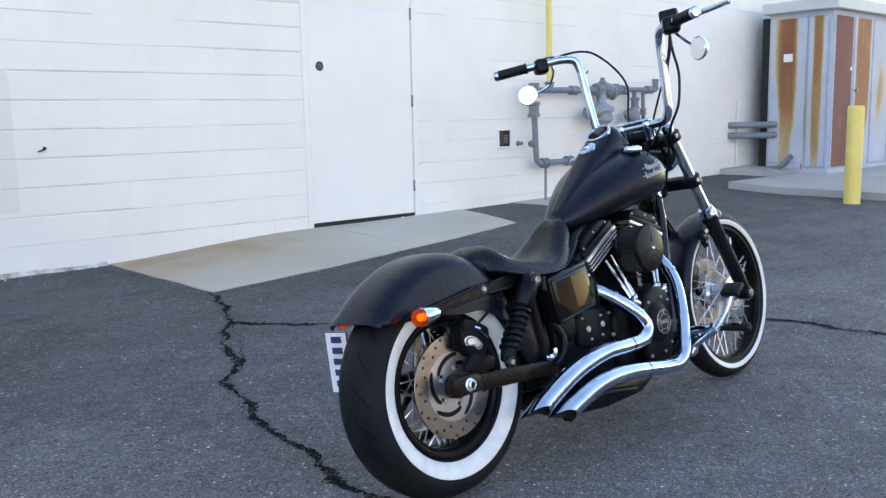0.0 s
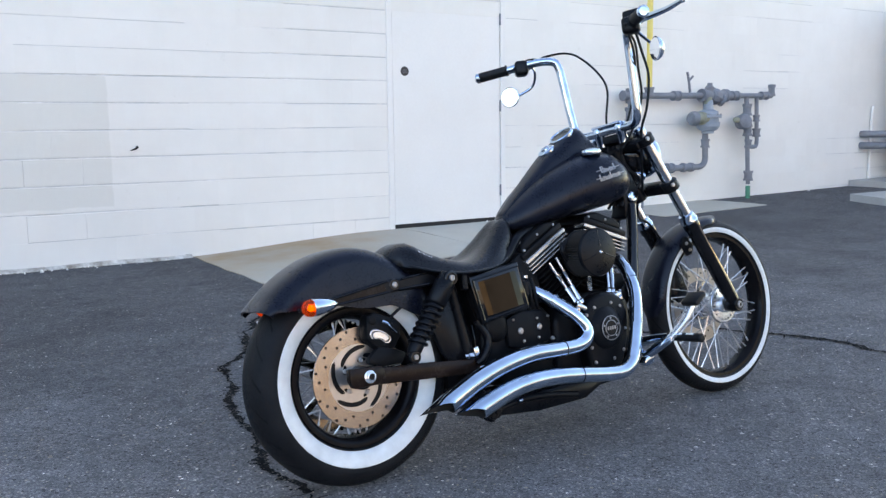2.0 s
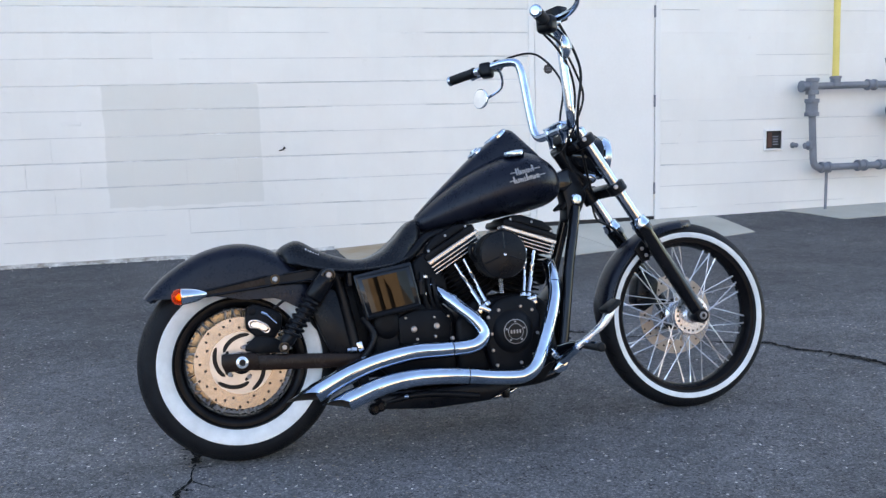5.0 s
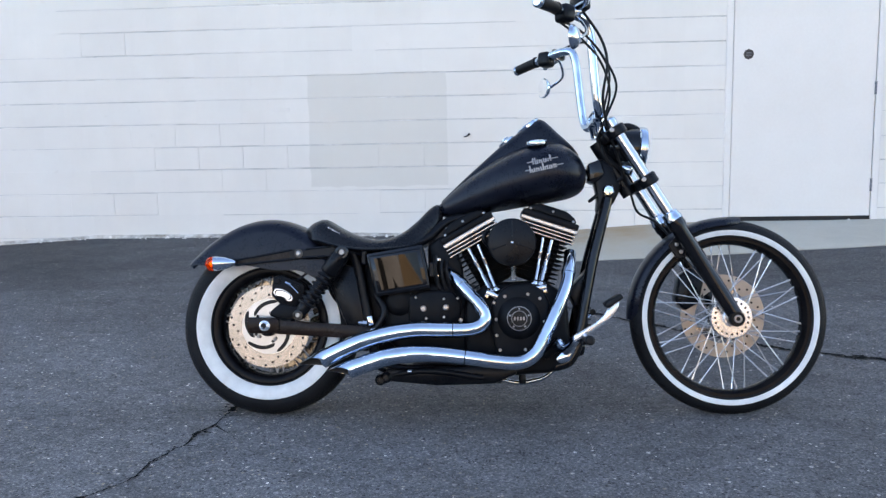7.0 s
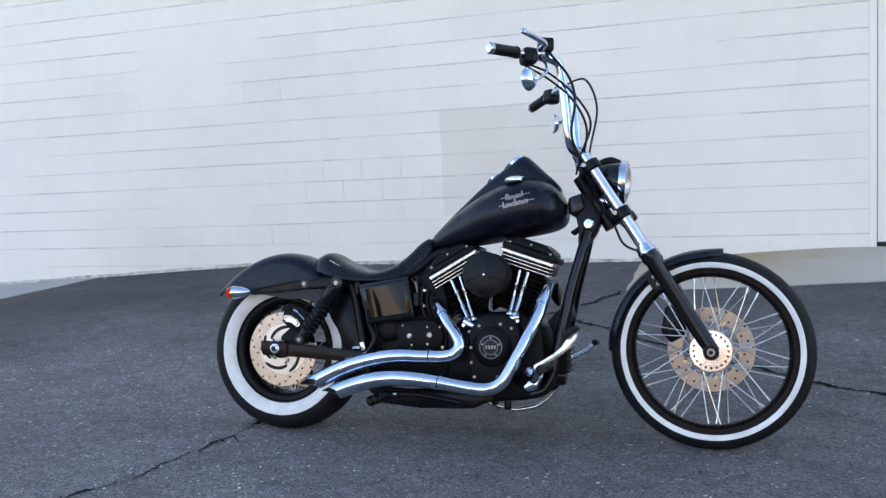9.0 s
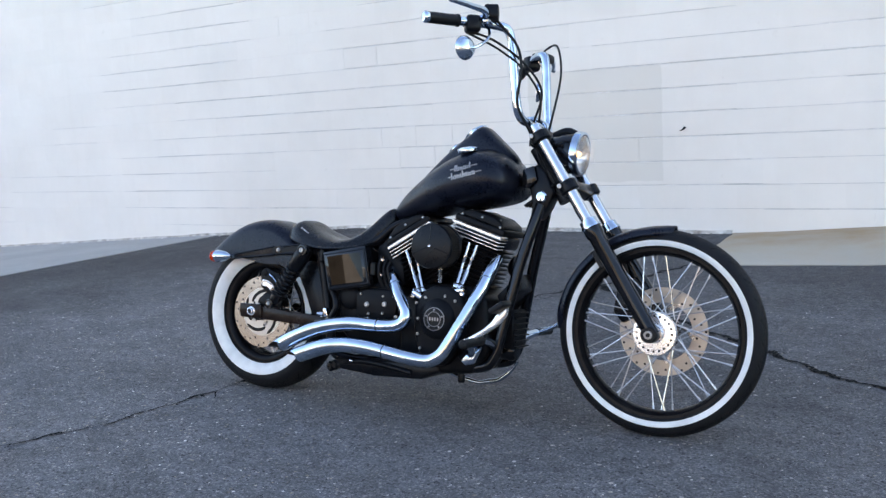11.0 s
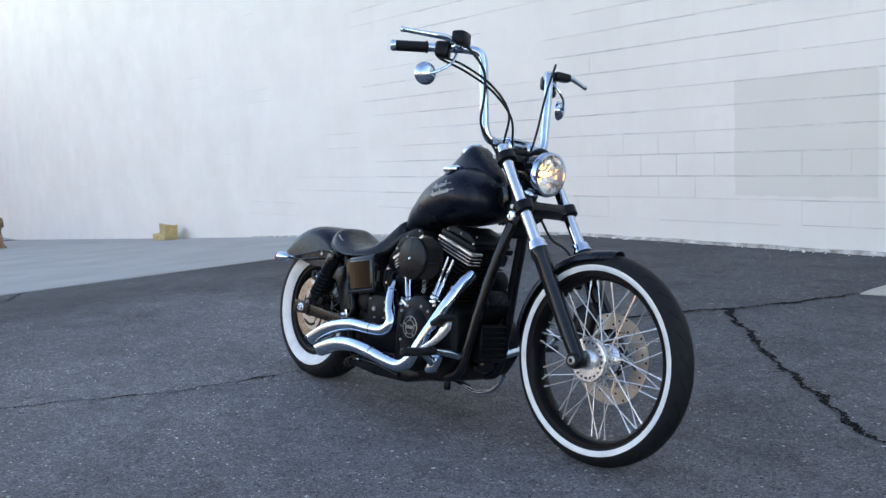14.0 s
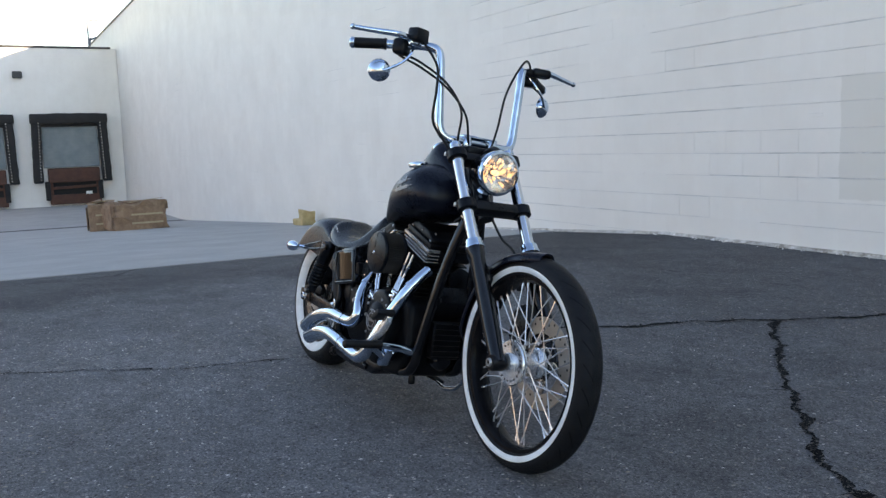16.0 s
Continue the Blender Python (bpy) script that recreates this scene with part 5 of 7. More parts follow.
def carrier(d, r_in, r_out, r_ring, y, t, turn):
    """The inner part of a disc: a plate with curved slots and swept arms out to the ring."""
    bm = bmesh.new()
    add_rings_profile(bm, [(r_in, y - t), (r_out, y - t), (r_out, y + t), (r_in, y + t)], 48)
    for k in range(5):
        a = 6.283185 * k / 5 + turn
        curved_slot(bm, (r_out + r_ring) / 2, a, a + 0.55, 0.0085, r_ring - r_out + 0.012, y - t * 0.9, y + t * 0.9)
    c = part("disc_carrier", bm, DISC_STEEL, d, "slotted disc carrier", angle=30)
    slot = None
    for k in range(5):
        if slot is None:
            b = bmesh.new()
            curved_slot(b, r_in + (r_out - r_in) * 0.72, 0.0, 0.85, 0.0052, 0.012, y - t - 0.0004, y + t + 0.0004)
            slot = o = part("carrier_slot", b, SATIN, c, smooth=False)
        else:
            o = new("carrier_slot", slot.data)
            o.parent = c
        o.rotation_euler = (0, 6.283185 * k / 5 + turn + 0.5, 0)
    for k in range(5):
        a = 6.283185 * k / 5 + turn + 0.25
        r = r_in + (r_out - r_in) * 0.42
        part("carrier_bolt", lathe((r * math.sin(a), y - t if y < 0 else y + t, r * math.cos(a)), (0, -1 if y < 0 else 1, 0), [(0.0075, -0.001), (0.0075, 0.004), (0.005, 0.006), (0.0, 0.004)], 10), BOLT, c)
    return c


def swept_plate(d, r_in, r_out, y, t, turn):
    """The inner part of the rear disc: one plate with five long swept slots and five short ones."""
    bm = bmesh.new()
    add_rings_profile(bm, [(r_in, y - t), (r_out, y - t), (r_out, y + t), (r_in, y + t)], 60)
    c = part("disc_carrier", bm, CARRIER_STEEL, d, "swept slotted disc carrier", angle=30)
    for r, a1, w, sweep, off in ((0.079, 1.3, 0.0066, 0.028, 0.0), (0.052, 0.5, 0.005, 0.008, 0.95)):
        first = None
        for k in range(5):
            if first is None:
                b = bmesh.new()
                curved_slot(b, r, 0.0, a1, w, sweep, y - t - 0.0006, y + t + 0.0006, 18)
                first = o = part("carrier_slot", b, SATIN, c, smooth=False)
            else:
                o = new("carrier_slot", first.data)
                o.parent = c
            o.rotation_euler = (0, 6.283185 * k / 5 + turn + off, 0)
    for k in range(5):
        a = 6.283185 * k / 5 + turn - 0.1
        part("carrier_bolt", lathe((0.05 * math.sin(a), y - t, 0.05 * math.cos(a)), (0, -1, 0), [(0.0075, -0.001), (0.0075, 0.004), (0.005, 0.006), (0.0, 0.004)], 10), BOLT, c)
    return c


# rear wheel
R_C, F_C = (0.0, 0.017, 0.306), (1.627, 0.0, 0.321)
rear_tyre = mirrored([(0.203, -0.05), (0.21, -0.06), (0.226, -0.071), (0.248, -0.0805), (0.268, -0.0835), (0.287, -0.079), (0.3035, -0.063), (0.3155, -0.036), (0.32, 0.0)])
rear_white = [(0.2125, 0.0635), (0.217, 0.068), (0.229, 0.0757), (0.25, 0.0827), (0.2575, 0.0838), (0.2585, 0.0832), (0.257, 0.078), (0.229, 0.069), (0.214, 0.06)]
rear_rim = mirrored([(0.194, -0.058), (0.204, -0.058), (0.206, -0.052), (0.199, -0.048), (0.19, -0.04), (0.183, 0.0)])[:-1] + [(0.194, 0.058), (0.186, 0.056), (0.178, 0.045), (0.172, 0.02), (0.172, -0.02), (0.178, -0.045), (0.186, -0.056)]
rear = wheel("rear_wheel", R_C, rear_tyre, rear_white, rear_rim,
             [([(0.02, -0.1), (0.034, -0.095), (0.036, -0.06), (0.06, -0.055), (0.062, -0.045), (0.034, -0.04), (0.034, 0.04), (0.06, 0.05), (0.062, 0.06), (0.034, 0.07), (0.02, 0.1)], SATIN, "hub", "black wheel hub")],
             (0.055, 0.045, 0.178, 40))
d = disc(rear, 0.098, 0.147, -0.068, 0.0028, 33, DISC_STEEL)
swept_plate(d, 0.034, 0.0985, -0.068, 0.0025, 0.3)
bm = bmesh.new()
add_rings_profile(bm, [(0.138, 0.078), (0.164, 0.078), (0.167, 0.082), (0.167, 0.104), (0.164, 0.108), (0.138, 0.108)], 64)
for k in range(60):
    a = 6.283185 * k / 60
    add_box(bm, (0, 0.093, 0.168), (0.0085, 0.026, 0.006), 0, Matrix.Rotation(a, 4, "Y"))
for k in range(5):
    add_box(bm, (0, 0.09, 0.092), (0.02, 0.012, 0.1), 0.003, Matrix.Rotation(6.283185 * k / 5 + 0.2, 4, "Y"))
part("drive_pulley", bm, BRUSHED_DARK, rear, "dark toothed belt pulley", angle=30)

# front wheel
front_tyre = mirrored([(0.276, -0.03), (0.282, -0.039), (0.294, -0.046), (0.308, -0.0475), (0.322, -0.043), (0.334, -0.031), (0.3415, -0.016), (0.344, 0.0)])
front_white = [(0.288, 0.0447), (0.296, 0.048), (0.305, 0.049), (0.3065, 0.0484), (0.305, 0.044), (0.296, 0.043), (0.289, 0.04)]
front_rim = [(0.27, -0.036), (0.282, -0.037), (0.284, -0.032), (0.276, -0.028), (0.268, 0.0), (0.276, 0.028), (0.284, 0.032), (0.282, 0.037), (0.27, 0.036), (0.262, 0.027), (0.256, 0.012), (0.256, -0.012), (0.262, -0.027)]
front = wheel("front_wheel", F_C, front_tyre, front_white, front_rim,
              [([(0.016, -0.082), (0.03, -0.08), (0.032, -0.064), (0.07, -0.062), (0.073, -0.058), (0.073, -0.048), (0.066, -0.045), (0.04, -0.04), (0.033, -0.02), (0.033, 0.02), (0.04, 0.035), (0.05, 0.04), (0.05, 0.05), (0.02, 0.06)], ALUMINIUM, "hub", "polished front hub")],
              (0.06, 0.036, 0.259, 40), STEER)
bm = bmesh.new()
for k in range(20):
    a = 6.283185 * k / 20
    add_lathe(bm, (0.058 * math.sin(a), -0.0635, 0.058 * math.cos(a)), (0, 1, 0), [(0.004, 0), (0.004, 0.003)], 8)
part("hub_holes", bm, SATIN, front, "ring of spoke holes")
d = disc(front, 0.098, 0.15, 0.058, 0.0025, 33, FRONT_DISC)
carrier(d, 0.036, 0.06, 0.1, 0.058, 0.003, 0.0)

# ---- fork, lamp and bars ----
FORK_TOP, FORK_AXLE = Vector((1.213, 0, 1.003)), Vector((1.63, 0, 0.326))
down = (FORK_AXLE - FORK_TOP).normalized()


def on_fork(w, y):
    s = (w - FORK_TOP.z) / down.z
    return FORK_TOP + down * s + Vector((0, y, 0))


for y in (-0.112, 0.112):
    leg = add("fork_tube", tube([on_fork(1.004, y), on_fork(0.64, y)], 0.0205, 20, curve=False), NICKEL, label="chrome fork tube", steer=True)
    add("fork_cap", lathe(on_fork(1.0, y), -down, [(0.022, 0), (0.022, 0.012), (0.014, 0.02), (0.0, 0.022)], 16), CHROME, leg, steer=True)
    sl = add("fork_slider", lathe(on_fork(0.665, y), down, [(0.021, 0), (0.031, 0.006), (0.032, 0.03), (0.0275, 0.04), (0.0275, 0.3), (0.025, 0.38), (0.026, 0.405), (0.0, 0.415)], 24), GLOSS, label="black fork slider", steer=True)
    add("dust_cover", lathe(on_fork(0.69, y), down, [(0.0215, 0), (0.029, 0.004), (0.03, 0.02), (0.0335, 0.026), (0.0335, 0.034), (0.029, 0.036)], 24), CHROME, sl, "chrome fork dust cover", steer=True)
    s = 1 if y > 0 else -1
    add("axle_lug", lathe((F_C[0], y - s * 0.026, F_C[2]), (0, s, 0), [(0.024, 0), (0.027, 0.006), (0.027, 0.046), (0.023, 0.052)], 20), SATIN, sl, steer=True)
    nut = add("axle_nut", lathe((F_C[0], y + s * 0.024, F_C[2]), (0, s, 0), [(0.014, 0), (0.014, 0.006), (0.0115, 0.009), (0.0085, 0.009), (0.0075, 0.004), (0.0, 0.004)], 12), BOLT, sl, "steel axle nut", steer=True)
    add("nut_socket", lathe((F_C[0], y + s * 0.0285, F_C[2]), (0, s, 0), [(0.0072, 0), (0.0072, 0.0012), (0, 0.0014)], 12), SATIN, nut, "dark axle socket", steer=True)


def yoke(z, depth, thick, y_tube, lead):
    """A fork clamp: a bar across both tubes with rounded ends."""
    bm = bmesh.new()
    c = on_fork(z, 0)
    across, fwd = Vector((0, 1, 0)), Vector((0.851, 0, 0.525))
    for y in (-y_tube, y_tube):
        add_lathe(bm, c + across * y + down * (-thick / 2), down, [(depth * 0.42, 0), (depth * 0.5, 0.004), (depth * 0.5, thick - 0.004), (depth * 0.42, thick)], 20)
    mm = Matrix.Identity(4)
    mm.col[0][:3], mm.col[1][:3], mm.col[2][:3] = fwd, across, -down
    mm.translation = c - fwd * 0.018
    add_box(bm, (lead, 0, 0), (depth * 0.8, 2 * y_tube, thick * 0.92), 0.008, mm, 2)
    return bm


add("upper_clamp", yoke(0.972, 0.07, 0.036, 0.112, 0.0), SATIN, label="black upper fork clamp", steer=True)
add("lower_clamp", yoke(0.8, 0.068, 0.04, 0.112, 0.012), SATIN, label="black lower fork clamp", steer=True)
for z in (0.972, 0.8):
    for y in (-0.095, 0.095):
        add("clamp_bolt", lathe(on_fork(z, y) + Vector((-0.02, -0.048 if y < 0 else 0.048, 0)), (0, -1 if y < 0 else 1, 0), [(0.008, 0), (0.008, 0.006), (0.0, 0.007)], 8), BOLT, steer=True)
add("steering_stem", tube([on_fork(0.98, 0) + Vector((-0.05, 0, -0.03)), on_fork(0.79, 0) + Vector((-0.05, 0, -0.03))], 0.028, 16, curve=False), SATIN)
add("neck", prism([(1.13, 0.85), (1.19, 0.89), (1.225, 0.86), (1.26, 0.79), (1.235, 0.735), (1.2, 0.69), (1.17, 0.7), (1.175, 0.75), (1.165, 0.8)], -0.036, 0.036, 0.009), SATIN, label="black frame neck casting")
add("neck_bolt", lathe((1.212, -0.036, 0.773), (0, -1, 0), [(0.021, 0), (0.021, 0.006), (0.016, 0.011), (0.008, 0.0115), (0.007, 0.008), (0, 0.008)], 20), CHROME, label="chrome neck bolt")
add("neck_cover", prism([(1.14, 0.87), (1.185, 0.885), (1.2, 0.83), (1.165, 0.8), (1.14, 0.81)], -0.05, 0.05, 0.008), GLOSS)

# headlamp
LAMP, AIM = Vector((1.34, 0, 0.923)), Vector((0.985, 0, -0.1)).normalized()
shell = add("headlamp", lathe(LAMP, AIM, [(0.012, -0.135), (0.04, -0.125), (0.06, -0.095), (0.07, -0.05), (0.073, -0.012), (0.073, 0.0), (0.066, 0.0), (0.062, -0.02)], 36, cap=False), GLOSS, label="black bullet headlamp shell", steer=True)
add("bezel", lathe(LAMP, AIM, [(0.073, -0.02), (0.0785, -0.016), (0.08, -0.004), (0.077, 0.008), (0.069, 0.01), (0.068, 0.0)], 40, cap=False), CHROME, shell, "chrome headlamp ring", steer=True)
bm = bmesh.new()
rings = []
rnd = random.Random(17)
for r, h in ((0.012, -0.055), (0.022, -0.05), (0.033, -0.042), (0.044, -0.031), (0.056, -0.017), (0.068, 0.0)):
    rings.append([LAMP + AIM * (h + rnd.uniform(-0.0022, 0.0022) * (r < 0.06)) + (Vector((0, 1, 0)) * math.cos(6.283185 * k / 26) + AIM.cross(Vector((0, 1, 0))) * math.sin(6.283185 * k / 26)) * (r + rnd.uniform(-0.001, 0.001)) for k in range(26)])
add_rings(bm, rings, False)
add("reflector", bm, REFLECTOR, shell, "faceted reflector", steer=True, smooth=False)
add("bulb", lathe(LAMP - AIM * 0.05, AIM, [(0.008, 0), (0.01, 0.015), (0.007, 0.032), (0.0, 0.036)], 12), BULB, shell, "lit warm bulb", steer=True)
gl = add("lens", lathe(LAMP, AIM, [(0.069, 0.004), (0.06, 0.012), (0.04, 0.019), (0.018, 0.022), (0.0, 0.0225)], 36, cap=False), LENS, shell, "clear domed lens", steer=True)
gl.visible_shadow = False
add("lamp_bracket", tube([(1.24, 0, 0.99), (1.29, 0, 1.005), (1.335, 0, 0.985)], 0.014, 10), SATIN, steer=True)
add("horn_cover", lathe((1.292, -0.02, 0.848), (1, 0, -0.3), [(0.012, -0.04), (0.02, -0.02), (0.022, 0.0), (0.014, 0.01), (0, 0.011)], 20), CHROME, label="small chrome cover under the lamp", steer=True)

# bars
bar_half = [(1.174, 0.0, 1.028), (1.174, 0.085, 1.026), (1.166, 0.135, 1.03), (1.157, 0.158, 1.06), (1.15, 0.165, 1.12), (1.14, 0.174, 1.24), (1.133, 0.179, 1.3), (1.12, 0.19, 1.333), (1.085, 0.222, 1.342), (1.045, 0.27, 1.339), (0.99, 0.35, 1.332), (0.935, 0.428, 1.325)]
bar_path = [(x, -y, z) for x, y, z in bar_half[:0:-1]] + bar_half
bars = add("handlebar", tube(bar_path, 0.0158, 16, n=6), CHROME, label="tall chrome ape-hanger handlebar", steer=True)
for y in (-0.055, 0.055):
    add("riser", lathe((1.187, y, 0.975), (-0.2, 0, 1), [(0.019, 0), (0.018, 0.03), (0.022, 0.036), (0.022, 0.066), (0.017, 0.072)], 18), CHROME, bars, "chrome handlebar riser", steer=True)
add("wiring_box", boxed((1.2, 0, 0.995), (0.05, 0.14, 0.035), 0.01, None, 2), SATIN, bars, "black wiring cover under the bar", steer=True)
add("riser_clamp", boxed((1.172, 0, 1.046), (0.04, 0.145, 0.011), 0.004), CHROME, bars, steer=True)
for s in (-1, 1):
    a, b = Vector((1.004, s * 0.33, 1.334)), Vector((0.93, s * 0.435, 1.3245))
    ax = (b - a).normalized()
    g = add("grip", lathe(a, ax, [(0.017, 0), (0.0215, 0.003), (0.0215, 0.008)] + [(0.0195 if k % 2 else 0.0185, 0.012 + 0.004 * k) for k in range(26)] + [(0.0175, 0.116)], 18), GRIP_RUBBER, bars, "black rubber grip", steer=True)
    add("grip_end", lathe(a + ax * 0.116, ax, [(0.0185, 0), (0.02, 0.004), (0.02, 0.012), (0.014, 0.018), (0, 0.019)], 18), CHROME, g, "chrome grip end", steer=True)
    m = Matrix.Translation((1.035, s * 0.287, 1.334)) @ Matrix.Rotation(-s * radians(35), 4, "Z")
    h = add("switch_housing", boxed((0, 0, -0.004), (0.052, 0.06, 0.058), 0.014, m, 3), SATIN, bars, "black switch housing", steer=True)
    for k in range(3):
        add("switch", boxed((-0.028, -0.014 + 0.014 * k, -0.004), (0.01, 0.01, 0.012), 0.003, m), GRIP_RUBBER, h, steer=True)
    lv0, lv1 = Vector((1.075, s * 0.272, 1.352)), Vector((1.053, s * 0.49, 1.352))
    l = add("lever", tube([lv0, (1.098, s * 0.33, 1.357), (1.083, s * 0.41, 1.353), lv1], [0.013, 0.0115, 0.0095, 0.0085], 10, n=6), CHROME, bars, "polished hand lever", steer=True)
    add("lever_tip", lathe(lv1 + Vector((0.002, -s * 0.006, 0)), (-0.1, s, 0), [(0.006, 0), (0.01, 0.006), (0.01, 0.014), (0.0, 0.02)], 10), CHROME, l, steer=True)
    add("lever_perch", boxed((1.072, s * 0.262, 1.347), (0.04, 0.05, 0.03), 0.008, None, 2), CHROME if s < 0 else SATIN, bars, steer=True)
    # mirror
    mc = Vector((1.05, s * 0.37, 1.229)) if s < 0 else Vector((1.034, 0.37, 1.236))
    stem = add("mirror_stem", tube([(1.07, s * 0.262, 1.335), (1.092, s * 0.275, 1.305), (1.1, s * 0.31, 1.265), mc + Vector((0.03, -s * 0.015, 0.004)), mc + Vector((0.018, 0, 0))], 0.0052, 8), CHROME, bars, "chrome mirror stem", steer=True)
    aim = Vector((-0.92, 0.39, 0.02)) if s < 0 else Vector((-1, -0.45, 0.02))
    add("mirror_back", lathe(mc, aim, [(0.0, -0.022), (0.018, -0.02), (0.032, -0.012), (0.039, -0.002), (0.04, 0.005), (0.037, 0.006)], 28), CHROME, stem, "round chrome mirror back", steer=True)
    add("mirror_glass", lathe(mc, aim, [(0.037, 0.0052), (0.0365, 0.0075), (0.0, 0.0078)], 28), MIRROR, stem, "round mirror glass", steer=True)
add("clutch_perch", boxed((0, 0, 0), (0.045, 0.075, 0.034), 0.01, Matrix.Translation((1.088, 0.3, 1.352)) @ Matrix.Rotation(radians(-12), 4, "Z"), 2), SATIN, bars, "black clutch lever perch", steer=True)
mcyl = add("master_cylinder", boxed((0, 0, 0), (0.05, 0.066, 0.048), 0.009, Matrix.Translation((1.09, -0.255, 1.372)) @ Matrix.Rotation(radians(20), 4, "Z"), 2), SATIN, bars, "black brake fluid reservoir", steer=True)


def cable(pts, r=0.0042, name="cable", label="black cable"):
    add(name, tube(pts, r, 8, n=8), GRIP_RUBBER, bars, label, steer=True)


cable([(1.05, 0.275, 1.33), (1.115, 0.225, 1.365), (1.19, 0.141, 1.35), (1.238, 0.05, 1.22), (1.215, 0.045, 1.08), (1.19, 0.03, 0.95)], label="black clutch cable")
cable([(1.03, -0.28, 1.308), (1.1, -0.24, 1.28), (1.18, -0.17, 1.215), (1.23, -0.125, 1.125), (1.195, -0.1, 1.02), (1.17, -0.06, 0.95)])
cable([(1.02, -0.285, 1.302), (1.1, -0.228, 1.26), (1.172, -0.16, 1.2), (1.212, -0.095, 1.118), (1.2, -0.06, 1.03), (1.18, -0.03, 0.95)])
cable([(1.1, -0.24, 1.355), (1.165, -0.208, 1.27), (1.185, -0.208, 1.184), (1.17, -0.196, 1.075), (1.19, -0.14, 1.0), (1.23, -0.09, 0.9), (1.28, -0.03, 0.79)], 0.0048, label="black brake hose")
add("brake_hose", tube([(1.3, 0.02, 0.765), (1.33, 0.05, 0.7), (1.4, 0.06, 0.66), (1.48, 0.07, 0.56), (1.5, 0.085, 0.47), (1.515, 0.09, 0.42)], 0.0045, 8), GRIP_RUBBER, steer=True)
bm = bmesh.new()
for k, (y0, y1) in enumerate(((-0.02, -0.03), (0.0, 0.02), (0.025, 0.035), (-0.04, -0.02))):
    add_tube(bm, [(1.185, y0, 0.97), (1.2, y1, 0.9), (1.235 + 0.01 * k, y0, 0.83), (1.2, y1, 0.78), (1.15, y0, 0.74)], 0.006, 8)
add("wiring", bm, GRIP_RUBBER, label="bundle of black cables at the neck")

# front fender and caliper
def arc_shell(c, r, w, a0, a1, n, lip, thick=0.004, flick=0.0):
    """A mudguard: a curved strip round the wheel with a rounded section."""
    bm = bmesh.new()
    rings = []
    for i in range(n + 1):
        a = radians(a0 + (a1 - a0) * i / n)
        taper = min(1.0, 0.45 + 0.55 * min(i, n - i) / 2.5)
        outer, inner = [], []
        for k in range(13):
            q = math.pi * k / 12
            yy = -math.cos(q) * w * taper
            rr = r - lip * (1 - math.sin(q) ** 0.7)
            rr += flick * max(0.0, 1 - i / 4) ** 2
            outer.append((c[0] + math.cos(a) * rr, yy, c[2] + math.sin(a) * rr))
            inner.append((c[0] + math.cos(a) * (rr - thick), yy * (1 - thick / w), c[2] + math.sin(a) * (rr - thick)))
        rings.append(outer + inner[::-1])
    add_rings(bm, rings)
    return bm


add("front_fender", arc_shell(F_C, 0.354, 0.062, 82, 181, 26, 0.03, flick=0.005), DENIM, label="matt black front fender", steer=True)
for s in (-1, 1):
    add("fender_bracket", prism([(1.412, 0.575), (1.44, 0.61), (1.478, 0.57), (1.468, 0.535), (1.44, 0.53)], s * 0.062, s * 0.072, 0.002, 1), SATIN, label="black fender bracket", steer=True)
    for x, z in ((1.44, 0.578), (1.455, 0.553)):
        add("bracket_bolt", lathe((x, s * 0.072, z), (0, s, 0), [(0.007, 0), (0.007, 0.004), (0.0, 0.006)], 8), BOLT, steer=True)
cal = add("front_caliper", prism([(1.47, 0.47), (1.52, 0.5), (1.56, 0.45), (1.54, 0.37), (1.49, 0.34), (1.455, 0.38)], 0.035, 0.105, 0.01), SATIN, label="black brake caliper", steer=True)

# ---- tank, console, seat ----
TANK = [(0.612, 0.695, 0.735, 0.03), (0.64, 0.688, 0.763, 0.058), (0.69, 0.69, 0.806, 0.09), (0.75, 0.697, 0.85, 0.118), (0.82, 0.708, 0.893, 0.15), (0.9, 0.72, 0.93, 0.172),
        (0.975, 0.732, 0.95, 0.182), (1.035, 0.742, 0.945, 0.178), (1.08, 0.752, 0.922, 0.16), (1.11, 0.766, 0.893, 0.132), (1.127, 0.785, 0.862, 0.085), (1.133, 0.806, 0.84, 0.04)]


def between(table, x, k):
    for a, b in zip(table, table[1:]):
        if a[0] <= x <= b[0]:
            f = (x - a[0]) / (b[0] - a[0])
            return a[k] + (b[k] - a[k]) * f
    return table[-1][k] if x > table[-1][0] else table[0][k]


def spline(table, x, k):
    """Smooth value of column k at x."""
    i = 0
    while i < len(table) - 2 and table[i + 1][0] < x:
        i += 1
    p = [table[max(0, min(len(table) - 1, j))] for j in (i - 1, i, i + 1, i + 2)]
    f = (x - p[1][0]) / ((p[2][0] - p[1][0]) or 1)
    f = max(0.0, min(1.0, f))
    m1 = (p[2][k] - p[0][k]) / ((p[2][0] - p[0][0]) or 1) * (p[2][0] - p[1][0])
    m2 = (p[3][k] - p[1][k]) / ((p[3][0] - p[1][0]) or 1) * (p[2][0] - p[1][0])
    return (2 * f ** 3 - 3 * f * f + 1) * p[1][k] + (f ** 3 - 2 * f * f + f) * m1 + (3 * f * f - 2 * f ** 3) * p[2][k] + (f ** 3 - f * f) * m2


def tank_half(x, z):
    """Half width of the tank at a height."""
    lo, hi, w = (spline(TANK, x, k) for k in (1, 2, 3))
    mid = lo + (hi - lo) * 0.46
    q = (z - mid) / ((hi - mid) if z > mid else (mid - lo))
    return w * max(0.0, 1 - abs(q) ** 2.6) ** (1 / 2.2)


bm = bmesh.new()
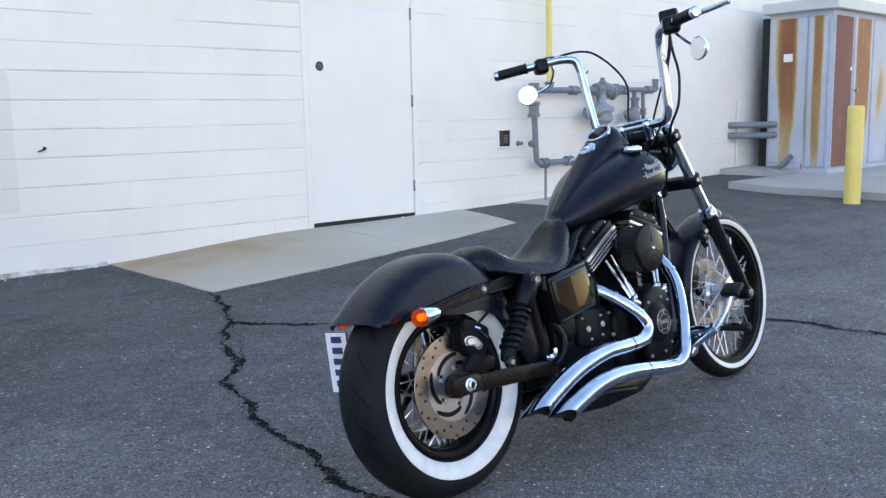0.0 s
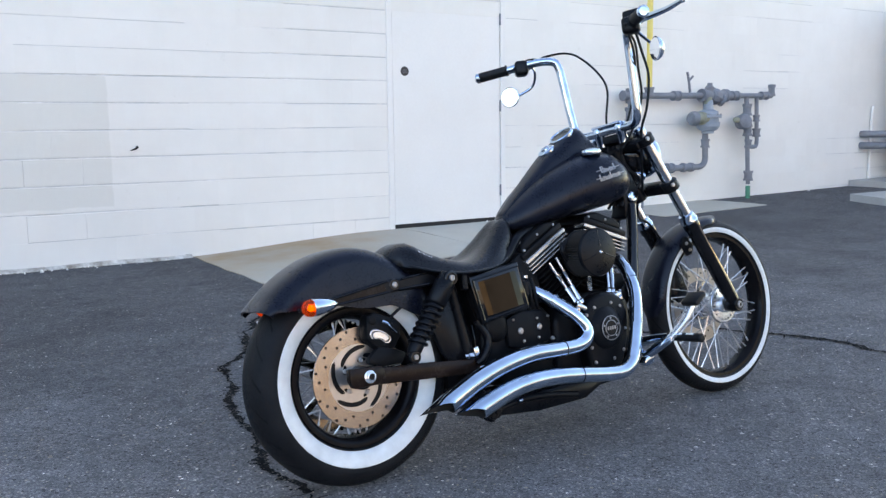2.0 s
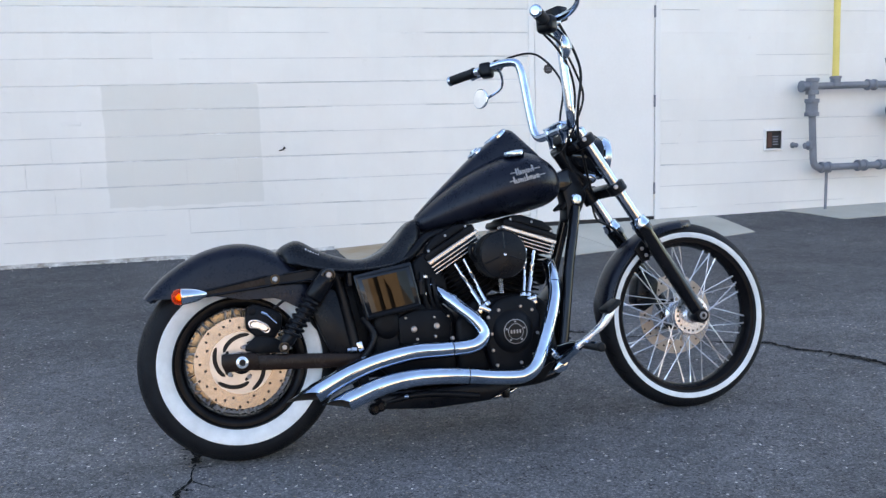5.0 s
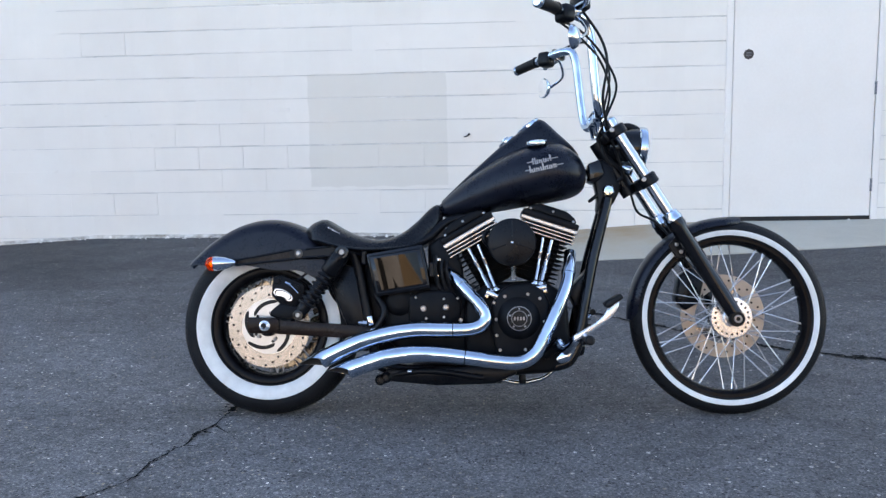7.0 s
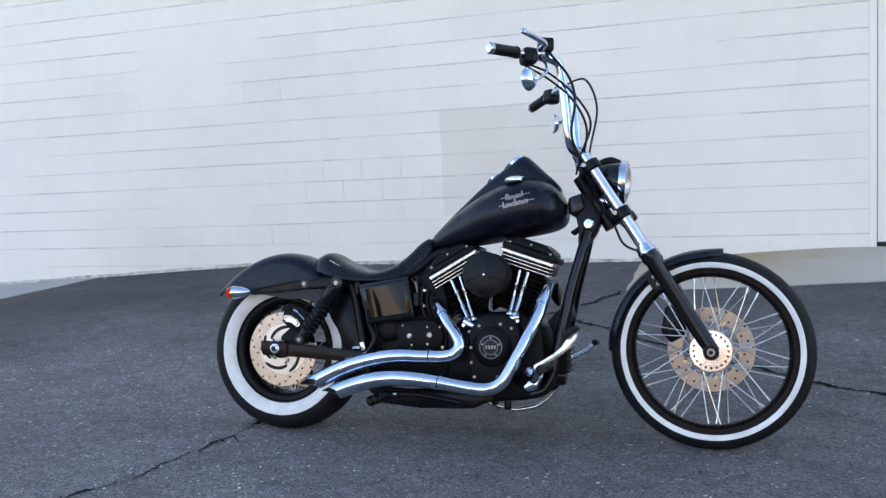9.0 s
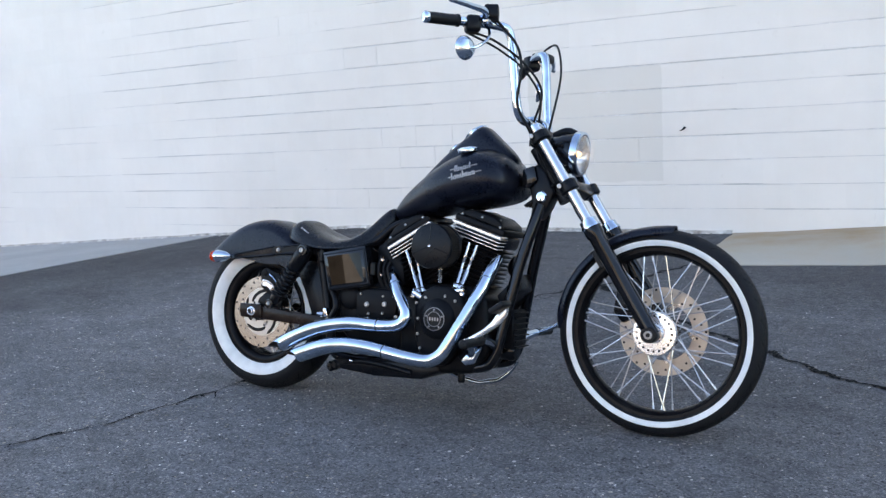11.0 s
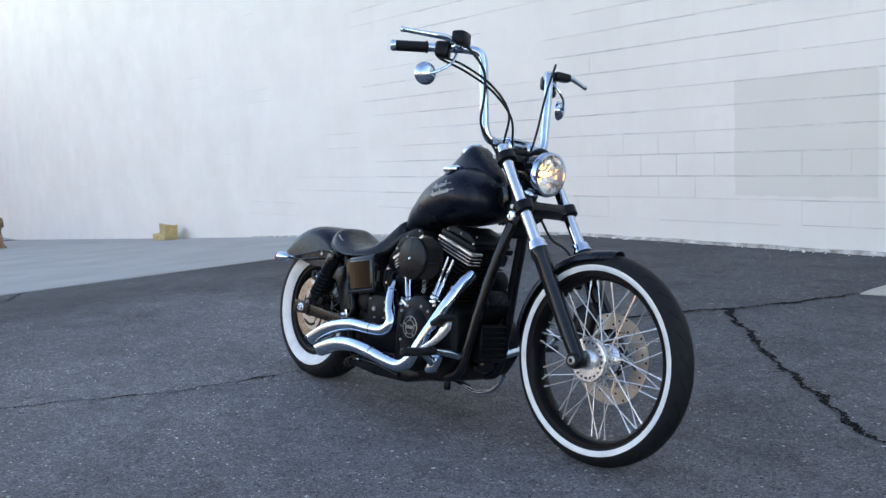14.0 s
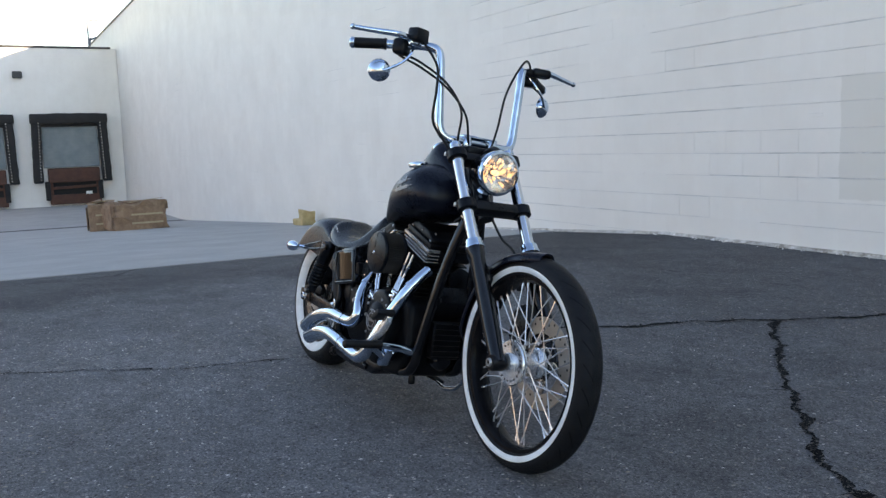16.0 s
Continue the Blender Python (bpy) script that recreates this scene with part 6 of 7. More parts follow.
rings = []
for i in range(41):
    x = 0.612 + (1.133 - 0.612) * (0.5 - 0.5 * math.cos(math.pi * i / 40))
    lo, hi, w = (spline(TANK, x, k) for k in (1, 2, 3))
    mid = lo + (hi - lo) * 0.46
    ring = []
    for k in range(32):
        a = 6.283185 * k / 32
        ca, sa = math.cos(a), math.sin(a)
        y = w * math.copysign(abs(ca) ** (2 / 2.2), ca)
        z = mid + ((hi - mid) if sa > 0 else (mid - lo)) * math.copysign(abs(sa) ** (2 / 2.6), sa)
        ring.append((x, y, z))
    rings.append(ring)
add_rings(bm, rings)
tank = add("fuel_tank", bm, DENIM, label="matt black teardrop fuel tank", angle=60)
CONSOLE = [(0.62, 0.748, 0.022), (0.68, 0.805, 0.03), (0.75, 0.868, 0.037), (0.83, 0.938, 0.046), (0.9, 0.99, 0.053), (0.95, 1.026, 0.056), (0.975, 1.036, 0.055), (0.995, 1.025, 0.053), (1.04, 0.982, 0.047), (1.09, 0.935, 0.035), (1.11, 0.91, 0.02)]
bm = bmesh.new()
rings = []
for i in range(33):
    x = 0.62 + 0.49 * i / 32
    top, w = spline(CONSOLE, x, 1), spline(CONSOLE, x, 2)
    base = spline(TANK, x, 2) - 0.03
    ring = []
    for k in range(17):
        a = math.pi * k / 16
        ca, sa = math.cos(a), math.sin(a)
        ring.append((x, -w * math.copysign(abs(ca) ** 0.55, ca) * (1.25 - 0.25 * sa), base + (top - base) * sa ** 0.4))
    rings.append(ring)
add_rings(bm, rings)
console = add("console", bm, DENIM, tank, "raised matt black dash console", angle=60)
n_up = Vector((-0.57, 0, 0.82)).normalized()
gauge = add("speedometer", lathe((0.934, 0, 1.012), n_up, [(0.046, -0.012), (0.047, 0.003), (0.043, 0.007), (0.039, 0.005), (0.038, 0.002)], 32), CHROME, tank, "round speedometer with a chrome ring")
add("dial", lathe((0.934, 0, 1.012), n_up, [(0.0385, 0.0022), (0.0385, 0.0035), (0, 0.0036)], 32), GLOSS, gauge, "dark dial glass")
add("ignition_cover", lathe((0.856, 0, 0.958), n_up, [(0.032, -0.004), (0.032, 0.004), (0.027, 0.008), (0.016, 0.009), (0.014, 0.014), (0, 0.015)], 28), CHROME, tank, "chrome ignition cover")
for y in (-0.113, 0.113):
    add("fuel_cap", lathe((0.957, y, 0.934), (-0.1, 0.12 * (1 if y > 0 else -1), 1), [(0.036, -0.006), (0.038, 0.003), (0.036, 0.009), (0.028, 0.013), (0.012, 0.0145), (0, 0.0147)], 28), CHROME, tank, "chrome fuel cap")
# emblem on each side: two rows of thin slanted silver strokes, with a dash before and after
def emblem(s):
    strokes = []
    for x0, z0, count, tall, dash0, dash1 in ((0.938, 0.852, 9, (0, 1, 8), 0.02, 0.024), (0.928, 0.824, 13, (0, 6), 0.016, 0.022)):
        gap = 0.0073
        for k in range(count):
            x, h = x0 + gap * k, 0.024 if k in tall else (0.0135, 0.012, 0.0145)[k % 3]
            strokes.append((x, z0 + 0.2 * (x - x0) + h / 2, 0.0042 if k % 2 else 0.0054, h, -9))
            if k % 2 and k < count - 1:
                strokes.append((x + gap / 2, z0 + 0.2 * (x - x0) + (0.0018 if k % 4 == 1 else 0.011), gap * 1.1, 0.0032, -11))
        end = x0 + gap * count
        strokes.append((x0 - dash0 * 0.55, z0 + 0.009, dash0, 0.0034, -11))
        strokes.append((end + dash1 * 0.35, z0 + 0.2 * (end - x0) + 0.01, dash1, 0.0034, -11))
    for x, z, w, h, tilt in strokes:
        y = tank_half(x, z)
        slope = math.degrees(math.atan2(tank_half(x, z + 0.01) - tank_half(x, z - 0.01), 0.02))
        turn = math.degrees(math.atan2(tank_half(x + 0.01, z) - tank_half(x - 0.01, z), 0.02))
        m = Matrix.Translation((x, s * (y + 0.0012), z)) @ Matrix.Rotation(radians(s * turn), 4, "Z") @ Matrix.Rotation(radians(-s * slope), 4, "X") @ Matrix.Rotation(radians(tilt), 4, "Y")
        add("emblem_stroke", boxed((0, 0, 0), (w, 0.0035, h), 0.0008, m), SILVER, tank, smooth=False)


emblem(-1)
emblem(1)

SEAT = [(0.135, 0.655, 0.628, 0.055), (0.16, 0.674, 0.615, 0.095), (0.205, 0.686, 0.6, 0.118), (0.26, 0.655, 0.584, 0.132), (0.33, 0.627, 0.572, 0.142), (0.4, 0.613, 0.57, 0.142), (0.47, 0.631, 0.575, 0.128), (0.53, 0.676, 0.588, 0.108), (0.575, 0.722, 0.61, 0.086), (0.605, 0.738, 0.65, 0.07), (0.622, 0.727, 0.68, 0.05)]
bm = bmesh.new()
rings = []
for i in range(37):
    x = 0.135 + (0.622 - 0.135) * (0.5 - 0.5 * math.cos(math.pi * i / 36))
    top, bot, w = (spline(SEAT, x, k) for k in (1, 2, 3))
    ring = []
    for k in range(25):
        f = -1 + 2 * k / 24
        dish = -0.006 * math.exp(-(f * 2.5) ** 2) * step(x, 0.24, 0.34)
        z = bot + (top - bot) * (1 - abs(f) ** 3.2) ** 0.55 + dish
        ring.append((x, w * f * (1 + 0.04 * (1 - abs(f))), z))
    for k in range(9):
        f = 1 - 2 * (k + 1) / 10
        ring.append((x, w * f * 0.96, bot - 0.012))
    rings.append(ring)
add_rings(bm, rings)
seat = add("seat", bm, LEATHER, label="low black leather solo seat", angle=60)
for s in (-1, 1):
    pts = [(x, s * spline(SEAT, x, 3) * 1.0, spline(SEAT, x, 2) + 0.004) for x in (0.145, 0.2, 0.26, 0.33, 0.4, 0.47, 0.53, 0.58, 0.61)]
    add("piping", tube(pts, 0.0045, 8, n=4), LEATHER, seat, "stitched edge welt")
def seat_top(x, f):
    """Height of the seat at a share f of its half width."""
    lo, hi = spline(SEAT, x, 2), spline(SEAT, x, 1)
    return lo + (hi - lo) * (1 - abs(f) ** 3.2) ** 0.55


for k, w in enumerate((0.006, 0.004, 0.008, 0.006, 0.004, 0.005)):
    x, f = 0.224 + 0.0075 * k, 0.8
    half = spline(SEAT, x, 3)
    lean = math.atan2(seat_top(x, f - 0.05) - seat_top(x, f + 0.05), 0.1 * half)
    fall = math.atan2(seat_top(x + 0.01, f) - seat_top(x - 0.01, f), 0.02)
    m = Matrix.Translation((x, -half * f, seat_top(x, f) + 0.0004)) @ Matrix.Rotation(lean, 4, "X") @ Matrix.Rotation(-fall, 4, "Y")
    add("seat_tag", boxed((0, 0, 0), (w * 0.7, 0.0065 if k in (0, 2) else 0.0042, 0.0014), 0.0004, m), PLATE_WHITE, seat, "small pale stitched mark", smooth=False)

# ---- rear fender ----
SIDE[0] = 0.017
FTOP = [(-0.285, 0.535), (-0.262, 0.562), (-0.235, 0.588), (-0.195, 0.619), (-0.145, 0.649), (-0.09, 0.673), (-0.02, 0.688), (0.05, 0.685), (0.12, 0.661), (0.18, 0.622), (0.23, 0.575), (0.265, 0.52), (0.285, 0.46)]
bm = bmesh.new()
rings = []
n_f = 40
for i in range(n_f + 1):
    s = (len(FTOP) - 1) * i / n_f
    j = min(int(s), len(FTOP) - 2)
    P = smooth_path([(x, 0, z) for x, z in FTOP[max(0, j - 1):j + 3]], 1)
    f = s - j
    a = [Vector((x, 0, z)) for x, z in (FTOP[max(0, j - 1)], FTOP[j], FTOP[j + 1], FTOP[min(len(FTOP) - 1, j + 2)])]
    q = 0.5 * (2 * a[1] + (a[2] - a[0]) * f + (2 * a[0] - 5 * a[1] + 4 * a[2] - a[3]) * f * f + (3 * a[1] - a[0] - 3 * a[2] + a[3]) * f ** 3)
    c = Vector((R_C[0] + 0.005, 0, R_C[2]))
    rad = (q - c)
    r = rad.length
    rad.normalize()
    low = 0.526 - 0.021 * step(q.x, -0.12, 0.06) - 0.05 * step(q.x, 0.12, 0.28)
    lip = min(0.2, max(0.03, (q.z - low) / max(rad.z, 0.35)))
    w = 0.114 * min(1.0, 0.93 + 0.07 * i / 3)
    outer, inner = [], []
    for k in range(25):
        ang = math.pi * k / 24
        y = -math.copysign(abs(math.cos(ang)) ** 0.62, math.cos(ang)) * w
        top = math.sin(ang) ** 0.85
        rr = r - min(lip, 0.06) * (1 - top)
        o = c + rad * rr + Vector((0, y, 0))
        n_in = c + rad * (rr - 0.004) + Vector((0, y * 0.962, 0))
        if k in (0, 24) and o.z > low:
            o.z = n_in.z = low
        outer.append(o)
        inner.append(n_in)
    rings.append(outer + inner[::-1])
add_rings(bm, rings)
fender = add("rear_fender", bm, DENIM, label="matt black rear fender", angle=50)
for s in (-1, 1):
    st = add("fender_strut", prism([(-0.19, 0.53), (-0.115, 0.545), (0.1, 0.578), (0.135, 0.576), (0.2, 0.585), (0.3, 0.59), (0.315, 0.56), (0.28, 0.545), (0.12, 0.543), (-0.11, 0.522), (-0.19, 0.52)], s * 0.114, s * 0.127, 0.004, 1), SATIN, label="black fender strut")
    for edge in ([(-0.112, 0.541), (-0.02, 0.556), (0.095, 0.576)], [(-0.105, 0.5245), (0.0, 0.5345), (0.1, 0.5445)], [(0.145, 0.577), (0.2, 0.5835), (0.27, 0.588)], [(0.135, 0.5485), (0.2, 0.552), (0.27, 0.5535)]):
        add("strut_edge", tube([(x, s * 0.1275, z) for x, z in edge], 0.0036, 8), GLOSS, st, "rolled gloss black edge")
    add("strut_recess", prism([(-0.1, 0.537), (0.085, 0.569), (0.09, 0.549), (-0.095, 0.5305)], s * 0.125, s * 0.1278, 0.0006, 1), SWING, st, "long black recess inlay with a brown reflection in its colour", smooth=False)
    add("strut_boss", lathe((0.119, s * 0.12, 0.563), (0, s, 0), [(0.0175, 0), (0.0175, 0.006), (0.015, 0.0085), (0, 0.0085)], 20), GLOSS, st)
    add("strut_bolt", lathe((0.119, s * 0.125, 0.563), (0, s, 0), [(0.009, 0), (0.009, 0.006), (0.006, 0.009), (0, 0.0092)], 14), BOLT, st, "small steel bolt")
    # signal lamp
    base = Vector((-0.105, s * 0.168, 0.533))
    sg = add("turn_signal", lathe(base, (-1, 0, -0.04), [(0.005, -0.012), (0.013, 0.0), (0.02, 0.018), (0.0245, 0.045), (0.0255, 0.062), (0.0235, 0.064)], 24), CHROME, label="chrome bullet turn signal")
    add("signal_lens", lathe(base, (-1, 0, -0.04), [(0.024, 0.062), (0.0245, 0.07), (0.021, 0.083), (0.011, 0.091), (0, 0.0925)], 24), AMBER, sg, "amber signal lens")
    add("signal_bulb", lathe(base, (-1, 0, -0.04), [(0.006, 0.063), (0.008, 0.07), (0.0, 0.078)], 10), AMBER_BULB, sg, "lit amber bulb")
    add("signal_stem", tube([(-0.11, s * 0.115, 0.532), (-0.12, s * 0.16, 0.533)], 0.009, 10, curve=False), CHROME, sg)
    # shock absorber
    a, b = Vector((0.281, s * 0.165, 0.564)), Vector((0.128, s * 0.165, 0.35))
    ax = (b - a).normalized()
    sh = add("shock_absorber", lathe(a, ax, [(0.016, -0.016), (0.024, -0.012), (0.03, 0.012), (0.031, 0.02), (0.031, 0.085), (0.027, 0.09), (0.0215, 0.092), (0.0215, 0.22), (0.022, 0.225), (0.022, 0.24), (0.016, 0.262)], 20), SATIN, label="black shock absorber")
    coil = []
    x, y = frame_along(ax)
    for k in range(0, 7 * 12 + 1):
        f = k / 84
        coil.append(a + ax * (0.09 + 0.135 * f) + (x * math.cos(k * 0.5236) + y * math.sin(k * 0.5236)) * 0.0265)
    add("spring", tube(coil, 0.0055, 8, curve=False), SATIN, sh, "black coil spring")
    for q, rr in ((a, 0.02), (b, 0.016)):
        add("shock_washer", lathe(q + Vector((0, s * 0.012, 0)), (0, s, 0), [(rr * 1.15, 0), (rr * 1.15, 0.012), (rr, 0.015), (rr * 0.8, 0.0152), (rr * 0.72, 0.012), (rr * 0.5, 0.012)], 18), GLOSS, sh)
        add("shock_bolt", lathe(q + Vector((0, s * 0.024, 0)), (0, s, 0), [(rr * 0.48, 0), (rr * 0.48, 0.006), (rr * 0.4, 0.008), (rr * 0.22, 0.008), (rr * 0.2, 0.005), (0, 0.005)], 14), BOLT, sh, "steel socket bolt")
    # swingarm leg
    sw = add("swingarm", prism([(0.03, 0.332), (0.2, 0.32), (0.36, 0.307), (0.4, 0.304), (0.4, 0.256), (0.34, 0.262), (0.03, 0.283)], s * 0.112, s * 0.133, 0.004, 2), SWING, label="black flat swingarm with a brown reflection in its colour")
    add("axle_plate", prism([(-0.061, 0.342), (0.038, 0.339), (0.051, 0.33), (0.051, 0.285), (-0.053, 0.285), (-0.063, 0.308)], s * 0.112, s * 0.139, 0.004, 2), SWING, sw, "black axle end plate with a brown reflection in its colour")
    add("axle_nut", lathe((0.0, s * 0.137, 0.312), (0, s, 0), [(0.019, 0), (0.019, 0.004), (0.0145, 0.006), (0.0145, 0.014), (0.0105, 0.016), (0.0085, 0.012), (0, 0.012)], 16), ALUMINIUM, label="bright steel axle nut")

for s in (-1, 1):
    add("nut_socket", lathe((0.0, s * 0.149, 0.312), (0, s, 0), [(0.0085, 0), (0.0085, 0.0012), (0, 0.0014)], 12), SATIN, label="dark axle socket")

# rear caliper
cal = add("rear_caliper", prism([(0.02, 0.452), (0.026, 0.482), (0.05, 0.49), (0.105, 0.469), (0.136, 0.45), (0.132, 0.41), (0.106, 0.375), (0.06, 0.376), (0.042, 0.392), (0.018, 0.414)], -0.112, -0.06, 0.007, 2), CRINKLE, label="black rear brake caliper")
add("caliper_lug", prism([(0.05, 0.39), (0.105, 0.378), (0.14, 0.36), (0.125, 0.33), (0.06, 0.33), (0.012, 0.345), (0.016, 0.362)], -0.118, -0.096, 0.005, 2), CRINKLE, cal, "black caliper bracket")
rim = [(0.026, 0.428), (0.03, 0.438), (0.039, 0.442), (0.055, 0.44), (0.07, 0.433), (0.083, 0.425), (0.092, 0.416), (0.096, 0.404), (0.087, 0.395), (0.075, 0.397), (0.066, 0.405), (0.057, 0.411), (0.032, 0.415)]
add("caliper_badge", prism(rim, -0.1165, -0.111, 0.0016, 2), ALUMINIUM, cal, "bean-shaped polished caliper badge", smooth=False)
add("badge_groove", prism([(0.061 + (x - 0.061) * 0.86, 0.4195 + (z - 0.4195) * 0.8) for x, z in rim], -0.1172, -0.1155, 0.0003, 1), SATIN, cal, smooth=False)
add("badge_face", prism([(0.061 + (x - 0.061) * 0.76, 0.4195 + (z - 0.4195) * 0.66) for x, z in rim], -0.1182, -0.1165, 0.0006, 1), ALUMINIUM, cal, smooth=False)
for x, z in ((0.108, 0.44), (0.04, 0.468)):
    add("caliper_pin", lathe((x, -0.108, z), (0, -1, 0), [(0.013, 0), (0.013, 0.008), (0.008, 0.01), (0, 0.008)], 12), CRINKLE, cal)
add("bleed_screw", tube([(0.07, -0.116, 0.462), (0.088, -0.118, 0.453)], 0.0055, 8, curve=False), CHROME, cal, "chrome bleed screw")
add("bleed_stem", tube([(0.086, -0.117, 0.454), (0.115, -0.119, 0.424)], 0.0026, 8, curve=False), CHROME, cal)
add("caliper_hose", tube([(0.11, -0.1, 0.47), (0.16, -0.11, 0.5), (0.2, -0.1, 0.48), (0.24, -0.09, 0.4), (0.3, -0.085, 0.36)], 0.0045, 8), GRIP_RUBBER, cal)
SIDE[0] = 0.0
# side-mounted number plate with plain bars
pl = add("number_plate", boxed((-0.15, 0.265, 0.4), (0.003, 0.1, 0.18), 0.001), PLATE_WHITE, label="white number plate mounted upright at the side", smooth=False)
for k in range(5):
    add("plate_bar", boxed((-0.1525, 0.262, 0.47 - 0.033 * k), (0.002, 0.05, 0.019), 0.0005), PLATE_INK, pl, smooth=False)
add("plate_frame", boxed((-0.147, 0.265, 0.4), (0.004, 0.104, 0.184), 0.001), SATIN, pl, smooth=False)
add("plate_bracket", tube([(0, 0.14, 0.312), (-0.05, 0.19, 0.34), (-0.142, 0.23, 0.38)], 0.009, 8), SATIN, pl)

# ---- frame ----
for s in (-1, 1):
    add("down_tube", tube([(1.208, s * 0.03, 0.745), (1.182, s * 0.05, 0.65), (1.15, s * 0.066, 0.535), (1.12, s * 0.082, 0.4), (1.093, s * 0.093, 0.27), (1.074, s * 0.097, 0.205), (1.02, s * 0.1, 0.165), (0.8, s * 0.1, 0.15), (0.45, s * 0.1, 0.155), (0.385, s * 0.1, 0.2)], 0.02, 14, n=6), GLOSS, label="black frame down tube")
    add("seat_tube", tube([(0.385, s * 0.1, 0.19), (0.36, s * 0.095, 0.34), (0.33, s * 0.095, 0.5), (0.31, s * 0.1, 0.565)], 0.0185, 12), SATIN)
    add("seat_rail", tube([(0.28, s * 0.105, 0.566), (0.4, s * 0.1, 0.572), (0.55, s * 0.085, 0.6), (0.64, s * 0.06, 0.668), (0.75, s * 0.04, 0.7)], 0.016, 12), SATIN)
    add("side_cover", prism([(0.205, 0.5), (0.27, 0.525), (0.34, 0.51), (0.372, 0.3), (0.355, 0.27), (0.3, 0.275), (0.27, 0.34)], s * 0.075, s * 0.1, 0.01), SATIN, label="black side cover")
add("cross_plate", boxed((0.33, 0, 0.4), (0.03, 0.16, 0.24), 0.006), SATIN)
add("battery_tray", prism([(0.3, 0.215), (0.305, 0.56), (0.46, 0.57), (0.47, 0.215)], -0.062, 0.09, 0.012, 2), CRINKLE, label="black battery tray")
add("tray_strap", prism([(0.4, 0.43), (0.415, 0.43), (0.432, 0.25), (0.417, 0.25)], -0.076, -0.058, 0.003, 1), GLOSS)
for x, z in ((0.345, 0.4), (0.335, 0.47), (0.408, 0.4)):
    add("tray_bolt", lathe((x, -0.062, z), (0, -1, 0), [(0.006, 0), (0.006, 0.005), (0.003, 0.006), (0, 0.006)], 10), SATIN)
reg = add("voltage_regulator", boxed((1.11, 0, 0.3), (0.04, 0.12, 0.14), 0.006), CRINKLE, label="black finned voltage regulator")
for k in range(7):
    add("regulator_fin", boxed((1.134, 0, 0.24 + 0.02 * k), (0.014, 0.116, 0.005), 0.001), CRINKLE, reg, smooth=False)
add("front_engine_mount", prism([(1.06, 0.42), (1.14, 0.5), (1.15, 0.44), (1.09, 0.36)], -0.06, 0.06, 0.006), SATIN)
add("horn", lathe((1.09, 0.05, 0.52), (1, 0, 0), [(0.02, -0.03), (0.045, -0.01), (0.047, 0.0), (0.03, 0.004)], 20), SATIN)

# battery cover
bb = [(0.361, 0.557), (0.556, 0.589), (0.584, 0.436), (0.394, 0.408)]
bp = [(0.372, 0.547), (0.55, 0.574), (0.575, 0.447), (0.401, 0.42)]
bat = add("battery_cover", prism(bb, -0.15, -0.05, 0.006, 2), GLOSS, label="gloss black battery side cover")
add("cover_rim", prism(bp, -0.1545, -0.148, 0.003, 2), GLOSS, bat, "raised gloss black rim")
mid = (sum(p[0] for p in bp) / 4, sum(p[1] for p in bp) / 4)
bm = bmesh.new()
rows = []
for k in range(5):
    v = k / 4
    row = []
    for i in range(17):
        u = i / 16
        x = (bp[3][0] * (1 - u) + bp[2][0] * u) * (1 - v) + (bp[0][0] * (1 - u) + bp[1][0] * u) * v
        z = (bp[3][1] * (1 - u) + bp[2][1] * u) * (1 - v) + (bp[0][1] * (1 - u) + bp[1][1] * u) * v
        bulge = 0.007 * (1 - (2 * u - 1) ** 2)
        row.append((mid[0] + (x - mid[0]) * 0.9, -0.1535 - bulge, mid[1] + (z - mid[1]) * 0.85))
    rows.append(row)
add_rings(bm, rows, False, False)
g = bmesh.ops.extrude_face_region(bm, geom=list(bm.faces))
bmesh.ops.translate(bm, vec=(0, 0.006, 0), verts=[e for e in g["geom"] if isinstance(e, bmesh.types.BMVert)])
for a, b in ((0, 1), (1, 2), (2, 3), (3, 0)):
    add("cover_bead", tube([(bp[a][0], -0.1515, bp[a][1]), (bp[b][0], -0.1515, bp[b][1])], 0.0035, 8, curve=False), GLOSS, bat, "gloss black bead")
add("cover_panel", bm, BLACK_CHROME, bat, "mirror-like black chrome panel, slightly bowed")
for x, z in ((0.352, 0.545), (0.586, 0.5)):
    add("cover_clip", boxed((x, -0.13, z), (0.02, 0.03, 0.05), 0.005), SATIN, bat, smooth=False)
# dark tank, hoses and brackets between the battery and the cylinders
add("oil_tank", prism([(0.575, 0.44), (0.57, 0.585), (0.62, 0.62), (0.665, 0.6), (0.69, 0.52), (0.7, 0.44)], -0.09, 0.11, 0.015, 2), CRINKLE, label="black oil tank behind the rear cylinder")
add("frame_gusset", prism([(0.585, 0.585), (0.6, 0.645), (0.66, 0.68), (0.68, 0.65), (0.63, 0.6)], -0.07, -0.05, 0.004, 1), SATIN)
for k, (dx, r) in enumerate(((0.0, 0.008), (0.022, 0.006), (0.04, 0.0065))):
    add("oil_hose", tube([(0.6 + dx, -0.1, 0.55 - 0.012 * k), (0.597 + dx, -0.115, 0.5), (0.605 + dx, -0.11, 0.455), (0.62 + dx, -0.1, 0.42)], r, 8), GRIP_RUBBER, label="black oil hose")
for x, z in ((0.611, 0.535), (0.603, 0.478)):
    add("hose_clamp", lathe((x, -0.108, z), (0.1, 0, 1), [(0.0095, -0.005), (0.0105, -0.004), (0.0105, 0.004), (0.0095, 0.005)], 12), BRUSHED, label="steel hose clamp")
add("oil_line", tube([(0.39, -0.12, 0.42), (0.42, -0.13, 0.36), (0.4, -0.13, 0.31), (0.38, -0.12, 0.29)], 0.012, 10), SATIN)
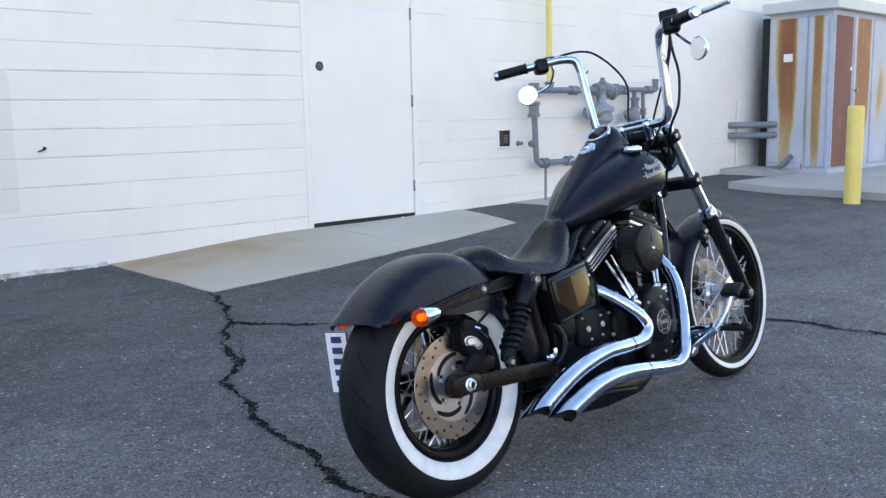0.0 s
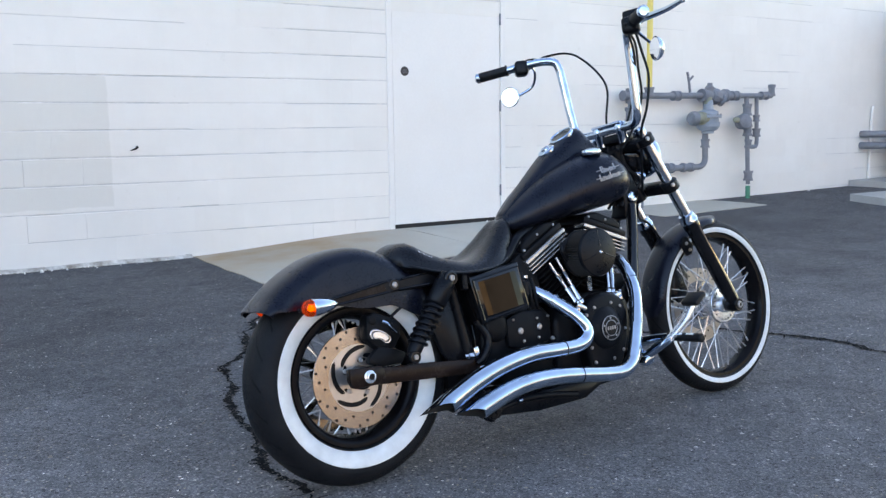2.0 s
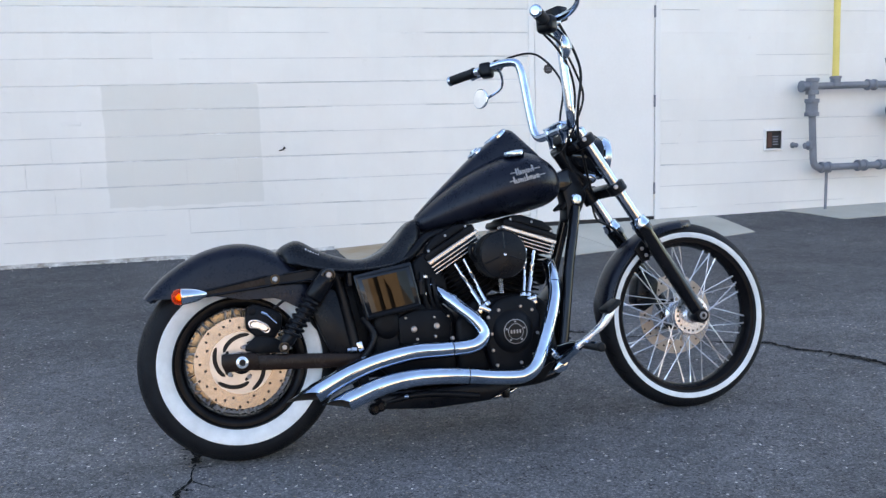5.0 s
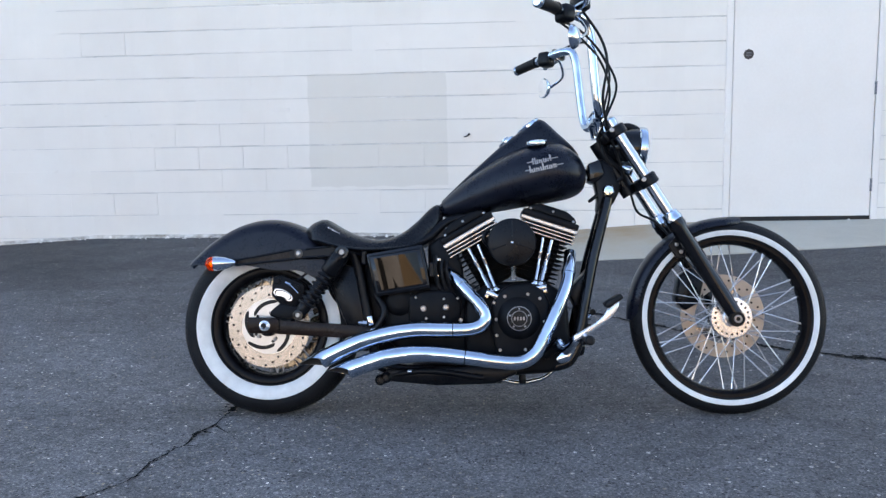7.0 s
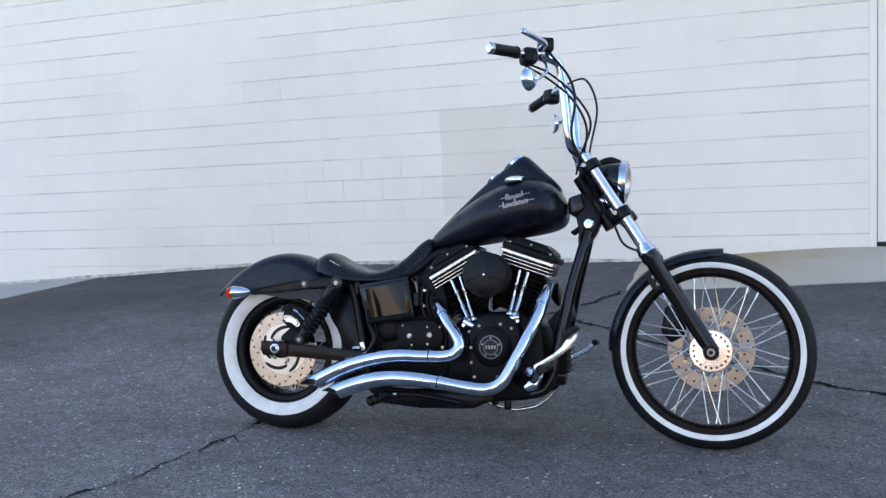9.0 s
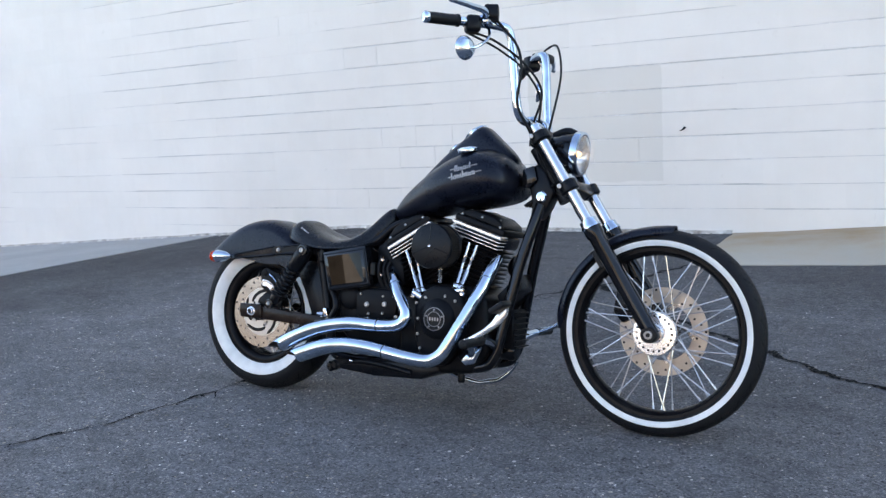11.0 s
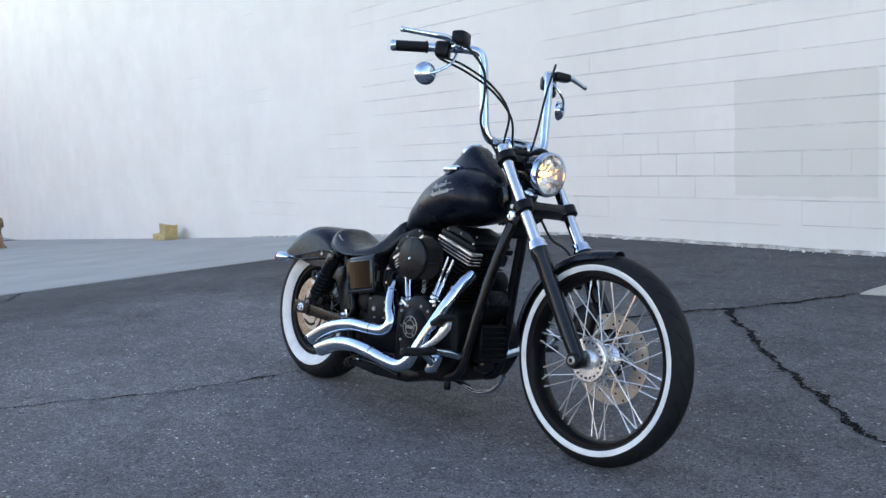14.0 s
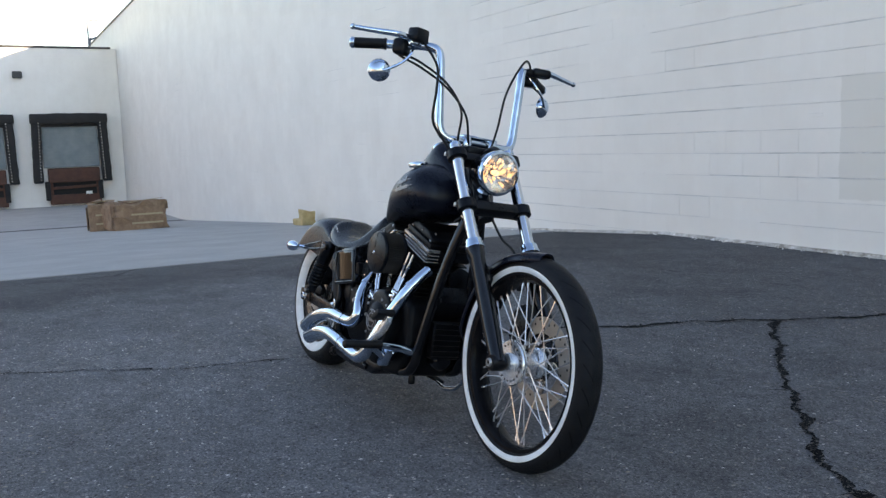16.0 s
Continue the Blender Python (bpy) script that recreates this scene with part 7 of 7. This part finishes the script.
fit = add("hose_fitting", boxed((0, 0, 0), (0.018, 0.02, 0.034), 0.003, Matrix.Translation((0.372, -0.125, 0.326)) @ Matrix.Rotation(radians(-12), 4, "Y"), 2), NICKEL, label="bright metal hose fitting")
add("fitting_nut", lathe((0.356, -0.125, 0.316), (-1, 0, 0.1), [(0.011, -0.004), (0.011, 0.012), (0.007, 0.014), (0.007, 0.026)], 6), NICKEL, fit, smooth=False)

# ---- engine ----
add("crankcase", prism([(0.7, 0.16), (0.7, 0.38), (0.77, 0.45), (0.97, 0.46), (1.05, 0.41), (1.065, 0.22), (1.0, 0.14), (0.76, 0.125)], -0.125, 0.125, 0.02, 3), CRINKLE, label="black wrinkle-finish engine case")
add("gearbox", prism([(0.41, 0.27), (0.42, 0.43), (0.5, 0.46), (0.66, 0.45), (0.71, 0.4), (0.71, 0.2), (0.5, 0.19)], -0.105, 0.12, 0.02, 3), CRINKLE, label="black gearbox")
gb = add("gearbox_cover", prism([(0.505, 0.32), (0.505, 0.41), (0.56, 0.43), (0.66, 0.425), (0.69, 0.38), (0.68, 0.32), (0.6, 0.3)], -0.125, -0.1, 0.01, 2), CRINKLE, label="black gearbox side cover")
for x, z, r in ((0.556, 0.366, 0.0105), (0.634, 0.37, 0.0105), (0.565, 0.332, 0.005), (0.627, 0.336, 0.005), (0.627, 0.399, 0.0045), (0.675, 0.4, 0.0045), (0.685, 0.325, 0.0075), (0.53, 0.405, 0.0045)):
    add("cover_bolt", lathe((x, -0.123, z), (0, -1, 0), [(r, 0), (r, 0.005), (r * 0.7, 0.008), (0, 0.0082)], 12), BOLT, gb, "small steel bolt")
add("starter", lathe((0.47, -0.05, 0.39), (0, -1, 0), [(0.048, 0), (0.048, 0.062), (0.04, 0.07), (0.02, 0.072), (0, 0.072)], 24), CRINKLE, label="black starter end cap")
add("oil_pan", prism([(0.42, 0.16), (0.44, 0.115), (0.6, 0.1), (0.8, 0.105), (0.88, 0.14), (0.86, 0.17)], -0.13, 0.12, 0.01, 2), SATIN, label="black oil pan")
bm = bmesh.new()
add_lathe(bm, (0.9, 0.0, 0.09), (0, 0, 1), [(0.012, 0), (0.014, 0.004), (0.014, 0.02), (0.01, 0.05)], 10)
add("drain_plug", bm, SATIN)
cc = [(0.788, 0.38), (0.83, 0.435), (0.87, 0.452), (0.92, 0.452), (0.965, 0.43), (0.992, 0.38), (0.985, 0.29), (0.955, 0.215), (0.91, 0.165), (0.85, 0.165), (0.805, 0.215), (0.785, 0.29)]
cam_cover = add("cam_cover", prism(cc, -0.175, -0.115, 0.016, 3), CRINKLE, label="black cam cover")
add("cover_boss", lathe((0.883, -0.17, 0.332), (0, -1, 0), [(0.075, 0), (0.068, 0.012), (0.05, 0.022), (0.04, 0.026), (0, 0.026)], 36), CRINKLE, cam_cover)
ring = add("emblem_ring", lathe((0.883, -0.194, 0.332), (0, -1, 0), [(0.0405, 0), (0.0415, 0.004), (0.0395, 0.0055), (0.0385, 0.003)], 36, False), SILVER, cam_cover, "thin silver emblem ring")
add("emblem_face", lathe((0.883, -0.194, 0.332), (0, -1, 0), [(0.039, 0), (0.039, 0.003), (0, 0.0035)], 32), SATIN, ring)
add("inner_ring", lathe((0.883, -0.196, 0.332), (0, -1, 0), [(0.0265, 0), (0.027, 0.003), (0.0255, 0.004), (0.0245, 0.002)], 32, False), SILVER, ring)
for k in range(4):
    add("emblem_bar", boxed((0.8675 + 0.0103 * k, -0.199, 0.332), (0.0058, 0.002, 0.0125), 0.0008), SILVER, ring, smooth=False)
for k in range(5):
    a = 6.283185 * k / 5
    add("emblem_bolt", lathe((0.883 + 0.033 * math.sin(a), -0.196, 0.332 + 0.033 * math.cos(a)), (0, -1, 0), [(0.0034, 0), (0.0034, 0.003), (0, 0.004)], 8), BOLT, ring)
for x, z in ((0.799, 0.385), (0.836, 0.406), (0.914, 0.413), (0.954, 0.398), (0.806, 0.329), (0.807, 0.275), (0.818, 0.225), (0.903, 0.226), (0.95, 0.25), (0.968, 0.32)):
    add("cover_bolt", lathe((x, -0.172, z), (0, -1, 0), [(0.0058, 0), (0.0058, 0.005), (0.004, 0.008), (0, 0.008)], 10), BOLT, cam_cover, "small steel bolt")


def cylinder(axis):
    """One cylinder of the twin: barrel, fins, head and rocker box, along an axis from the crank."""
    up = Vector((axis[0], 0, axis[1])).normalized()
    fwd = Vector((up.z, 0, -up.x))
    m = Matrix.Identity(4)
    m.col[0][:3], m.col[1][:3], m.col[2][:3] = fwd, Vector((0, 1, 0)), up
    m.translation = Vector((0.885, 0, 0.33))
    cy = add("cylinder", boxed((0, 0, 0.22), (0.125, 0.15, 0.17), 0.02, m, 2), FIN_BLACK, label="black finned engine cylinder")
    fin = None
    for k in range(9):
        z = 0.15 + 0.0165 * k
        if fin is None:
            fin = add("fin", boxed((0, 0, 0), (0.17, 0.19, 0.0042), 0.0016), FIN_BLACK, cy, smooth=False)
            o = fin
        else:
            o = new("fin", fin.data)
            o.parent = cy
        o.matrix_basis = m @ Matrix.Translation((0, 0, z))
    hd = add("head", boxed((0, 0, 0.322), (0.19, 0.19, 0.05), 0.012, m, 2), SATIN, label="black cylinder head")
    for k, (z, t) in enumerate(((0.3, 0.0042), (0.3125, 0.0042), (0.325, 0.0042))):
        add("head_fin", boxed((0, -0.0775, z), (0.202, 0.056, t), 0.0012, m), BRUSHED, hd, "bright machined fin edge", smooth=False)
    add("head_rail", boxed((0, -0.0785, 0.3415), (0.206, 0.057, 0.014), 0.003, m), BRUSHED, hd, "bright machined head edge", smooth=False)
    rb = add("rocker_box", boxed((0.0, 0, 0.3605), (0.204, 0.2, 0.023), 0.006, m, 2), CRINKLE, label="black rocker cover")
    lid = [(-0.09, 0.371), (-0.083, 0.388), (-0.045, 0.404), (0.045, 0.404), (0.083, 0.388), (0.09, 0.371)]
    top = prism(lid, -0.092, 0.092, 0.007, 3)
    bmesh.ops.transform(top, matrix=m, verts=top.verts)
    add("rocker_lid", top, CRINKLE, rb, "peaked black rocker lid")
    for x, y, z in ((-0.078, -0.094, 0.376), (0.078, -0.094, 0.376), (0.0, -0.094, 0.388), (-0.06, -0.07, 0.396), (0.06, -0.07, 0.396)):
        add("rocker_bolt", lathe(m @ Vector((x, y + 0.003, z)), (0, -1, 0.4), [(0.0045, 0), (0.0045, 0.004), (0.002, 0.005), (0, 0.004)], 10), BOLT, rb, "small steel bolt")
    return cy


cylinder((-0.49, 0.872))
cylinder((0.325, 0.946))
for a, b in (((0.715, 0.571), (0.793, 0.42)), ((0.748, 0.585), (0.812, 0.425)), ((0.972, 0.606), (0.938, 0.445)), ((1.003, 0.597), (0.957, 0.442))):
    p0, p1 = Vector((a[0], -0.112, a[1])), Vector((b[0], -0.142, b[1]))
    pr = add("pushrod_tube", tube([p0, p1], 0.0068, 12, curve=False), NICKEL, label="chrome pushrod tube")
    d1 = (p1 - p0).normalized()
    add("pushrod_collar", lathe(p1 - d1 * 0.07, d1, [(0.008, 0), (0.0098, 0.003), (0.0098, 0.055), (0.012, 0.058), (0.012, 0.07)], 12), NICKEL, pr)
    add("pushrod_clip", lathe(p0 + d1 * 0.045, d1, [(0.0068, 0), (0.009, 0.002), (0.009, 0.012), (0.0075, 0.014), (0.0075, 0.03), (0.0068, 0.031)], 12), NICKEL, pr)
    add("pushrod_seal", lathe(p1 - d1 * 0.016, d1, [(0.0122, 0), (0.0128, 0.002), (0.0122, 0.004)], 12, False), SATIN, pr)
for x, z, t in ((0.8, 0.41, 28), (0.95, 0.432, -12)):
    lm = Matrix.Translation((x, -0.142, z)) @ Matrix.Rotation(radians(t), 4, "Y")
    lb = add("lifter_block", boxed((0, 0, 0), (0.06, 0.05, 0.018), 0.005, lm, 2), NICKEL, label="chrome lifter block")
    for dx in (-0.026, 0.026):
        add("lifter_bolt", lathe(lm @ Vector((dx, -0.019, 0.006)), lm.to_3x3() @ Vector((0, -0.3, 1)), [(0.007, 0), (0.007, 0.006), (0.004, 0.008), (0, 0.008)], 8), NICKEL, lb)
        add("block_foot", boxed((dx * 0.8, -0.012, -0.014), (0.017, 0.03, 0.016), 0.004, lm), NICKEL, lb)

# air cleaner
AIR = (0.862, -0.1, 0.589)
air = add("air_cleaner", lathe(AIR, (0, -1, 0), [(0.06, 0), (0.079, 0.004), (0.08, 0.012), (0.075, 0.016), (0.06, 0.017)], 40), SATIN, label="round black air cleaner")
bm = bmesh.new()
for h0, h1 in ((0.014, 0.086),):
    rings = [[(AIR[0] + math.cos(6.283185 * k / 120) * r, AIR[1] - h, AIR[2] + math.sin(6.283185 * k / 120) * r) for k in range(120) for r in ((0.078 if k % 2 else 0.069),)] for h in (h0, h1)]
    add_rings(bm, rings)
add("filter_element", bm, FILTER, air, "pleated gauze filter", smooth=False)
add("filter_plate", lathe(AIR, (0, -1, 0), [(0.074, 0.084), (0.081, 0.086), (0.0815, 0.094), (0.078, 0.099), (0.05, 0.105), (0.012, 0.107), (0, 0.107)], 40), SATIN, air, "dished black cover plate")
for a in (1.55, 3.5, 5.95):
    add("plate_rib", tube([(AIR[0] + math.cos(a) * 0.02, AIR[1] - 0.1065, AIR[2] + math.sin(a) * 0.02), (AIR[0] + math.cos(a) * 0.074, AIR[1] - 0.0995, AIR[2] + math.sin(a) * 0.074)], 0.0028, 6, curve=False), SATIN, air)
add("plate_bolt", lathe(AIR, (0, -1, 0), [(0.0065, 0.105), (0.0065, 0.11), (0.004, 0.113), (0, 0.112)], 12), NICKEL, air, "steel centre bolt")
add("breather", tube([(0.8, -0.09, 0.63), (0.775, -0.12, 0.625), (0.77, -0.125, 0.6), (0.79, -0.12, 0.575)], 0.008, 10), SATIN, air)
add("intake", tube([(0.862, -0.1, 0.589), (0.862, 0.0, 0.55)], 0.035, 16, curve=False), SATIN)
coil = [Vector((0.868 + 0.0075 * math.cos(k * 0.6), -0.13 + 0.0075 * math.sin(k * 0.6), 0.515 - 0.00065 * k)) for k in range(84)]
add("oil_feed_spring", tube(coil, 0.0018, 6, curve=False), BRUSHED, label="coiled steel hose guard")


# ---- exhaust ----
def exhaust(pts, radii, shear, label):
    bm = bmesh.new()
    path = smooth_path(pts, 8)
    rad = smooth_values(radii, 8)
    end = (path[-1] - path[-2]).normalized()
    long_side = Vector((0, 0.5, 0.87))   # the inner, upper lip reaches furthest back
    long_side = (long_side - end * long_side.dot(end)).normalized()

    def skin(bm, first, k, cap, segs=24):
        x = None
        rings = []
        for i in range(first, len(path)):
            d = (path[min(i + 1, len(path) - 1)] - path[max(i - 1, 0)]).normalized()
            if x is None:
                x, _ = frame_along(d)
            x = (x - d * x.dot(d)).normalized()
            y = d.cross(x)
            ring = []
            for j in range(segs):
                off = (x * math.cos(6.283185 * j / segs) + y * math.sin(6.283185 * j / segs)) * (rad[i] + k)
                q = path[i] + off
                if i == len(path) - 1:
                    u = off.dot(long_side) / rad[i]
                    across = off - long_side * off.dot(long_side)
                    q = q + end * shear * (u + 0.4 * max(0.0, u) ** 3) - across * 0.6 * max(0.0, u) ** 2 - long_side * 0.008 * max(0.0, u)
                ring.append(q)
            rings.append(ring)
        vr = add_rings(bm, rings, False)
        if cap:
            bm.faces.new(vr[0])
    skin(bm, 0, 0.0, True)
    ex = add("exhaust_pipe", bm, CHROME, label=label, angle=70)
    bm = bmesh.new()
    skin(bm, len(path) - 12, -0.002, True)
    add("exhaust_bore", bm, DARK, ex, "dark inside of the open end", angle=70)
    return ex


pipe_front = exhaust([(1.068, -0.075, 0.553), (1.06, -0.125, 0.5), (1.042, -0.165, 0.432), (0.998, -0.2, 0.336), (0.957, -0.22, 0.256), (0.928, -0.228, 0.212), (0.88, -0.23, 0.189), (0.8, -0.228, 0.193), (0.7, -0.224, 0.207), (0.6, -0.218, 0.217), (0.51, -0.212, 0.217), (0.42, -0.208, 0.203), (0.292, -0.2, 0.161)],
        [0.021, 0.022, 0.022, 0.0225, 0.023, 0.024, 0.0245, 0.025, 0.026, 0.0275, 0.029, 0.0305, 0.0315], 0.043, "chrome front exhaust pipe, swept with a slash-cut end")
pipe_rear = exhaust([(0.64, -0.075, 0.497), (0.675, -0.125, 0.462), (0.713, -0.165, 0.42), (0.75, -0.19, 0.378), (0.77, -0.2, 0.338), (0.752, -0.204, 0.309), (0.71, -0.205, 0.297), (0.63, -0.202, 0.296), (0.53, -0.198, 0.297), (0.42, -0.194, 0.28), (0.32, -0.19, 0.249), (0.197, -0.182, 0.192)],
        [0.021, 0.022, 0.022, 0.0225, 0.023, 0.024, 0.0245, 0.026, 0.0275, 0.029, 0.0305, 0.0315], 0.052, "chrome rear exhaust pipe, swept with a slash-cut end")

def seam(parent, p, axis, r):
    """The thin dark joint between two lengths of heat shield."""
    add("shield_seam", lathe(p, axis, [(r - 0.001, -0.0016), (r + 0.0007, -0.0014), (r + 0.0007, 0.0014), (r - 0.001, 0.0016)], 28, False), SATIN, parent)


seam(pipe_front, (0.7, -0.224, 0.207), (-1, 0.05, 0.12), 0.026)
seam(pipe_rear, (0.66, -0.2035, 0.2958), (-1, 0.03, 0.0), 0.0255)
for p in ((1.056, -0.137, 0.485), (0.69, -0.142, 0.447)):
    add("exhaust_clamp", lathe(p, (-0.15, -0.55, -0.8) if p[0] > 1 else (0.62, -0.6, -0.66), [(0.022, -0.007), (0.0245, -0.006), (0.0245, 0.006), (0.022, 0.007)], 24), CHROME, pipe_front if p[0] > 1 else pipe_rear, "chrome pipe clamp")

# ---- controls ----
for s in (-1, 1):
    pg = add("foot_peg", tube([(1.096, s * 0.25, 0.274), (1.094, s * 0.39, 0.271)], 0.0145, 14, curve=False), GRIP_RUBBER, label="black foot peg with chrome stripes")
    add("peg_mount", tube([(1.07, s * 0.09, 0.24), (1.085, s * 0.17, 0.262), (1.096, s * 0.255, 0.274)], [0.02, 0.016, 0.013], 12), CHROME, pg, "chrome peg mount")
    for dy in (0.3, 0.35):
        add("peg_stripe", boxed((0, 0, 0.0145), (0.009, 0.034, 0.004), 0.001, Matrix.Translation((1.0955, s * dy, 0.2725)) @ Matrix.Rotation(radians(-38), 4, "Y")), CHROME, pg, "chrome peg stripe", smooth=False)
    add("peg_end", lathe((1.094, s * 0.388, 0.271), (0, s, 0), [(0.0155, 0), (0.0155, 0.004), (0.01, 0.009), (0, 0.0095)], 14), GRIP_RUBBER, pg)
ped = add("brake_pedal", prism([(1.055, 0.257), (1.1, 0.284), (1.145, 0.313), (1.175, 0.336), (1.198, 0.364), (1.203, 0.39), (1.19, 0.388), (1.168, 0.37), (1.15, 0.343), (1.12, 0.317), (1.09, 0.299), (1.055, 0.28)], -0.296, -0.272, 0.004, 2), ALUMINIUM, label="polished flat brake pedal")
add("pedal_pad", boxed((0, 0, 0), (0.062, 0.07, 0.02), 0.007, Matrix.Translation((1.181, -0.3, 0.392)) @ Matrix.Rotation(radians(-33), 4, "Y"), 2), GRIP_RUBBER, ped, "black pedal pad")
add("pedal_shaft", tube([(1.03, -0.19, 0.212), (1.05, -0.235, 0.24), (1.065, -0.284, 0.27)], [0.017, 0.014, 0.014], 12), CHROME, ped, "chrome pedal shaft")
add("pedal_lug", prism([(1.0, 0.195), (1.02, 0.219), (1.05, 0.225), (1.075, 0.25), (1.067, 0.226), (1.047, 0.188), (1.016, 0.181)], -0.215, -0.185, 0.006, 2), CHROME, ped, "chrome pedal pivot")
add("rear_master_cylinder", lathe((0.965, -0.14, 0.2), (0.62, -0.35, 0.5), [(0.012, 0), (0.018, 0.01), (0.018, 0.05), (0.023, 0.056), (0.023, 0.078), (0.012, 0.086)], 16), SATIN, label="black brake cylinder")
add("cylinder_cap", lathe((1.018, -0.17, 0.242), (0.62, -0.35, 0.5), [(0.0235, 0), (0.0235, 0.012), (0.014, 0.018), (0, 0.019)], 16), CHROME, bpy.data.objects["rear_master_cylinder"], "chrome end cap")
add("shift_lever", tube([(1.03, 0.17, 0.235), (1.09, 0.24, 0.265), (1.16, 0.28, 0.3), (1.19, 0.29, 0.33)], 0.008, 10), CHROME, label="chrome shift lever")
add("shift_pad", tube([(1.19, 0.28, 0.33), (1.19, 0.345, 0.328)], 0.012, 12, curve=False), GRIP_RUBBER)
ks = add("side_stand", tube([(0.74, 0.1, 0.125), (0.782, 0.15, 0.1), (0.84, 0.152, 0.084), (0.896, 0.152, 0.074), (0.94, 0.152, 0.08), (0.985, 0.152, 0.092), (1.03, 0.15, 0.125), (1.062, 0.146, 0.165)], [0.009, 0.008, 0.0075, 0.0085, 0.0095, 0.0085, 0.007, 0.006], 12), CHROME, label="chrome side stand")
add("stand_leg", tube([(0.8, 0.1, 0.125), (0.812, 0.13, 0.108), (0.82, 0.165, 0.09), (0.822, 0.19, 0.078)], [0.014, 0.013, 0.012, 0.011], 12), SATIN, ks, "black stand leg")
add("primary_cover", prism([(0.42, 0.26), (0.44, 0.36), (0.52, 0.41), (0.72, 0.4), (0.9, 0.43), (1.0, 0.42), (1.08, 0.35), (1.085, 0.24), (1.03, 0.16), (0.9, 0.14), (0.7, 0.17), (0.5, 0.19)], 0.115, 0.2, 0.02, 3), CRINKLE, label="black primary chain cover")
add("oil_filter", lathe((1.04, 0.0, 0.23), (1, 0, -0.12), [(0.036, 0), (0.038, 0.01), (0.038, 0.07), (0.03, 0.082), (0.0, 0.084)], 24), GLOSS, label="black oil filter")
add("belly_bar", tube([(0.41, -0.115, 0.128), (0.52, -0.13, 0.15), (0.62, -0.135, 0.148), (0.76, -0.13, 0.126)], 0.011, 10), SATIN, label="black support bar under the engine")
for x, z in ((0.405, 0.122), (0.425, 0.13)):
    add("bar_clamp", lathe((x, -0.13, z), (0, -1, 0), [(0.02, -0.02), (0.02, 0.0), (0.012, 0.005), (0.01, 0.012), (0, 0.012)], 10), SATIN)
add("bar_fitting", lathe((0.515, -0.146, 0.153), (-1, 0, 0), [(0.007, 0), (0.007, 0.014), (0.0, 0.016)], 10), CHROME, label="small chrome fitting")
add("stand_bracket", boxed((0.8, 0.1, 0.145), (0.06, 0.03, 0.05), 0.006), SATIN, ks)


build_wall()
